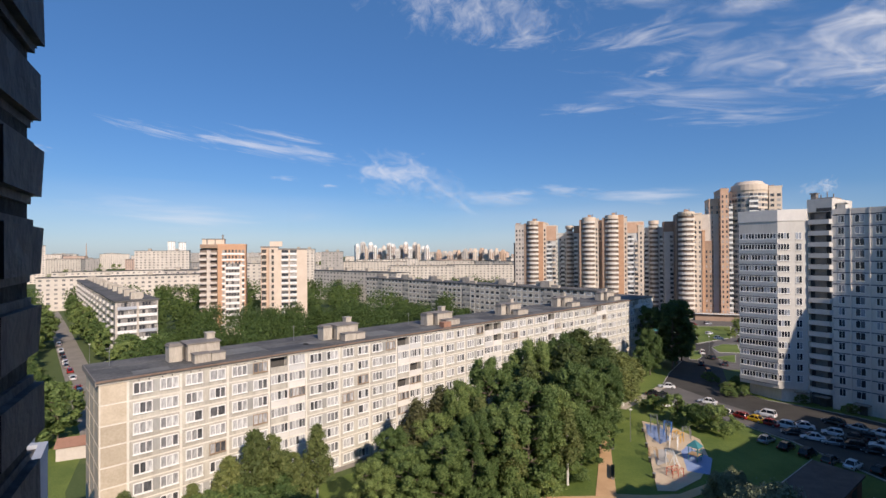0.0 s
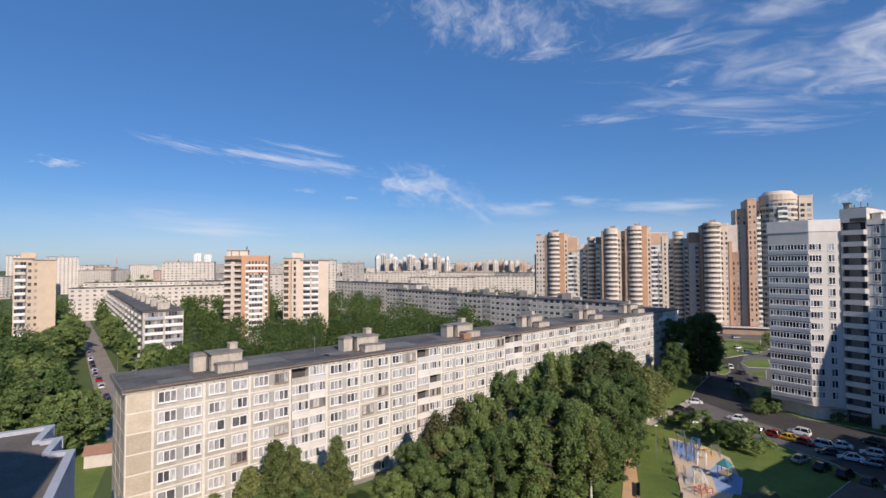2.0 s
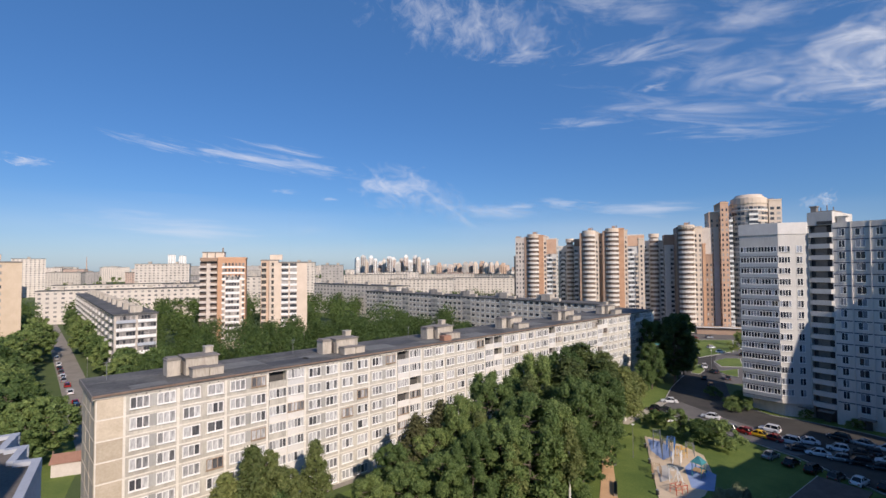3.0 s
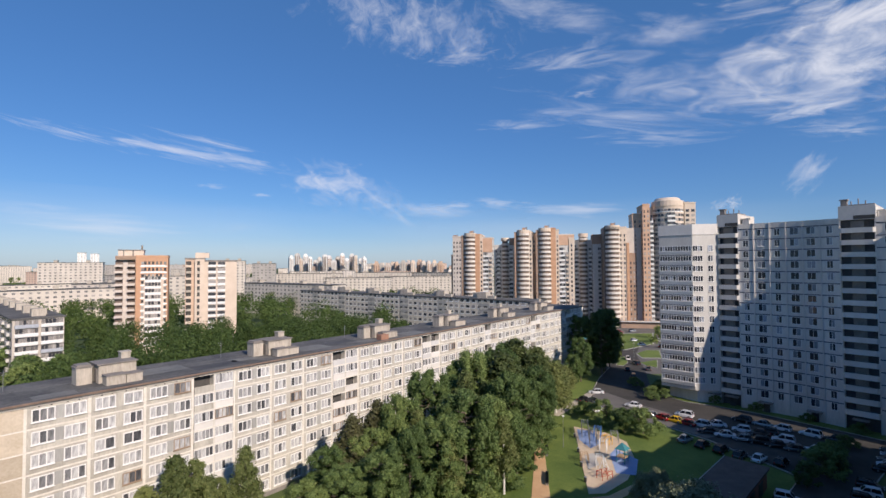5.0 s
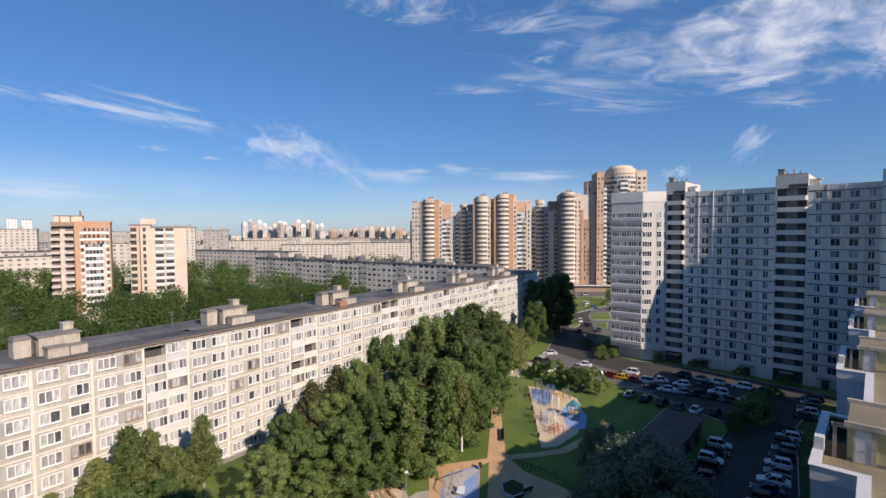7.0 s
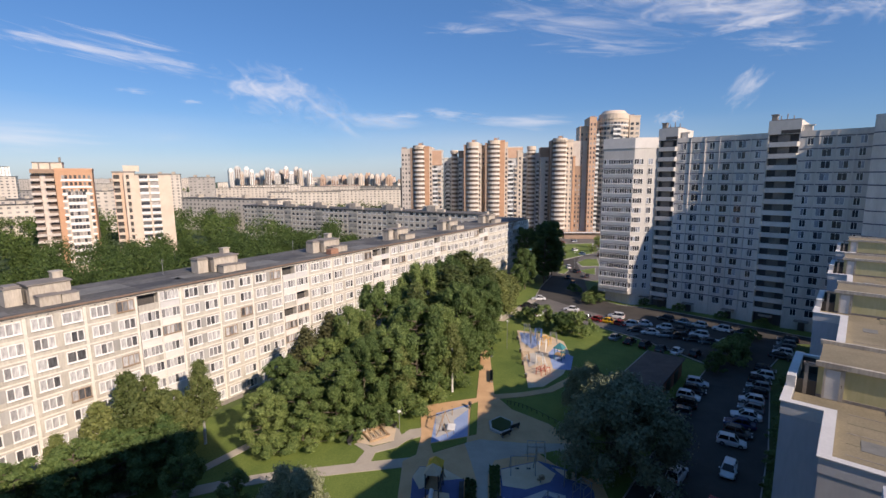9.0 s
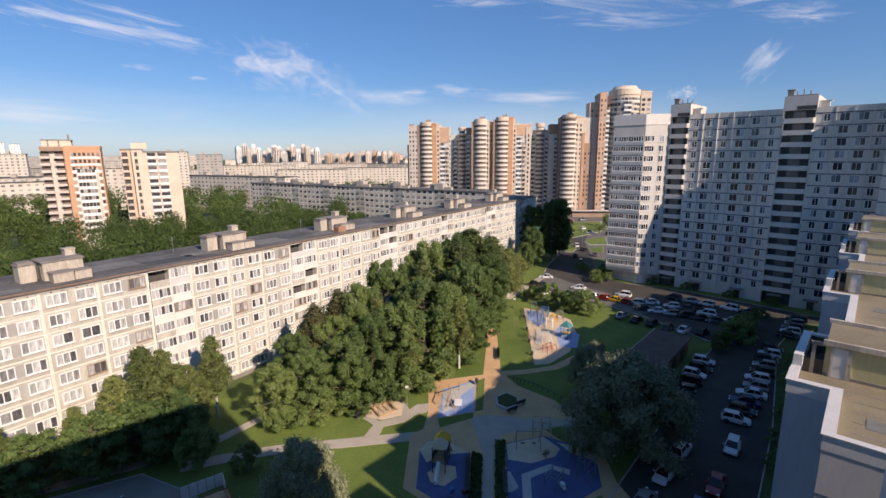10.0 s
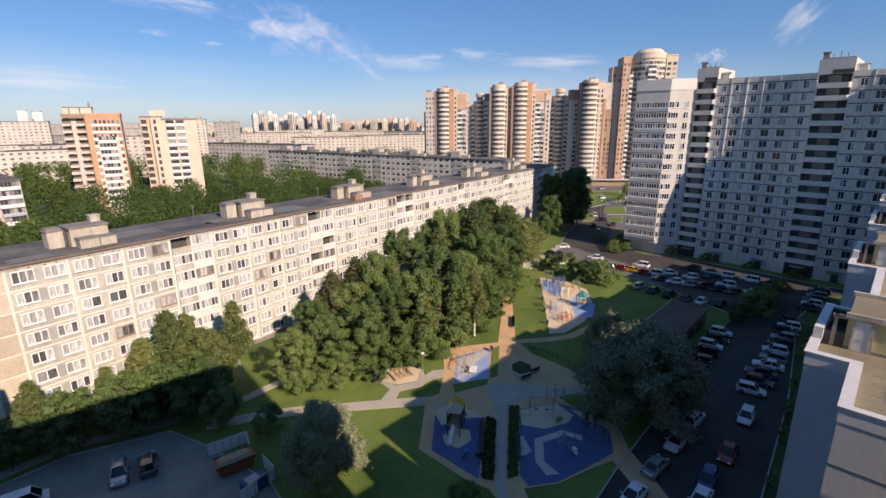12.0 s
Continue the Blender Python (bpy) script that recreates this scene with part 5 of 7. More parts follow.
for fl in range(25):
    for i in range(14):
        a = math.pi + (i + 0.5) * math.pi / 14
        x, y = 131.5 + 8.8 * math.cos(a), 3 + 8.8 * math.sin(a)
        u = Vector((-math.sin(a), math.cos(a)))
        n = Vector((math.cos(a), math.sin(a)))
        c = Vector((x, y))
        q = [c - u * 0.8 - n * 0.2, c - u * 0.8 + n * 0.08, c + u * 0.8 + n * 0.08, c + u * 0.8 - n * 0.2]
        s.prism([tuple(k) for k in q], 1.5 + fl * TF, 3.1 + fl * TF)
part("glazing", s, GLASS_FAR, tan, kind="stuff")
part("dome_roof", Shape().prism(ngon(131.5, 3.0, 9.2, 28), 72.0, 73.0).prism(ngon(131.5, 3, 8.0, 28), 75.2, 77.2, top=ngon(131.5, 3, 6.4, 28)), CREAM, tan)
balcony_col(129.4, 133.6, -5.6, 1.0, 69.0, WHITEW)
part("dome_cornice", Shape().prism(ngon(131.5, 3.0, 9.0, 28), 68.4, 68.9), WHITEW, tan)
for q in (1.0, 11.8, 46.0, 60.0, 100.0, 119.0, 142.0):
    zq = {1.0: 55.9, 11.8: 58.5, 46.0: 59.9, 60.0: 60.9, 100.0: 61.5, 119.0: 73.0, 142.0: 73.5}[q]
    part("roof_hatch", Shape().box(q - 0.9, 4.5, zq - 1.2, q + 1.2, 7.0, zq + 1.8), BROWNB, tan)
    part("roof_vent_pipe", Shape().tube((q + 1.8, 5.5, zq - 1.2), (q + 1.8, 5.5, zq + 2.2), 0.25), CONC_DK, tan)
tblock(140.0, 146.0, -1.0, 16, 73.5, CREAM, 2, 1.8)
tblock(103.0, 146.0, -4.0, 0.4, 3.8, BROWNB, 9, 3.2, 2.2, side=False)
part("shop_canopy", Shape().box(102.6, -5.6, 3.8, 146.4, -4.0, 4.3), ROWWHITE, tan, "white canopy over the ground-floor shops")

# ---- street sign board and pavilion on the square ----
pav = thing("green_pavilion", 112, 232, 0, -22, label="low green-roofed trade pavilion on the square", category="pavilion")
part("wall", Shape().box(-9, -3, 0, 9, 3, 2.8), TEAL, pav)
part("roof", Shape().box(-9.6, -3.6, 2.8, 9.6, 3.6, 3.2), TEAL, pav)

# ---- middle distance blocks ----
def block(name, x, y, turn, w, d, h, floors, cols, mat, label, group="", side_cols=3, ww=1.7, wh=1.4, glassm=None, vents=0, z0=1.6):
    """Panel block: wall, roof, windows on all sides; local x along the front, the front faces -y."""
    b = thing(name, x, y, 0, turn, label, "apartment building", group)
    part("wall", Shape().box(0, 0, 0, w, d, h), mat, b)
    part("roof", Shape().box(-0.3, -0.3, h, w + 0.3, d + 0.3, h + 0.5), BITUMEN, b)
    fh = (h - 0.8) / floors
    s = Shape()
    grid_windows(s, (0, 0), (1, 0), w, floors, z0, fh, cols, ww, wh)
    grid_windows(s, (0, d), (0, -1), d, floors, z0, fh, side_cols, ww, wh)
    grid_windows(s, (w, 0), (0, 1), d, floors, z0, fh, side_cols, ww, wh)
    part("glazing", s, glassm or GLASS_FAR, b, kind="stuff")
    for i in range(vents):
        xx = w * (i + 0.5) / vents
        part("roof_vent", Shape().box(xx - 1.6, d * 0.35, h + 0.5, xx + 1.6, d * 0.7, h + 2.6).box(xx - 1.8, d * 0.33, h + 2.6, xx + 1.8, d * 0.72, h + 2.8), CONC, b)
    return b


def at_az(az, d):
    return -math.sin(radians(az)) * d, math.cos(radians(az)) * d


# second slab block, running away behind the first
S2 = (-51, 316, 0, -45.0)
s2 = thing("shaded_slab_block", *S2, label="long beige-grey panel block with square white-framed windows", category="apartment building")
# panel colour lightened to add to the weak grazing sun on this front
part("wall", Shape().box(0, 0, 0, 165, 12, 22), surface("sunlit_panel", (0.50, 0.455, 0.385), (0.61, 0.56, 0.48), 0.9, 5, 0.5, 0.3, streak=True), s2)
part("roof", Shape().box(-0.3, -0.3, 22, 165.3, 12.3, 22.5), BITUMEN, s2)
fr2, gl2 = Shape(), Shape()
grid_windows(fr2, (0, 0), (1, 0), 165, 8, 1.3, 2.7, 50, 2.3, 1.75, 0.06)
grid_windows(gl2, (0, 0), (1, 0), 165, 8, 1.75, 2.7, 50, 1.9, 1.25, 0.11)
part("window_surround", fr2, FRAME, s2, "white window surrounds", kind="stuff")
part("glazing", gl2, GLASS_FAR, s2, kind="stuff")
for i in range(6):
    part("loggia_column", Shape().box(12 + 25 * i, -0.1, 1.0, 17.4 + 25 * i, 0.0, 21.4), PANEL_GREY, s2)
    for k in range(8):
        part("loggia_parapet", Shape().box(12 + 25 * i, -0.2, 1.2 + 2.7 * k, 17.4 + 25 * i, -0.1, 2.2 + 2.7 * k), PANEL, s2)
    part("lift_house", Shape().box(8 + 25 * i, 4, 22.5, 13 + 25 * i, 8, 25.2).box(4.8 + 25 * i, 5, 22.5, 7 + 25 * i, 7.6, 24.9), CONC, s2)
    part("vent_box", Shape().box(15 + 25 * i, 2, 22.5, 19 + 25 * i, 3.6, 23.8), CONC, s2)

# orange brick tower
ox, oy = at_az(27.2, 250)
ORANGE_SX = 0.88
orange = thing("orange_brick_tower", ox, oy, 0, 20, label="fourteen-storey orange brick apartment tower with white balconies", category="apartment building")
part("wall", Shape().box(9, 0, 0, 23, 18, 42.5), ORANGE, orange)
part("grey_wing", Shape().box(0.5, 4, 0, 9, 18, 41.5), PINKB, orange)
part("wing_cap", Shape().box(0.3, 1.5, 41.5, 9, 18, 43.2), surface("brown_render", (0.26, 0.18, 0.13), (0.36, 0.26, 0.19), 0.85), orange)
part("roof", Shape().box(9, -0.2, 42.5, 23.2, 18.2, 43.4), ORANGE, orange)
part("roof_house", Shape().box(1.2, 4, 43.2, 12, 13, 45.6), CREAM, orange)
part("roof_house_cap", Shape().box(1.0, 3.8, 45.6, 12.2, 13.2, 46.0).box(10.8, 5, 46.0, 11.6, 6, 48).box(3.2, 3.9, 43.2, 3.8, 4.0, 45.6).box(7.2, 3.9, 43.2, 7.8, 4.0, 45.6), CONC_DK, orange)
part("cream_field", Shape().box(11.5, -0.04, 0, 22.0, 0.0, 34.4), CREAM, orange, "cream brick field between orange edges")
glazed = Shape()
for k in range(14):
    z = 2.0 + k * 2.8
    for bx in (0.0, 5.2):
        bb = part("balcony", Shape().box(bx, 1.6, z, bx + 3.4, 4.4, z + 1.0), PINKB, orange)
        # dark brown sheet paints the shade behind each balcony
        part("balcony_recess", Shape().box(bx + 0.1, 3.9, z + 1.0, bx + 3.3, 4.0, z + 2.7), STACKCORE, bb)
    if k < 11:
        part("loggia_parapet", Shape().box(13, -0.5, z + 1.4, 20, 0, z + 2.6), WHITEW, orange)
        for i in range(5):
            glazed.box(13.1 + i * 1.38, -0.4, z + 2.6, 14.3 + i * 1.38, -0.02, z + 4.15)
    else:
        for i in range(5):
            glazed.box(12.6 + i * 1.7, -0.06, z + 0.9, 13.6 + i * 1.7, 0.0, z + 2.3)
        part("white_band", Shape().box(11.4, -0.12, z - 0.1, 21.8, 0, z + 0.75), WHITEW, orange)
    for i, xx in enumerate((11.4, 21.2)):
        glazed.box(xx, -0.06, z + 0.8, xx + 1.1, 0.0, z + 2.2)
    part("window_white", Shape().box(11.0, -0.05, z - 0.2, 12.8, 0.0, z + 0.5).box(20.9, -0.05, z - 0.2, 22.6, 0.0, z + 0.5), WHITEW, orange)
part("glazing", glazed, GLASS_FAR, orange, kind="stuff")

orange.scale = (ORANGE_SX, 0.8, 1)

# beige tower beside it
bx, by = at_az(21.0, 240)
bt = thing("beige_brick_tower", bx, by, 0, 18, label="fourteen-storey beige apartment tower with stacked balconies", category="apartment building")
part("wall", Shape().box(4, 0, 0, 8, 16, 41.5).box(8, 0.8, 0, 22, 16, 40.5), CREAM, bt)
part("side_wing", Shape().box(0, 2.5, 0, 4, 16, 41.5), TANB, bt)
part("roof", Shape().box(-0.2, 2.3, 41.5, 8.2, 16.2, 42.2).box(8.2, 0.6, 40.5, 22.2, 16.2, 41.2), CONC_DK, bt)
part("roof_house", Shape().box(4, 5, 42.2, 10, 11, 44.6), CREAM, bt)
bg2 = Shape()
for k in range(14):
    z = 1.6 + k * 2.8
    for xx, w in ((0.3, 2.2), (5.0, 1.1)):
        q = part("balcony", Shape().box(xx, 1.2 if xx < 1 else -0.4, z, xx + w, 2.6 if xx < 1 else 0.1, z + 1.0), CREAM if k % 3 else CONC, bt)
        # near-black sheet on the cream wall paints the balcony's shade
        part("balcony_recess", Shape().box(xx, 2.38 if xx < 1 else -0.06, z + 1.0, xx + w, 2.48 if xx < 1 else 0, z + 2.7), DARKIN, q)
    for xx in (9.6, 13.6):
        part("loggia_parapet", Shape().box(xx, 0.1, z, xx + 3.4, 0.8, z + 1.1), WHITEW, bt)
        bg2.box(xx + 0.1, 0.4, z + 1.1, xx + 3.3, 0.7, z + 2.4)
part("glazing", bg2, GLASS_FAR, bt, kind="stuff")

bt.scale = (0.96, 0.8, 1)

# small beige tower among the far trees
bx, by = at_az(44.5, 262)
b3 = thing("beige_end_tower", bx, by, 0, 42, label="beige brick tower with white glazed balconies among trees", category="apartment building")
BEIGEB = surface("plain_beige_brick", (0.50, 0.40, 0.29), (0.58, 0.475, 0.36), 0.85, 6, 0.3, 0.2)
part("wall", Shape().box(0, 0, 0, 6.0, 14, 41.5).box(6.0, 0.4, 0, 13.6, 14, 41), BEIGEB, b3, "plain beige brick wall")
part("roof", Shape().box(-0.2, -0.2, 41.5, 6.0, 14, 42.1).box(6.0, 0.2, 41, 13.8, 14.2, 41.5), CONC_DK, b3)
part("roof_house", Shape().box(2, 4, 42.1, 7, 9, 44.4), BEIGEB, b3)
b3g = Shape()
for k in range(14):
    z = 1.6 + k * 2.8
    part("balcony", Shape().box(0.4, -1.0, z, 3.9, 0, z + 1.15), WHITEW if k % 4 else PINKB, b3)
    for i in range(4):
        b3g.box(0.5 + i * 0.86, -0.7, z + 1.15, 1.25 + i * 0.86, -0.02, z + 2.45)
    b3g.box(4.5, -0.06, z + 0.9, 5.6, 0.02, z + 2.2)
    b3g.box(6.5, 0.33, z + 1.0, 7.4, 0.41, z + 2.2)
part("glazing", b3g, GLASS_FAR, b3, kind="stuff")

# white block with glazed balcony end, at the street
wx, wy = at_az(34.6, 196)
wb = thing("white_balcony_block", wx, wy, 0, 131, label="eight-storey white panel block with glazed balcony end", category="apartment building")
# local x runs away along the street, the long face looks to +y, the glazed end to -x
part("wall", Shape().box(0, -12.6, 0, 174, 0, 22.4), FARW, wb)
part("roof", Shape().box(-0.4, -13, 22.4, 174.4, 0.4, 22.9), BITUMEN, wb)
g5, f5 = Shape(), Shape()
for k in range(8):
    z = 1.2 + 2.7 * k
    for i in range(43):
        xx = 1.5 + i * 4.0
        if i % 3 == 1:
            f5.box(xx - 0.2, 0, z - 0.3, xx + 3.0, 0.7, z + 0.7)
        g5.box(xx, -0.02, z + 0.9, xx + 2.6, 0.07, z + 2.2)
    for j in range(2):
        y0 = -12.3 + j * 6.2
        part("end_balcony", Shape().box(-0.9, y0, z - 0.3, 0, y0 + 5.6, z + 0.75), WHITEW if (k + j) % 4 else BLUEW, wb)
        for i in range(6):
            g5.box(-0.7, y0 + 0.1 + i * 0.92, z + 0.75, -0.02, y0 + 0.85 + i * 0.92, z + 2.1)
part("side_balcony", f5, GREYBAND, wb, kind="stuff")
part("glazing", g5, GLASS_FAR, wb, kind="stuff")
for i in range(11):
    part("roof_vent", Shape().box(4 + 16 * i, -8.5, 22.9, 7.5 + 16 * i, -5, 25.3).box(8.4 + 16 * i, -9.5, 22.9, 10.6 + 16 * i, -7.5, 24.6), CONC, wb)

# background blocks and city
rg = random.Random(21)
FARM = [FARW, FARW, FARW, FARP, FARG, PINKB]


def far_block(az, d, width, h, mat, turn=None, vents=2, depth=13, label="pale panel apartment block in the distance", ww=1.8):
    x, y = at_az(az, d)
    fl = max(3, int(h / 2.9))
    tn = -(-az) if turn is None else turn
    # far windows take the haze-lightened glass
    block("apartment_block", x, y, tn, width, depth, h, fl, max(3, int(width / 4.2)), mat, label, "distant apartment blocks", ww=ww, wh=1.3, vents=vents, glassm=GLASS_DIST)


far_block(40.6, 420, 105, 22.5, FARW, 34, 4, label="long pale nine-storey panel block behind trees")
far_block(30.5, 470, 62, 24, FARW, 20, 3, label="long pale panel block behind the orange tower")
far_block(39.5, 560, 130, 22, FARW, 33, 5)
far_block(33.0, 640, 55, 42, FARW, 20, 2, label="tall pale apartment block in the distance")
far_block(24.3, 430, 26, 30, FARW, 20, 2)
far_block(15.2, 420, 100, 24, FARW, -40, 4, label="grey-brown panel block behind the wood")
far_block(6.6, 520, 70, 24, FARW, -8, 4)
far_block(0.2, 560, 92, 24, FARW, -6, 4, label="long white panel block behind trees")
far_block(3.0, 700, 110, 26, FARW, 0, 4)
far_block(12.5, 640, 90, 27, FARW, -4, 4)
far_block(17.6, 560, 24, 43, FARW, 10, 2)
far_block(14.4, 600, 26, 40, FARG, 8, 2)
far_block(45.0, 900, 30, 53, FARW, 40, 1, 16, "white high-rise in the distance")
far_block(42.3, 820, 34, 50, FARW, 40, 1, 16, "white high-rise in the distance")
for i in range(2):
    far_block(30.1 - 1.0 * i, 1250, 15, 66 - 2 * i, WHITEW, 28, 0, 15, "slim white high-rise in the distance")
for i in range(120):
    a = rg.uniform(-10, 56)
    d = rg.uniform(650, 2600)
    h = rg.choice((16, 22, 26, 26, 30)) if d < 1200 else rg.choice((24, 28, 34, 38, 40))
    if 28 < a < 44 and d < 700:
        continue
    far_block(a, d, rg.uniform(22, 90), h, rg.choice(FARM), a + rg.choice((-35, -10, 8, 40)), 1)


def skyline_tower(az, d, width, h, mat, stripe, label):
    """Far high-rise: body, dark upright balcony strips, stepped top."""
    x, y = at_az(az, d)
    t = thing("high_rise", x, y, 0, az + rg.choice((-22, -14, 4, 12)), label, "apartment building", "high-rises on the skyline")
    part("wall", Shape().box(-width / 2, 0, 0, width / 2, 14, h), mat, t)
    n = 2 if width < 10 else 3
    for i in range(n):
        c = -width / 2 + width * (i + 0.5) / n
        part("balcony_strip", Shape().box(c - width * 0.10, -0.5, 4, c + width * 0.10, 0, h - 2.5 - 2 * (i % 2)), stripe, t)
    part("balcony_strip", Shape().box(width / 2, 4.5, 4, width / 2 + 0.5, 8.5, h - 4), stripe, t)
    part("roof_step", Shape().box(-width * 0.28, 2, h, width * 0.3, 11, h + rg.uniform(2.0, 4.5)), mat, t)


for i in range(17):
    skyline_tower(10.2 - i * 0.52, 1180 + (i * 53) % 90, rg.uniform(8.5, 11.5), (57, 63, 52, 60, 56, 50, 55, 62, 57, 48)[i % 10] + rg.uniform(-2, 2), (WHITEW, END_PALE, FARW, WHITEW)[i % 4], (FARG, STACKCORE, BROWNB)[i % 3], "white and dark brown high-rise on the skyline")
for i in range(13):
    skyline_tower(0.6 - i * 0.64, 900 + (i * 37) % 60, rg.uniform(7.5, 9.5), rg.choice((37, 42, 43, 40)), (TANB, FARW, PINKB, CREAM)[i % 4], (BROWNB, FARG)[i % 2], "pink-brown apartment tower on the skyline")
tvm = thing("lattice_mast", *at_az(36.9, 2200), 0, 0, label="thin red and white transmission mast on the skyline", category="mast")
part("mast", Shape().tube((0, 0, 0), (0, 0, 78), 3.0, 0.8), FARP, tvm)

# ---- trees ----
PLUM = foliage("olive_brown_leaves", (0.062, 0.068, 0.030), (0.135, 0.138, 0.062))
def leaf_cloud(rng, lobes, count, size):
    """Leaf clumps as small bent quads on the shells of lobes (centre, radii), seen by the outside."""
    tot = sum(l[1][0] * l[1][2] for l in lobes)
    V, F = [], []
    for c, r in lobes:
        n = int(count * r[0] * r[2] / tot)
        d = rng.normal(size=(n, 3))
        d /= np.linalg.norm(d, axis=1)[:, None]
        d[:, 2] = np.where(d[:, 2] < -0.5, -d[:, 2], d[:, 2])
        rad = np.where(rng.random((n, 1)) < 0.12, rng.uniform(1.05, 1.45, (n, 1)), rng.uniform(0.68, 1.08, (n, 1)))
        p = np.array(c) + d * np.array(r) * rad
        nrm = d + rng.normal(size=(n, 3)) * 0.42
        nrm /= np.linalg.norm(nrm, axis=1)[:, None]
        a = np.cross(nrm, rng.normal(size=(n, 3)))
        a /= np.linalg.norm(a, axis=1)[:, None]
        b = np.cross(nrm, a)
        sz = size * rng.uniform(0.55, 1.3, (n, 1))
        a, b = a * sz, b * sz * 0.6
        bend = nrm * sz * 0.25
        o = len(V) * 4
        quad = np.stack([p - a - bend * 0.6, p - b * 0.9, p + a - bend * 0.6, p + b * 0.9], 1)
        V.append(quad)
    V = np.concatenate(V).reshape(-1, 3)
    n = len(V) // 4
    return V, n


def quads_mesh(name, V, n, mat, extra=None):
    me = bpy.data.meshes.new(name)
    v, f = [tuple(p) for p in V], [(4 * i, 4 * i + 1, 4 * i + 2, 4 * i + 3) for i in range(n)]
    me.from_pydata(v, [], f)
    me.materials.append(mat)
    return me


def crown_lobes(rng, h, base, width, count, style):
    """Lobes of a crown from height base to h, of that width."""
    lobes = []
    ch = h - base
    for i in range(count):
        f = (i + 0.5) / count
        z = base + ch * (0.12 + 0.8 * f)
        if style == "broad":
            env = math.sin(math.pi * min(1, 0.20 + 0.70 * f)) ** 0.7
            rr = 0.118
        elif style == "tall":
            env = (1 - f ** 1.7) ** 0.9 * 0.85 + 0.10
            rr = 0.16
        else:
            env = math.sin(math.pi * min(1, 0.35 + 0.6 * f)) ** 0.6
            rr = 0.30 if count < 14 else 0.15
        a = i * 2.4 + rng.uniform(-0.5, 0.5)
        k = width / 2 * env * (0.82 * math.sqrt(rng.uniform(0.12, 1.0)) if count > 20 else 0.45 + 0.2 * rng.uniform(-1, 1)) if i else 0
        r = width * rr * (0.62 + 0.5 * env) * rng.uniform(0.75, 1.15)
        if style != "tall" and i and count > 22:
            # clumps sit on the outside of the crown, a few inside
            k = width / 2 * env * (rng.uniform(0.66, 0.98) if i % 5 else rng.uniform(0.1, 0.5))
            r = width * 0.118 * rng.uniform(0.62, 1.25)
        lobes.append(((k * math.cos(a), k * math.sin(a), z), (r, r, r * (0.8 if style != "tall" else 1.1))))
    return lobes


def tree_template(name, h, base, width, lobes, leaves, size, leaf_mat, bark, style, seed, label):
    rng = np.random.default_rng(seed)
    t = thing(name, label=label, category="tree")
    lb_ = crown_lobes(rng, h, base, width, lobes, style)
    s = Shape()
    tr = max(0.12, h * 0.018)
    s.tube((0, 0, -0.2), (0.05 * width * 0.1, 0, base), tr, tr * 0.75)
    s.tube((0.05 * width * 0.1, 0, base), (0, 0, h * 0.86), tr * 0.75, tr * 0.15)
    for c, r in lb_[::2]:
        s.tube((0, 0, max(base * 0.8, c[2] - r[2])), (c[0], c[1], c[2]), tr * 0.4, tr * 0.1, 5)
    part("trunk", s, bark, t)
    V, n = leaf_cloud(rng, lb_, leaves, size)
    inner = []
    for c, r in lb_:
        inner.append((c, tuple(q * 0.62 for q in r)))
    V2, n2 = leaf_cloud(rng, inner, int(leaves * 0.35), size * 1.6)
    part("crown", quads_mesh("crown", np.concatenate([V, V2]), n + n2, leaf_mat), (), t, kind="stuff")
    return t


T_LIND = [tree_template("linden_tree", 16, 0.8, 10.5, 66, 17000, 0.20, LEAF, BARK, "broad", 10 + i, "broad dense green linden tree on the lawn") for i in range(3)]
T_STREET = [tree_template("street_tree", 16, 0.8, 10.5, 52, 5200, 0.34, LEAF, BARK, "broad", 20 + i, "big green tree along the street") for i in range(2)]
T_ASPEN = tree_template("aspen_tree", 12, 0.8, 8.5, 52, 9000, 0.19, LEAF2, BARK, "broad", 26, "broad yellow-green tree close to the slab block")
T_BIRCH = [tree_template("birch_tree", 13, 2.7, 5.6, 46, 5200, 0.17, LEAF2, BIRCHB, "tall", 30 + i, "slender yellow-green birch tree near the slab block") for i in range(2)]
T_WILL = [tree_template("willow_tree", 13, 0.6, 15, 80, 19000, 0.21, WILLOW, BARK, "round", 40 + i, "large round grey-green willow in the building's shadow") for i in range(2)]
T_POP = tree_template("poplar_tree", 23, 0.8, 11, 54, 7500, 0.36, POPLAR, BARK, "broad", 50, "tall dark green tree at the end of the slab block")
T_BUSH = [tree_template("shrub", 4.2, 0.3, 5.6, 26, 2400, 0.16, LEAF, BARK, "round", 60 + i, "rounded leafy green shrub on grass") for i in range(2)]
T_PLUM = tree_template("rowan_tree", 13, 2.0, 5.6, 40, 3600, 0.17, PLUM, BARK, "tall", 66, "loose olive-brown leaved tree before the slab block")
T_ROUND = tree_template("maple_tree", 9, 0.6, 7, 40, 6500, 0.18, LEAF, BARK, "round", 70, "compact dark green tree in shade")


def plant(tpl, x, y, height, turn, squash=1.0, label=""):
    base_h = tpl["h0"]
    k = height / base_h
    c = copy_thing(tpl, pose(x, y, 0.02, 0, 0, turn))
    c.scale = (k * squash, k * squash, k)
    if label:
        c["label"] = label
    return c


for tpl, h0 in [(t, 16) for t in T_LIND + T_STREET] + [(t, 13) for t in T_BIRCH] + [(t, 13) for t in T_WILL] + [(T_POP, 23)] + [(t, 4.2) for t in T_BUSH] + [(T_ROUND, 9), (T_PLUM, 13), (T_ASPEN, 12)]:
    tpl["h0"] = h0
rg = random.Random(8)
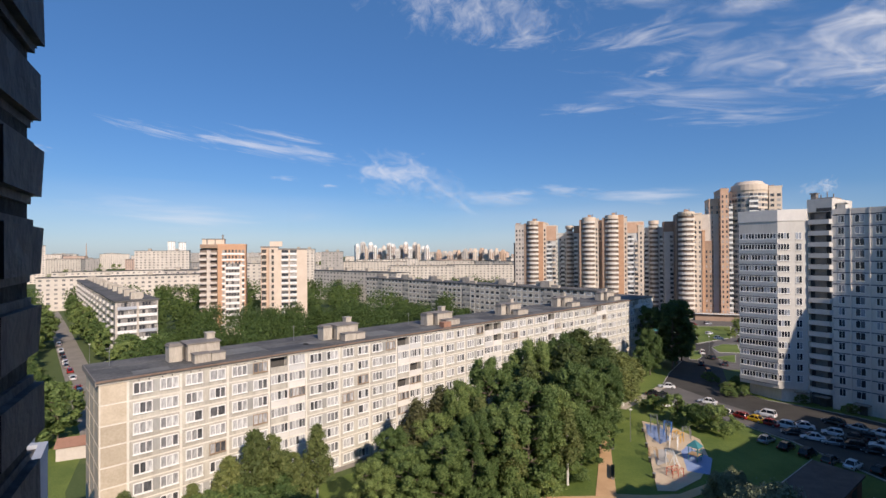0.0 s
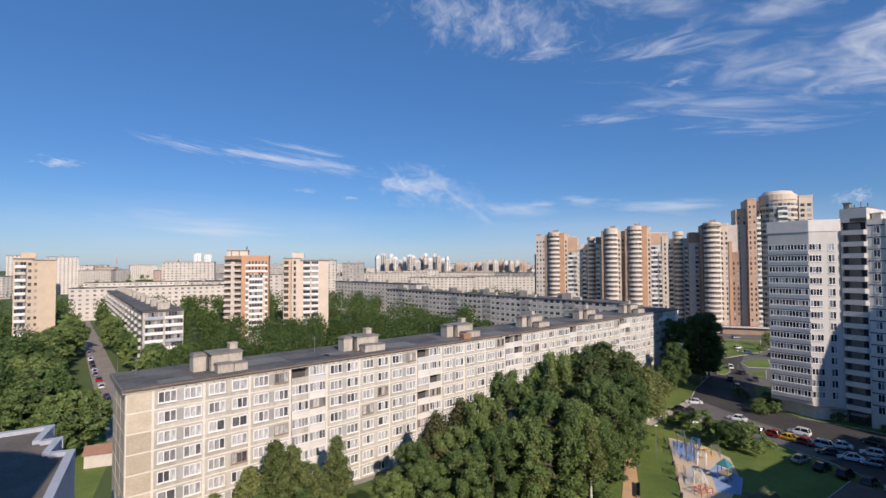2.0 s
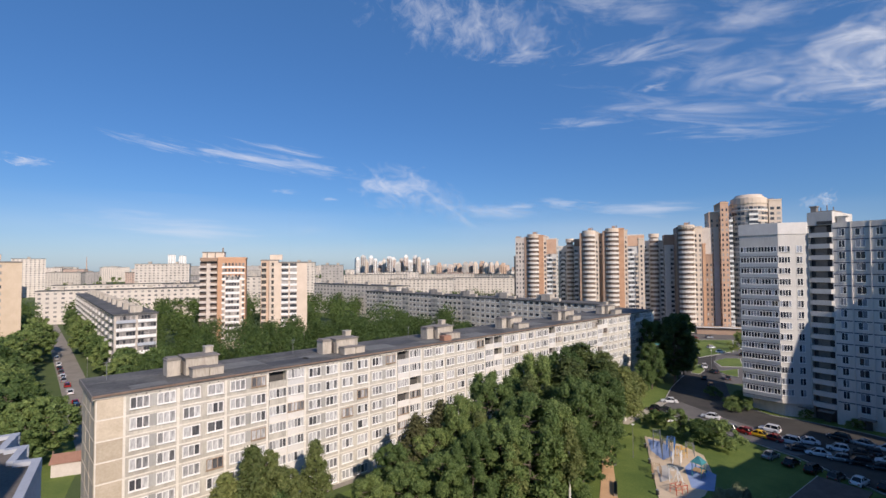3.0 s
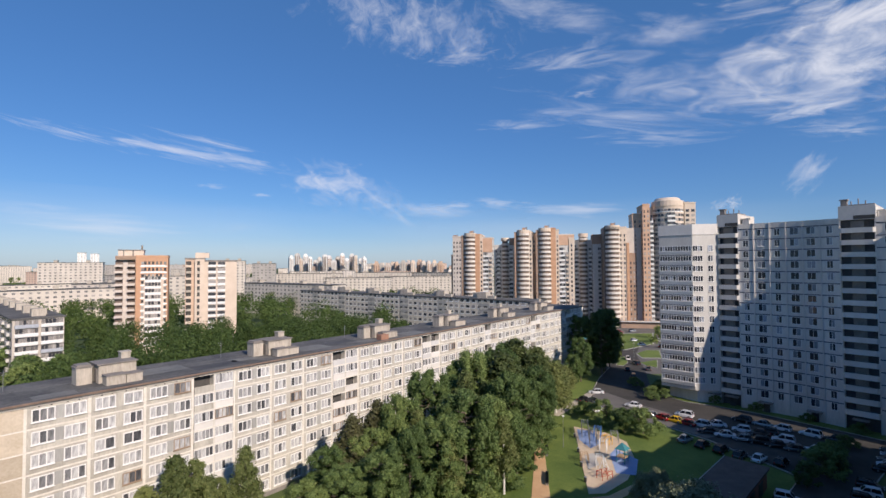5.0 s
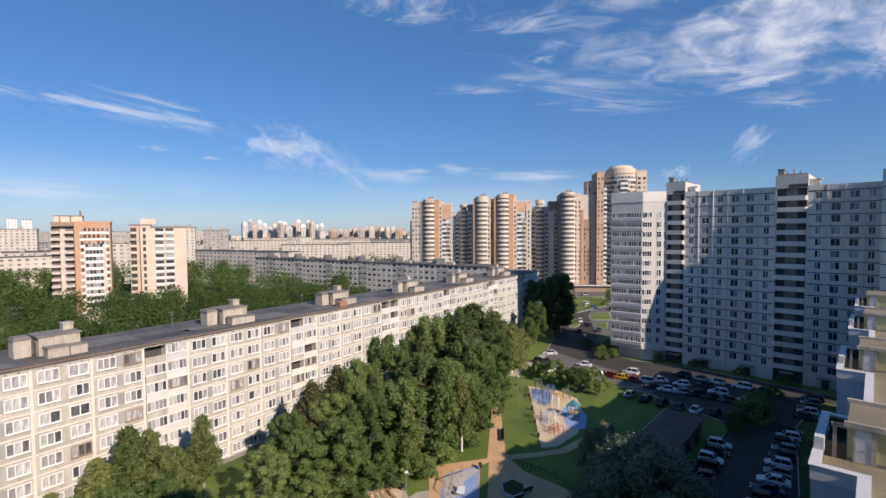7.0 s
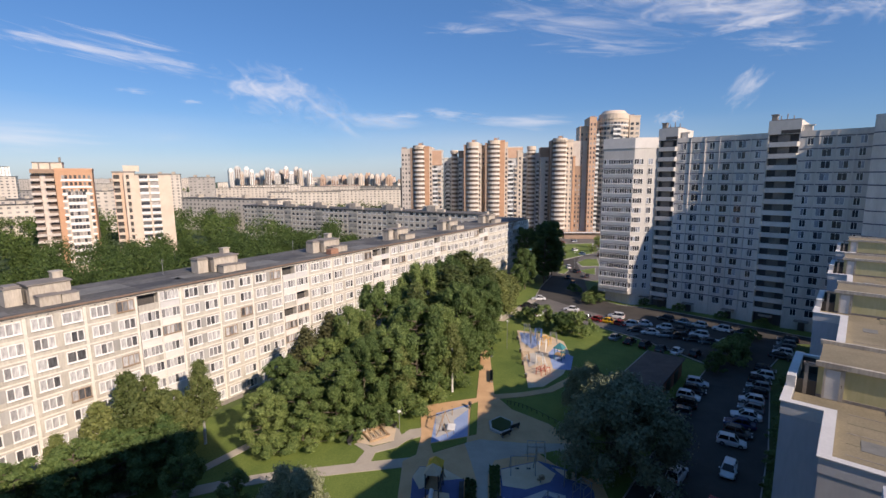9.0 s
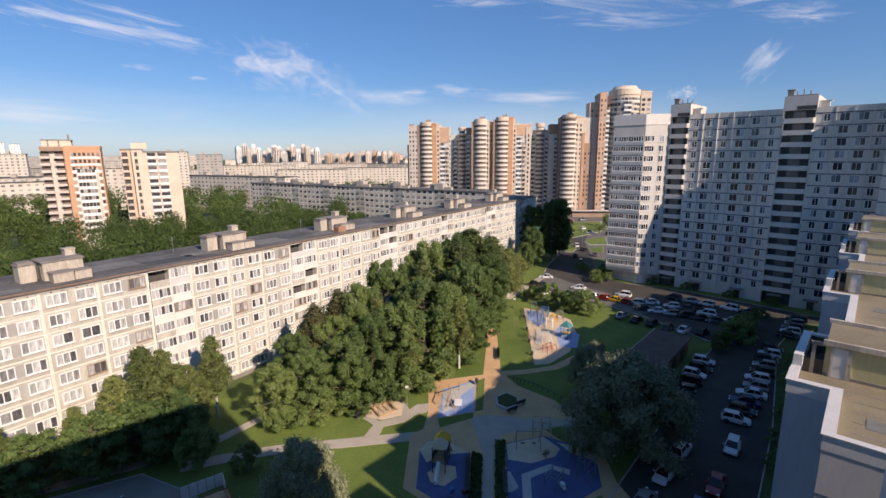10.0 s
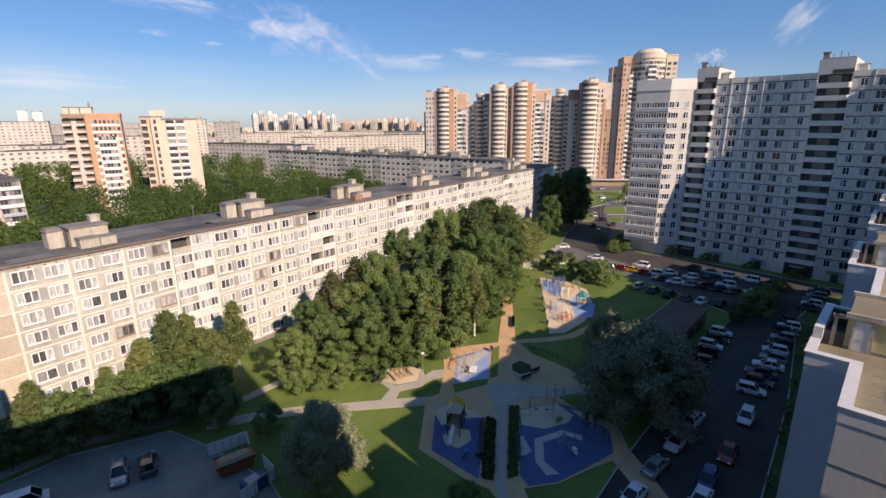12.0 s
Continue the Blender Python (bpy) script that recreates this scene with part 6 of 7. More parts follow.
# tall lindens between slab and lawn: front and back rows
for i, (x, y, h) in enumerate(((-11, 70.5, 9.5), (-6, 72, 10.8), (-1, 73.5, 11.8), (3.5, 75, 14.2), (8, 77.5, 15.6), (13, 80.5, 18.8), (18, 85, 16.0), (23, 90, 19.2), (28, 96, 16.6), (32.5, 102.5, 17))):
    plant(T_LIND[i % 3], x + 0.8, y - 2.6, h, rg.uniform(0, 360), 1.1 if h < 13 else rg.uniform(0.76, 0.95))
for i, (x, y, h) in enumerate(((-8, 78, 10.5), (-2, 80, 12.4), (3, 83, 16.5), (8, 87, 20.4), (13.5, 92, 18.2), (18, 98, 21), (23, 104, 19.4), (28, 110, 20.5))):
    plant(T_LIND[(i + 1) % 3], x, y, h, rg.uniform(0, 360), 1.05 if h < 13 else rg.uniform(0.66, 0.84))
for x, y, h in ((6, 80.5, 15), (15.5, 87.5, 19.5), (20.5, 93, 16), (20.6, 79.6, 13.5), (10.4, 73.6, 12.5)):
    plant(T_BIRCH[1], x, y, h, rg.uniform(0, 360), 1.0, "pointed yellow-green birch among the lindens")
for x, y, h in ((25.5, 99, 20.5), (32, 112, 21.5), (35.5, 107.5, 18.5), (38.5, 116, 18.5), (40.5, 111.5, 15.5), (45, 120, 14), (52, 131, 10)):
    plant(T_BIRCH[0], x, y, h, rg.uniform(0, 360), 1.7, "tall loose olive-green birch among the lindens")
# undergrowth along the edge of the lindens
for x, y, h in ((-9, 66.4, 3.2), (-3.5, 67.6, 3.4), (1.5, 68.8, 3.4), (6, 70.8, 3.8), (11, 73.2, 4.2), (16, 77, 4.4), (20.5, 81.5, 4.2), (25, 87, 4.4), (29.5, 93.5, 4.6), (34, 100.5, 4.4), (38.5, 108, 4.2)):
    plant(T_BUSH[rg.randrange(2)], x, y, h, rg.uniform(0, 360), 1.25, "leafy undergrowth below the linden trees")
# loose brownish trees before the facade
for x, y, h in ((-4.5, 80.5, 14.5), (-0.5, 84.5, 15.5)):
    plant(T_PLUM, x, y, h, rg.uniform(0, 360), 1.5)
# broad yellow-green trees and birches at the slab's foot
for x, y, h, q in ((-25.4, 68.6, 12.8, 0.82), (-22.2, 70.0, 9.6, 0.9), (-39.5, 58.5, 8.0, 0.95)):
    plant(T_ASPEN, x, y, h, rg.uniform(0, 360), q)
for x, y, h, q in ((-19.2, 72, 13.4, 1.0), (-26.5, 66.9, 14.6, 1.1), (-29.5, 65.4, 11.4, 1.3), (-23.5, 69.5, 10.5, 1.4), (-33.5, 63.5, 8.5, 1.3), (-40, 59.5, 9.6, 1.15)):
    plant(T_BIRCH[rg.randrange(2)], x, y, h, rg.uniform(0, 360), q)
for x, y, h in ((-37, 61, 6), (-31.5, 63, 7.5), (-27, 63.5, 8), (-23, 65.5, 8), (-28.5, 67, 8.4), (-44, 57, 6), (-48, 54, 7), (-41, 55.5, 7), (-35.5, 58.6, 8), (-30.5, 60.6, 8.2), (-25.5, 61.8, 8), (-21.5, 63.2, 7.4)):
    plant(T_ROUND, x, y, h, rg.uniform(0, 360), 1.25)
plant(T_ROUND, -18.6, 59.0, 6.2, 40, 1.05)
plant(T_ROUND, -12.5, 57.0, 4.2, 90, 1.2)
plant(T_ROUND, 72.6, 74.2, 4.6, 50, 1.2)
plant(T_WILL[0], -4.9, 46.5, 9.8, 10, 0.78, "rounded grey-green tree beside the parking")
plant(T_WILL[0], 36.0, 50.6, 12.8, 120, 1.06)
plant(T_WILL[1], 41.0, 58.0, 9.5, 20, 0.82)
plant(T_WILL[1], 38.2, 65.5, 8.6, 200, 0.55, "silvery willow bush catching the sun")
plant(T_WILL[1], 41.8, 67.8, 7.6, 90, 0.55, "silvery willow bush catching the sun")
for x, y, h in ((75.5, 157, 23), (80.0, 163, 23.5), (71, 164, 21), (84.5, 169, 20), (77.5, 160.5, 21)):
    plant(T_POP, x, y, h, rg.uniform(0, 360), 1.05)
plant(T_LIND[0], 65, 150, 14.6, 30, 0.8)
plant(T_LIND[2], 59, 142, 11, 30, 0.8)
for x, y, h in ((54.0, 110.0, 5.6), (55.5, 104.6, 5.4), (59.2, 102.8, 5.6), (51.5, 117, 3.6), (78, 130, 3.2), (82, 134, 3.0), (80.5, 127.5, 2.8), (76, 127, 2.6), (85, 137.5, 2.8), (85.5, 82, 4.0), (88, 84.5, 3.6), (79.5, 77.2, 5.2), (82, 79.2, 3.4), (96, 88.5, 2.8), (88, 128, 3.4), (83, 134, 3.0), (79, 141, 3.2),
                (52, 42, 2.6), (57, 46.5, 2.4), (62, 50.5, 2.8), (67, 54.5, 2.4), (73, 59.5, 2.7), (80, 65, 2.6), (44, 35.5, 2.6), (91, 121, 2.4), (97, 113.5, 2.4), (102.5, 104, 2.2), (107.5, 95.5, 2.4), (30, 51, 1.8), (9.6, 40.8, 2.2)):
    plant(T_BUSH[rg.randrange(2)], x, y, h, rg.uniform(0, 360), 1.1)
for x, y, h in ((-56, 96, 11), (-80, 92, 10), (-86, 98, 12), (-92, 92, 13), (-98, 104, 14), (-106, 98, 14), (-104, 112, 15), (-112, 108, 16), (-120, 120, 17), (-128, 112, 17), (-96, 146, 13), (-90, 154, 14), (-132, 136, 19), (-75, 128, 12), (-140, 128, 18), (-101, 90, 13), (-100, 150, 13), (-95, 142, 13), (-88, 134, 12), (-82, 126, 11), (-105, 158, 13), (-92, 152, 14), (-84, 142, 13), (-134, 147, 15), (-140, 154, 16), (-150, 166, 16), (-158, 180, 16), (-151, 205, 15), (-161, 214, 16), (-166, 194, 17), (-176, 207, 18), (-117, 170, 14), (-126, 180, 14), (-94, 106, 13.5), (-101, 114, 14), (-109, 121.5, 14), (-118, 130, 15), (-129, 141, 15.5), (-85, 99, 12.5), (-92, 101, 14), (-79.8, 98.4, 13), (-112, 118, 16), (-132, 186, 13), (-124, 175, 12), (-147, 203, 13), (-162, 221, 14), (-140, 194, 13), (-166, 221, 13), (-180, 238, 13.5), (-196, 256, 14), (-212, 274, 14), (-228, 293, 14)):
    plant(T_STREET[rg.randrange(2)], x, y, h, rg.uniform(0, 360), 1.1)
for t in T_LIND + T_STREET + T_BIRCH + T_WILL + T_BUSH + [T_POP, T_ROUND, T_PLUM, T_ASPEN]:
    for o in (*t.children_recursive, t):
        bpy.data.objects.remove(o)


# woods behind the slab, beyond the street and in the distance: uncounted trees, one object each
def woods(name, label, spots, size, leaves, seed, mat=None):
    rng = np.random.default_rng(seed)
    Vs, N = [], 0
    for x, y, h, w in spots:
        lb_ = []
        for i in range(7):
            a = rng.uniform(0, 6.28)
            k = rng.uniform(0.1, 0.42) * w
            r = w * rng.uniform(0.20, 0.34)
            lb_.append(((x + k * math.cos(a), y + k * math.sin(a), h * rng.uniform(0.45, 0.80)), (r, r, r * 0.9)))
        lb_.append(((x, y, h - w * 0.28), (w * 0.3, w * 0.3, w * 0.28)))
        lb_.append(((x, y, h * 0.42), (w * 0.42, w * 0.42, h * 0.36)))
        V, n = leaf_cloud(rng, lb_, leaves, size)
        Vs.append(V)
        N += n
    return whole(name, quads_mesh(name, np.concatenate(Vs), N, mat or WOODS), (), label, "woods", kind="stuff")


def blocked(x, y):
    """True where a building or street stands."""
    q = m_slab.inverted() @ Vector((x, y, 0))
    if -3 < q.x < 172 and -4 < q.y < 17:
        return True
    for o, wx0, wx1, wy0, wy1 in ((s2, -3, 170, -4, 16), (wb, -4, 178, -17, 4), (orange, -3, 27, -3, 22), (bt, -3, 26, -3, 20), (b3, -3, 17, -4, 18), (tan, -5, 150, -12, 26)):
        q = o.matrix_world.inverted() @ Vector((x, y, 0))
        if wx0 < q.x < wx1 and wy0 < q.y < wy1:
            return True
    for a, b in (((-330, 395), (-187, 233)), ((-187, 233), (-72, 101))):
        d = Vector((b[0] - a[0], b[1] - a[1]))
        r = Vector((x - a[0], y - a[1]))
        f = max(0, min(1, r.dot(d) / d.dot(d)))
        if (r - d * f).length < 9:
            return True
    return False


bpy.context.view_layer.update()
rg = random.Random(17)


def scatter(n, a0, a1, d0, d1, h0, h1):
    out = []
    tries = 0
    while len(out) < n and tries < n * 30:
        tries += 1
        a, d = rg.uniform(a0, a1), math.sqrt(rg.uniform(d0 * d0, d1 * d1))
        x, y = at_az(a, d)
        if blocked(x, y):
            continue
        h = rg.uniform(h0, h1)
        out.append((x, y, h, h * rg.uniform(0.5, 0.75)))
    return out


woods("woods_behind_slab", "dense green woods between the apartment blocks", scatter(180, -3, 36, 118, 240, 11, 18.5), 0.36, 1150, 1)
woods("woods_street", "dense green trees beyond the street", scatter(120, 42.4, 60, 125, 280, 12, 19), 0.38, 1000, 2)
woods("woods_middle", "green tree belt in the middle distance", scatter(190, -12, 46, 240, 430, 14, 20), 0.62, 380, 3)
woods("woods_square", "small green trees by the square", [(x, y, h, h * 0.7) for x, y, h in ((124, 205, 6), (132, 214, 7), (140, 226, 8), (100, 240, 8), (88, 214, 9), (118, 246, 6))], 0.5, 200, 5)
woods("woods_distant", "distant dark green tree lines between blocks", scatter(300, -14, 58, 440, 1500, 12, 18), 1.3, 90, 4)

# ---- cars ----
CARP = {n: paint("car_paint_" + n, c, 0.25, 0.6, m) for n, c, m in (("white", (0.72, 0.73, 0.74), 0), ("silver", (0.40, 0.41, 0.42), 0.5), ("black", (0.018, 0.018, 0.02), 0), ("grey", (0.11, 0.115, 0.12), 0.4), ("red", (0.30, 0.02, 0.018), 0), ("yellow", (0.75, 0.45, 0.02), 0), ("blue", (0.016, 0.036, 0.12), 0.2), ("brown", (0.10, 0.05, 0.03), 0.2))}


def loft(sections, mat_i=0):
    """Skin over cross-sections (x, half width, z low, z high, inset at the top)."""
    s = Shape()
    rings = []
    for x, w, z0, z1, t in sections:
        rings.append([(x, -w, z0), (x, -w, z0 + (z1 - z0) * 0.6), (x, -w + t, z1), (x, w - t, z1), (x, w, z0 + (z1 - z0) * 0.6), (x, w, z0)])
    for r in rings:
        s.v += r
    n = 6
    for i in range(len(rings) - 1):
        for j in range(n):
            s.f.append((i * n + j, (i + 1) * n + j, (i + 1) * n + (j + 1) % n, i * n + (j + 1) % n))
    s.f.append(tuple(range(n)))
    k = (len(rings) - 1) * n
    s.f.append(tuple(reversed(range(k, k + n))))
    s.m = [0] * len(s.f)
    return s


def car_template(colour, kind):
    L, H = {"sedan": (4.4, 1.45), "suv": (4.3, 1.68), "hatch": (3.8, 1.5), "van": (5.0, 2.0)}[kind]
    k = L / 4.5
    words = {"sedan": "saloon car", "suv": "tall estate car", "hatch": "small hatchback car", "van": "delivery van"}[kind]
    t = thing("car", label=f"{colour} {words} parked on asphalt", category="car", group="parked cars")
    hz = H * 0.56
    part("body", loft([(-L / 2, 0.74, 0.35, hz - 0.12, 0.14), (-L / 2 + 0.15, 0.85, 0.25, hz, 0.1), (-0.6 * k, 0.90, 0.22, hz + 0.04, 0.08), (0.7 * k, 0.90, 0.22, hz, 0.1), (L / 2 - 0.35, 0.84, 0.25, hz - 0.16, 0.14), (L / 2, 0.70, 0.33, hz - 0.32, 0.16)]), CARP[colour], t)
    if kind == "sedan":
        prof = [(-1.55 * k, 0.74, hz), (-0.95 * k, 0.62, H), (0.25 * k, 0.62, H), (1.05 * k, 0.74, hz)]
    elif kind == "van":
        prof = [(-2.35 * k, 0.80, hz), (-2.25 * k, 0.74, H), (1.0 * k, 0.72, H), (1.75 * k, 0.78, hz)]
    else:
        prof = [(-2.1 * k, 0.76, hz), (-1.75 * k, 0.64, H), (0.35 * k, 0.64, H), (1.1 * k, 0.76, hz)]
    part("glasshouse", loft([(x, w, hz - 0.03, max(z, hz + 0.01), 0.10) for x, w, z in prof]), CARGLASS, t, "dark tinted windows")
    part("roof", loft([(prof[1][0] - 0.06, prof[1][1] - 0.05, H - 0.02, H + 0.02, 0.05), ((prof[1][0] + prof[2][0]) / 2, prof[1][1] - 0.02, H - 0.01, H + 0.05, 0.06), (prof[2][0] + 0.05, prof[2][1] - 0.05, H - 0.02, H + 0.02, 0.05)]), CARP[colour], t)
    pil = Shape()
    for sy in (-1, 1):
        for (xa, wa, za), (xb, wb_, zb) in ((prof[0], prof[1]), (prof[3], prof[2])):
            pil.tube((xa, sy * (wa + 0.0), za), (xb, sy * (wb_ - 0.06), zb), 0.05, n=5)
        pil.tube((-0.35 * k, sy * 0.75, hz), (-0.4 * k, sy * 0.6, H), 0.05, n=5)
    part("pillars", pil, CARP[colour], t)
    for sx in (-1, 1):
        for sy in (-1, 1):
            x = sx * L * 0.30
            w = part("wheel", Shape().tube((x, sy * 0.92, 0.32), (x, sy * 0.70, 0.32), 0.32, n=14), TYRE, t)
            part("rim", Shape().tube((x, sy * 0.935, 0.32), (x, sy * 0.9, 0.32), 0.20, n=10), METAL, w)
    for sy in (-1, 1):
        part("headlight", Shape().box(L / 2 - 0.22, sy * 0.55 - 0.15, hz - 0.38, L / 2 - 0.03, sy * 0.55 + 0.15, hz - 0.22), LAMPW, t)
        part("taillight", Shape().box(-L / 2 - 0.02, sy * 0.62 - 0.12, hz - 0.30, -L / 2 + 0.12, sy * 0.62 + 0.12, hz - 0.08), LAMPR, t)
        part("mirror", bevel_box(0.14, 0.2, 0.14, 0.03), CARP[colour], t, at=pose(0.85 * k, sy * 0.98, hz))
    return t


CARS = {}


def car(x, y, heading, colour, kind="sedan", label=""):
    if (colour, kind) not in CARS:
        CARS[colour, kind] = car_template(colour, kind)
        CARS[colour, kind].matrix_world = pose(x, y, 0.07, 0, 0, heading)
        c = CARS[colour, kind]
    else:
        c = copy_thing(CARS[colour, kind], pose(x, y, 0.07, 0, 0, heading))
    if label:
        c["label"] = label
    return c


def car_row(a, b, n, heading, colours, seed, kinds=("sedan", "suv", "hatch"), jitter=4):
    r = random.Random(seed)
    for i in range(n):
        f = i / max(1, n - 1)
        car(a[0] + (b[0] - a[0]) * f + r.uniform(-0.2, 0.2), a[1] + (b[1] - a[1]) * f + r.uniform(-0.2, 0.2), heading + r.uniform(-jitter, jitter) + (180 if r.random() < 0.3 else 0), colours[i % len(colours)], r.choice(kinds))


ROAD = 38.0
car_row((55.7, 52.6), (83.0, 72.3), 11, ROAD + 95, ("white", "grey", "blue", "white", "silver", "white", "black", "silver", "black", "white", "black", "grey"), 1, ("sedan", "hatch", "hatch"))
car_row((92, 77), (103, 85), 5, ROAD + 95, ("black", "white", "grey", "silver", "black", "white"), 2)
car_row((51.5, 60.0), (65.8, 70.6), 6, ROAD + 97, ("black", "grey", "black", "white", "black", "white"), 3, ("suv", "suv", "hatch"))
car_row((27.3, 37.7), (42.6, 47.9), 4, ROAD - 4, ("white", "silver", "white", "white"), 4, jitter=2)
car(49.7, 47.2, ROAD + 180, "white", "hatch", "white hatchback standing in the yard road")
car(42.0, 41.5, ROAD + 180, "red", "sedan", "dark red saloon car in the yard road")
car(36.5, 38.1, ROAD + 182, "blue", "hatch", "dark blue car in the yard road")
car(33.7, 35.6, ROAD + 180, "white", "sedan", "white saloon car in the yard road")
# car park before the grey block
LOT = (("black", "sedan", 56.8, 128.8, 20), ("black", "suv", 58.2, 126.0, 22), ("white", "hatch", 56.4, 119.8, 24), ("silver", "sedan", 57.6, 122.8, 20), ("white", "sedan", 63.6, 135.7, 160), ("white", "sedan", 67.4, 121.7, 140),
       ("silver", "hatch", 67.0, 113.6, 118), ("red", "hatch", 69.0, 111.2, 118), ("yellow", "sedan", 71.0, 109.0, 120), ("red", "sedan", 72.6, 106.6, 122), ("white", "suv", 75.8, 112.2, 130), ("white", "suv", 75.0, 105.0, 128), ("white", "sedan", 78.8, 104.6, 150),
       ("white", "sedan", 76.0, 98.2, 150), ("black", "sedan", 73.8, 100.8, 150), ("white", "hatch", 82.0, 100.6, 140), ("silver", "hatch", 78.0, 95.6, 148), ("black", "suv", 80.2, 93.6, 148), ("black", "sedan", 82.4, 91.2, 146), ("white", "suv", 86.1, 93.4, 130),
       ("grey", "sedan", 84.4, 88.7, 146), ("brown", "sedan", 84.2, 98.0, 140), ("black", "hatch", 87.0, 98.6, 140), ("black", "suv", 87.2, 106.6, 120), ("silver", "sedan", 89.6, 103.2, 120), ("white", "hatch", 91.8, 100.0, 120), ("white", "suv", 94.8, 95.6, 118), ("black", "sedan", 97.2, 92.0, 118),
       ("silver", "sedan", 65.6, 97.0, 30), ("black", "sedan", 67.2, 93.6, 30), ("black", "suv", 69.0, 90.4, 30), ("grey", "hatch", 70.8, 87.4, 30), ("white", "sedan", 73.3, 85.4, 30), ("black", "hatch", 76.1, 83.2, 30), ("white", "suv", 87.3, 87.0, 120))
for colour, kind, x, y, turn in LOT:
    car(x, y, turn, colour, kind)
for colour, kind, x, y, turn in (("white", "sedan", 121.5, 210.5, 20), ("black", "hatch", 96.4, 171.6, 100), ("white", "suv", 98.0, 180.5, 70), ("black", "sedan", 88.0, 162.4, 60), ("black", "suv", 84.4, 151.9, 62), ("grey", "sedan", 96.0, 162.2, 60), ("white", "hatch", 124, 222, 20), ("red", "sedan", 131, 250, 10), ("silver", "suv", 140, 252, 10), ("black", "sedan", 127, 204, 50), ("white", "sedan", 136, 219, 55), ("black", "hatch", 145, 233, 55)):
    car(x, y, turn, colour, kind)
car_row((-28.1, 51.8), (-25.7, 52.9), 2, 110, ("silver", "grey"), 12, ("suv", "hatch"), 2)
car(-36.2, 48.6, 28, "white", "van", "white delivery van in the shaded parking")
car_row((-46, 54.5), (-47.5, 51.5), 2, 30, ("silver", "white"), 13)
for colour, kind, x, y in (("black", "suv", -101.3, 132.4), ("red", "sedan", -104.6, 136.2), ("white", "hatch", -115.0, 147.6), ("red", "hatch", -122.6, 156.2), ("silver", "sedan", -129.6, 163.4), ("white", "suv", -133.4, 167.8),
                           ("grey", "sedan", -140.2, 175.6), ("black", "hatch", -146.2, 182.4), ("white", "sedan", -152.4, 189.4), ("silver", "suv", -163.0, 201.6)):
    car(x, y, 131, colour, kind, f"{colour} car parked along the narrow street")

# ---- skip and refuse yard ----
sk = thing("skip_container", -15.4, 50.8, 0.07, 25, label="orange steel waste skip heaped with refuse", category="skip")
body = Shape().prism([(-1.7, -0.9), (1.7, -0.9), (1.7, 0.9), (-1.7, 0.9)], 0.15, 1.5, top=[(-2.1, -1.05), (2.1, -1.05), (2.1, 1.05), (-2.1, 1.05)])
part("body", body, paint("orange_steel", (0.42, 0.10, 0.03), 0.5), sk)
part("load", bevel_box(3.6, 1.7, 0.5, 0.3), WOOD, sk, at=pose(0, 0, 1.35))
part("rim", Shape().box(-2.15, -1.1, 1.45, 2.15, -1.0, 1.58).box(-2.15, 1.0, 1.45, 2.15, 1.1, 1.58), BLACKM, sk)
sk2 = thing("refuse_container", -12.6, 47.0, 0.07, 40, label="dark blue steel waste container", category="skip")
part("body", bevel_box(2.6, 1.5, 1.5, 0.08), paint("dark_blue_steel", (0.02, 0.05, 0.14), 0.5), sk2)
part("lid", Shape().box(-0.9, -0.6, 1.5, 0.5, 0.5, 1.56), METAL, sk2)
fn = thing("yard_fence", label="pale corrugated metal fence round the refuse yard", category="fence")
for i, (a, b) in enumerate((((-19.2, 53.6), (-15.0, 55.4)), ((-15.0, 55.4), (-14.2, 53.2)), ((-12.2, 50.4), (-10.6, 48.2)), ((-10.6, 48.2), (-13.6, 44.8)))):
    d = Vector((b[0] - a[0], b[1] - a[1]))
    n = max(2, int(d.length / 0.8))
    for k in range(n):
        p0, p1 = Vector(a) + d * (k / n), Vector(a) + d * ((k + 0.97) / n)
        part("panel", Shape().prism(strip([tuple(p0), tuple(p1)], 0.06), 0.07, 1.75), FRAME, fn)
        part("post", Shape().tube((*p0, 0), (*p0, 1.85), 0.05, n=6), METAL, fn)

# ---- brick utility hut by the road, shed by the street ----
hut = thing("brick_utility_hut", 57.2, 72.6, 0, 36.5, label="low red brick utility building with dark flat roof", category="utility building")
part("wall", Shape().box(-9.8, -3.1, 0, 8.4, 3.1, 3.3), BRICKR, hut)
part("roof", Shape().box(-10.2, -3.5, 3.3, 8.8, 3.5, 3.62), surface("dark_red_felt", (0.085, 0.055, 0.046), (0.15, 0.10, 0.08), 0.85, 5, 0.4, 0.2), hut, "dark reddish felt roof")
part("roof_edge", Shape().box(-10.25, 3.42, 3.25, 8.85, 3.55, 3.68).box(-10.25, -3.55, 3.25, -10.12, 3.42, 3.68), CONC, hut)
part("door", Shape().box(-2.2, -3.16, 0, 0.2, -3.08, 2.4), BLACKM, hut)
part("door", Shape().box(3.0, -3.16, 0, 5.4, -3.08, 2.4), BLACKM, hut)
shed = thing("brick_shed", -70.5, 92.5, 0, 25, label="small pink brick shed with rusty pitched roof on grass", category="shed")
part("wall", Shape().box(-3.4, -2, 0, 3.4, 2, 2.6), PINKB, shed)
part("roof", Shape().add([(-3.7, -2.3, 2.5), (3.7, -2.3, 2.5), (3.7, 0, 3.8), (-3.7, 0, 3.8), (3.7, 2.3, 2.5), (-3.7, 2.3, 2.5)], [(0, 1, 2, 3), (3, 2, 4, 5), (0, 3, 5), (1, 4, 2), (0, 5, 4, 1)]), ROOF_RUST, shed)

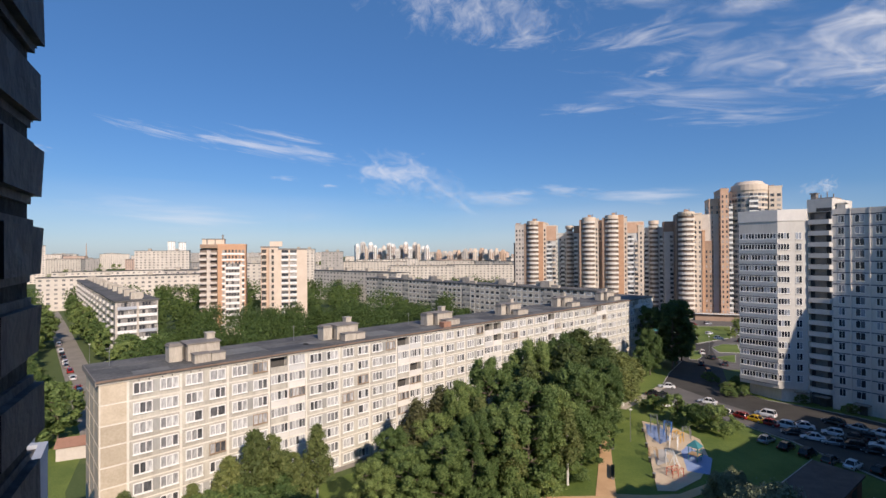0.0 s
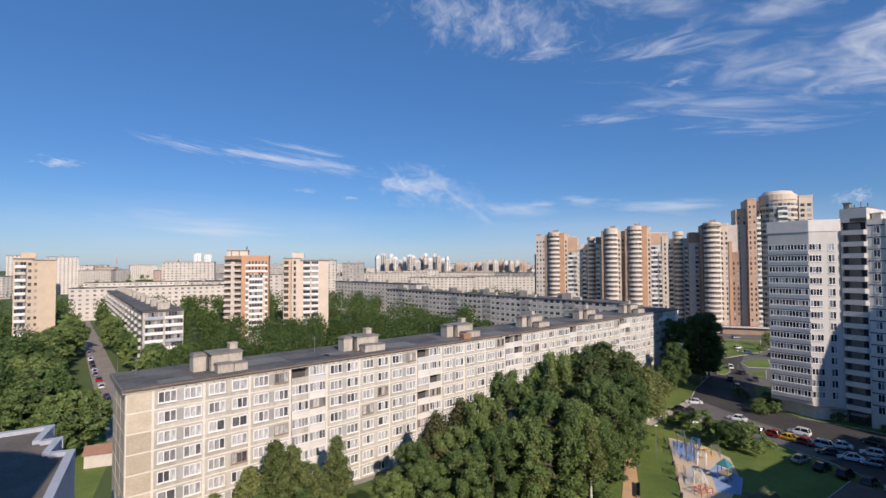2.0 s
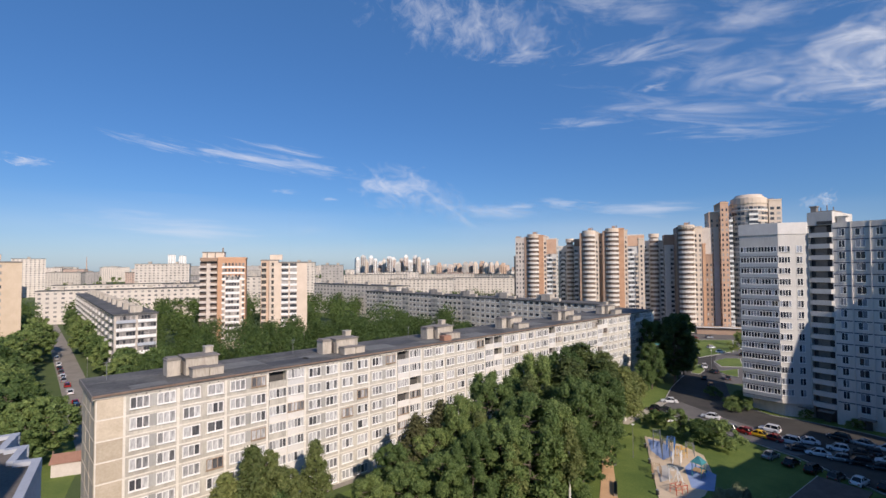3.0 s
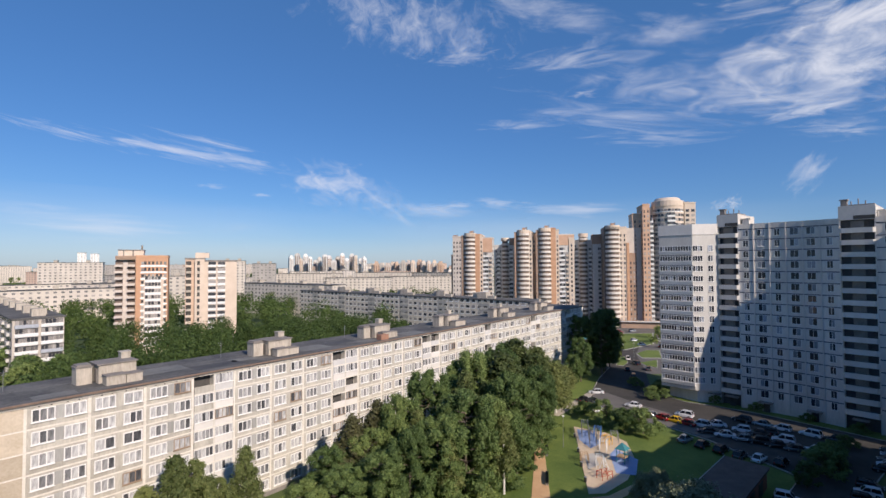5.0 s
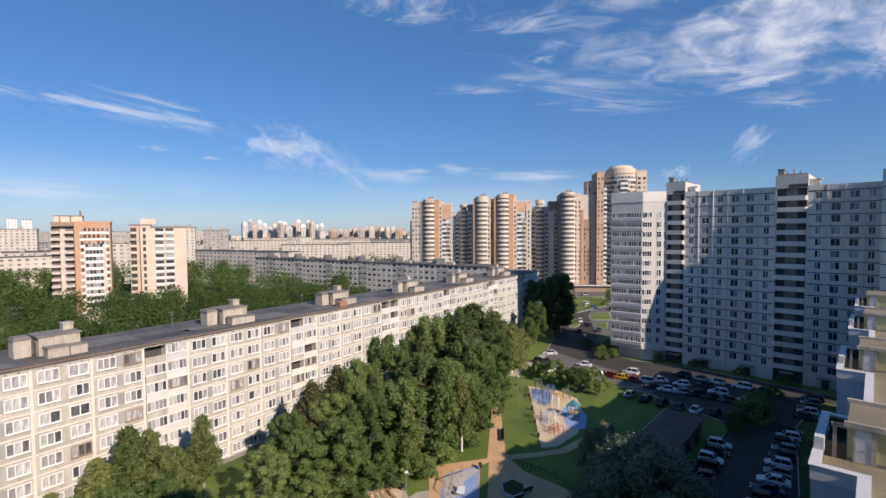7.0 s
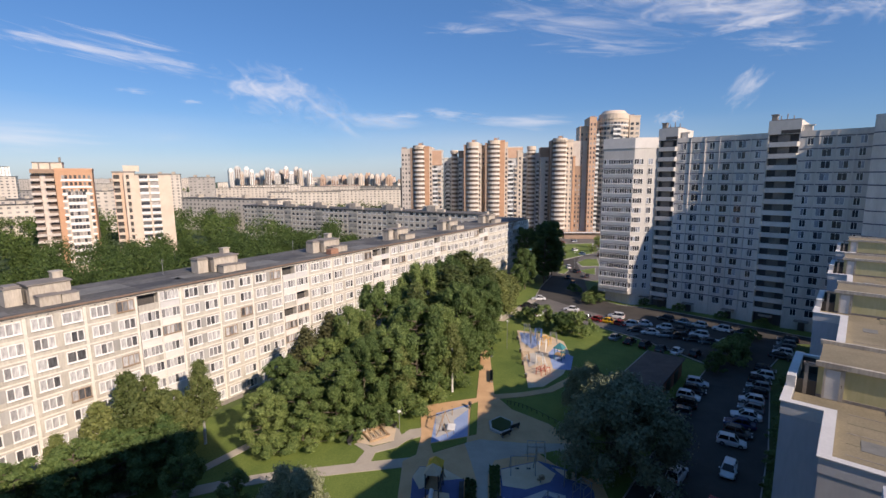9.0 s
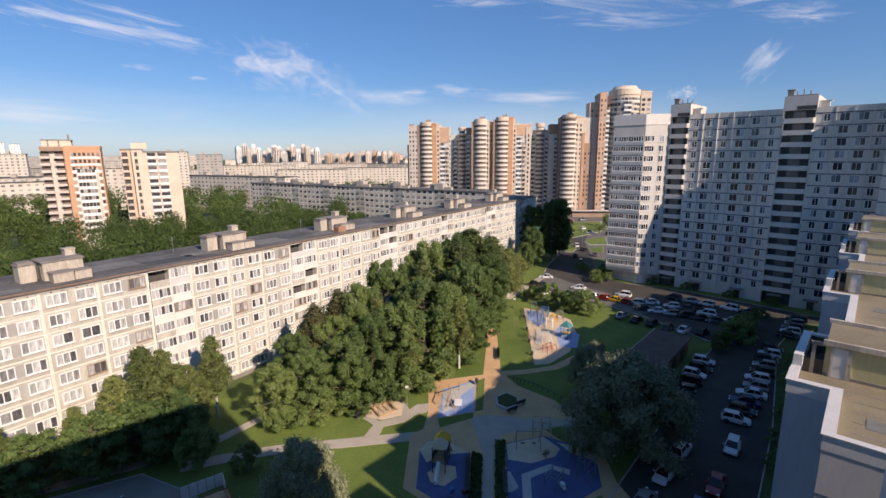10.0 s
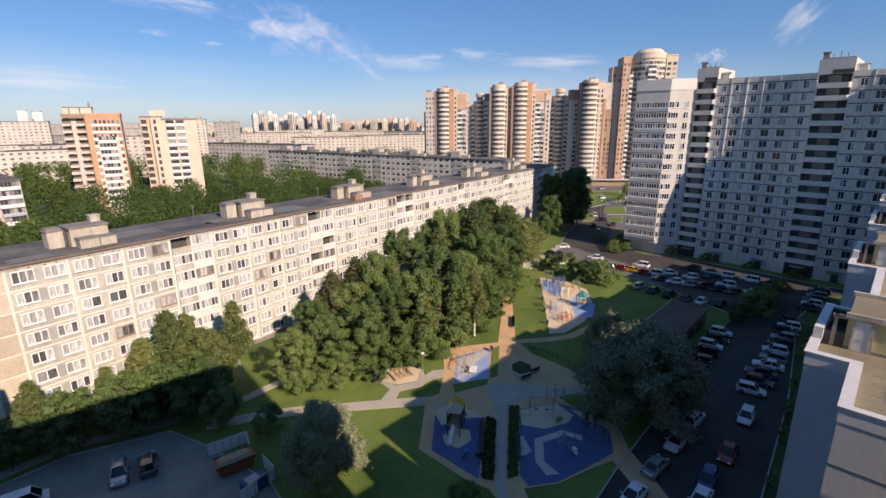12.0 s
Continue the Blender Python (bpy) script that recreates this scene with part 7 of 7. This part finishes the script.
# ---- playground ----
def post(s, x, y, h, r=0.06, z=0.15):
    return s.tube((x, y, z), (x, y, z + h), r, n=8)


# slide tower
tw = thing("play_tower", 11.3, 52.8, 0.15, 66, label="playground tower with yellow roofs and tube slide", category="play tower")
for px, py in ((-1.5, -0.8), (-1.5, 0.8), (0.2, -0.8), (0.2, 0.8), (1.6, -0.8), (1.6, 0.8)):
    part("post", Shape().tube((px, py, 0), (px, py, 3.4), 0.07), BLACKM, tw)
part("deck", Shape().box(-1.6, -0.9, 1.5, 1.7, 0.9, 1.6), WOOD, tw)
for cx0, m in ((-0.65, RUBBER_SAND), (0.9, YELLOW)):
    part("roof", Shape().prism([(cx0 - 0.9, -1.0), (cx0 + 0.9, -1.0), (cx0 + 0.9, 1.0), (cx0 - 0.9, 1.0)], 3.3, 4.3, top=[(cx0 - 0.1, -0.1), (cx0 + 0.1, -0.1), (cx0 + 0.1, 0.1), (cx0 - 0.1, 0.1)]), m, tw, "pointed plastic roof")
for side in (-0.85, 0.85):
    part("railing", Shape().box(-1.5, side - 0.03, 1.6, 1.6, side + 0.03, 2.3), BLACKM, tw)
sl = Shape()
pts = [(-1.6, 0, 1.55), (-2.1, 0, 1.3), (-2.8, 0, 0.75), (-3.3, 0, 0.3), (-3.7, 0, 0.26)]
for a, b in zip(pts, pts[1:]):
    sl.tube(a, b, 0.27, n=10)
part("slide", sl, FRAME, tw, "pale plastic tube slide")
part("yellow_panel", Shape().box(1.62, -0.9, 1.6, 1.7, 0.9, 2.6), YELLOW, tw)
cl = Shape()
for i in range(6):
    cl.tube((1.7, -0.9 + i * 0.36, 1.6), (3.2, -0.9 + i * 0.36, 0), 0.04, n=6)
for i in range(4):
    cl.tube((1.95 + i * 0.32, -0.9, 1.3 - i * 0.34), (1.95 + i * 0.32, 0.9, 1.3 - i * 0.34), 0.03, n=6)
part("climbing_ramp", cl, BLACKM, tw)


def spring_rider(x, y, turn, m, label):
    t = thing("spring_rider", x, y, 0.15, turn, label, "spring rider", "spring riders")
    part("spring", Shape().tube((0, 0, 0), (0, 0, 0.4), 0.1), METAL, t)
    part("seat", bevel_box(0.9, 0.3, 0.25, 0.05), m, t, at=pose(0, 0, 0.4))
    part("side_panel", bevel_box(0.7, 0.5, 0.45, 0.08), m, t, at=pose(0.15, 0, 0.55))
    part("handle", Shape().tube((0.25, -0.3, 0.95), (0.25, 0.3, 0.95), 0.03), METAL, t)


spring_rider(11.2, 47.2, 30, BLUEP, "blue spring rider on the rubber court")
spring_rider(12.9, 46.8, 200, BLACKM, "dark spring rider on the rubber court")
spring_rider(21.9, 72.6, 80, BLACKM, "dark spring rider on the small court")
spring_rider(24.9, 51.4, 0, WOOD, "brown spring rider in the swing zone")
spring_rider(24.2, 45.0, 100, FRAME, "pale spring rider on the blue court")


def swing(x, y, turn, m, label, z=0.15):
    t = thing("swing_set", x, y, z, turn, label, "swing")
    for sx in (-1.6, 1.6):
        part("leg", Shape().tube((sx - 0.1, -0.9, 0), (sx, 0, 2.3), 0.05), m, t)
        part("leg", Shape().tube((sx - 0.1, 0.9, 0), (sx, 0, 2.3), 0.05), m, t)
    part("beam", Shape().tube((-1.7, 0, 2.3), (1.7, 0, 2.3), 0.06), m, t)
    for sx in (-0.75, 0.75):
        st = part("seat", bevel_box(0.5, 0.3, 0.06, 0.02), BLACKM, t, at=pose(sx, 0, 0.5))
        for q in (-0.22, 0.22):
            part("chain", Shape().tube((q, 0, 0.05), (q, 0, 1.8), 0.012, n=4), METAL, st)


swing(23.6, 54.0, -15, METAL, "grey-framed swing set on the sand-coloured zone")
swing(15.9, 66.8, 68, WOOD, "wooden swing set on the small court")
swing(41.2, 84.8, 70, FRAME, "pale swing set on the upper playground")
sg = thing("small_court_table", 17.0, 66.4, 0.157, 70, label="white play table on the small court", category="play table")
part("top", bevel_box(1.9, 1.2, 0.1, 0.04), FRAME, sg, at=pose(0, 0, 0.6))
for a in (-0.8, 0.8):
    for b in (-0.45, 0.45):
        part("leg", Shape().tube((a, b, 0), (a, b, 0.6), 0.05), METAL, sg)
br = thing("balance_beam", 16.6, 70.8, 0.157, 10, label="dark metal balance frame on the small court", category="balance beam")
part("beam", Shape().tube((-2.0, 0, 0.5), (2.0, 0, 0.9), 0.07), BLACKM, br)
for a in (-1.8, 0, 1.8):
    part("post", Shape().tube((a, 0, 0), (a, 0, 1.6), 0.06), WOOD, br)

# toddler corner
tc = thing("wooden_play_house", 5.6, 68.0, 0.15, 20, label="low wooden sandpit frame with log beams", category="sandpit")
for i in range(4):
    a = radians(90 * i)
    part("log", Shape().tube((1.5 * math.cos(a) - 1.5 * math.sin(a), 1.5 * math.sin(a) + 1.5 * math.cos(a), 0.2), (1.5 * math.cos(a) + 1.5 * math.sin(a), 1.5 * math.sin(a) - 1.5 * math.cos(a), 0.2), 0.16), WOOD, tc)
for i in range(4):
    part("beam", Shape().tube((-1.2 + 0.8 * i, -1.0, 0.3), (-1.0 + 0.8 * i, 1.2, 0.9), 0.10), WOOD, tc)
part("cover", bevel_box(1.2, 0.8, 0.5, 0.1), FRAME, tc, at=pose(-1.0, 1.9, 0))
for x, y, tn in ((8.2, 69.8, -40), (1.9, 66.9, 60)):
    b = thing("park_bench", x, y, 0.12, tn, label="dark slatted park bench by the path", category="bench", group="park benches")
    part("seat", Shape().box(-0.9, -0.25, 0.42, 0.9, 0.25, 0.5), BLACKM, b)
    part("backrest", Shape().box(-0.9, 0.22, 0.55, 0.9, 0.3, 0.95), BLACKM, b)
    for a in (-0.7, 0.7):
        part("leg", Shape().box(a - 0.05, -0.22, 0, a + 0.05, 0.26, 0.42), METAL, b)
    if x > 8:
        bench = b
for i in range(4):
    for f0 in (0.0, 1.0):
        px, py = 29.0 + 1.0 * i * 0.35 + 4.3 * f0, 82.0 + 1.0 * i * 1.0 + 12.2 * f0
        copy_thing(bench, pose(px, py, 0.13, 0, 0, 250))
for i in range(5):
    copy_thing(bench, pose(14.7 - 0.42 * i * 0.9, 52.6 - 1.3 * i, 0.15, 0, 0, 252))
for i in range(3):
    copy_thing(bench, pose(18.4 - 0.4 * i, 48.8 - 1.2 * i, 0.15, 0, 0, 70))
for x, y in ((24.6, 63.2), (26.6, 64.8)):
    copy_thing(bench, pose(x, y - 0.3, 0.13, 0, 0, 200))

# low railing along the shaded lawn
rl = thing("low_railing", label="low dark metal railing between plaza and lawn", category="railing")
for i in range(14):
    f = i / 13
    px, py = 28.6 + 6.4 * f, 72.6 - 12.5 * f + 2.2 * math.sin(f * 3.1)
    part("post", Shape().tube((px, py, 0.1), (px, py, 0.75), 0.05, n=6), BLACKM, rl)
    if i:
        part("rail", Shape().tube((qx, qy, 0.7), (px, py, 0.7), 0.035, n=6), BLACKM, rl)
    qx, qy = px, py

# workout frames on the blue court, climbing frames on the upper playground
def gym(x, y, turn, m, w, h, label, n=3):
    t = thing("climbing_frame", x, y, 0.15, turn, label, "climbing frame")
    for i in range(n):
        for sy in (-0.7, 0.7):
            part("post", Shape().tube((-w / 2 + w * i / (n - 1), sy, 0), (-w / 2 + w * i / (n - 1), sy, h), 0.06), m, t)
    for sy in (-0.7, 0.7):
        part("bar", Shape().tube((-w / 2, sy, h), (w / 2, sy, h), 0.05), m, t)
        part("bar", Shape().tube((-w / 2, sy, h * 0.55), (w / 2, sy, h * 0.55), 0.04), m, t)
    for i in range(n + 2):
        xx = -w / 2 + w * i / (n + 1)
        part("rung", Shape().tube((xx, -0.7, h), (xx, 0.7, h), 0.03, n=6), m, t)
    return t


gym(23.7, 46.4, 40, METAL, 2.2, 1.6, "grey metal workout bars on the blue court", 2)
gym(28.0, 46.6, 30, METAL, 1.8, 2.6, "grey metal climbing frame on the blue court", 2)
gym(28.4, 50.2, 60, METAL, 1.6, 3.2, "tall grey mast frame beside the blue court", 2)
gym(26.6, 56.4, -20, CONC, 2.4, 2.2, "pale rail frame beside the swings", 3)
gym(45.6, 103.4, 68, METAL, 4.2, 2.8, "large grey rope climbing frame on the upper playground", 4)
gym(47.5, 101.2, 60, BLUEP, 2.6, 2.4, "blue and grey climbing frame on the upper playground", 3)
gym(44.9, 97.8, 68, METAL, 3.4, 3.0, "tall grey climbing frame on the upper playground", 4)
gym(45.6, 94.6, 60, FRAME, 2.4, 2.2, "white climbing frame on the upper playground", 3)
gym(47.8, 97.4, 20, YELLOW, 1.6, 1.9, "yellow play frame on the upper playground", 3)
gym(50.4, 99.0, 70, METAL, 2.2, 2.0, "grey metal play frame on the upper playground", 3)
gym(41.4, 87.4, 70, FRAME, 2.0, 2.0, "white play frame on the upper playground", 3)
gym(40.0, 82.6, 20, REDP, 2.4, 1.3, "low red climbing bow on the sand surface", 3)
gym(39.4, 89.8, 75, WOOD, 2.0, 1.6, "wooden climbing frame on the upper playground", 3)
gym(48.6, 104.2, 20, BLACKM, 2.2, 1.5, "dark bench frame at the playground edge", 3)
ht = thing("teal_play_tower", 46.6, 88.6, 0.157, 40, label="teal play tower with pointed roof on the blue surface", category="play tower")
for px, py in ((-0.8, -0.8), (-0.8, 0.8), (0.8, -0.8), (0.8, 0.8)):
    part("post", Shape().tube((px, py, 0), (px, py, 2.6), 0.07), TEAL, ht)
part("deck", Shape().box(-0.9, -0.9, 1.1, 0.9, 0.9, 1.2), WOOD, ht)
part("roof", Shape().prism([(-1.1, -1.1), (1.1, -1.1), (1.1, 1.1), (-1.1, 1.1)], 2.6, 3.7, top=[(-0.1, -0.1), (0.1, -0.1), (0.1, 0.1), (-0.1, 0.1)]), TEAL, ht)
part("slide", Shape().tube((0.9, 0, 1.2), (3.0, 0, 0.2), 0.3), TEAL, ht)
for x, y in ((39.4, 88), (41.6, 94.6), (37.4, 81.8), (44.2, 102.6)):
    bn = thing("litter_bin", x - 1.4, y, 0.05, 0, "dark metal litter bin beside the playground", "litter bin", "litter bins")
    part("bin", Shape().tube((0, 0, 0.1), (0, 0, 0.85), 0.24, n=10), BLACKM, bn)
    part("rim", Shape().tube((0, 0, 0.85), (0, 0, 0.92), 0.27, n=10), METAL, bn)


def lamp(x, y, h=5.0):
    t = thing("street_lamp", x, y, 0.05, 0, "slim grey metal street lamp by the path", "street lamp", "street lamps")
    part("pole", Shape().tube((0, 0, 0), (0, 0, h), 0.07, 0.045), METAL, t)
    part("head", bevel_box(0.5, 0.5, 0.18, 0.05), FRAME, t, at=pose(0, 0, h))


for x, y, h in ((9.3, 68.8, 3), (38.2, 97.6, 6.5), (-100, 141, 7), (-125, 168, 7), (96, 172, 8), (112, 224, 8)):
    lamp(x, y, h)
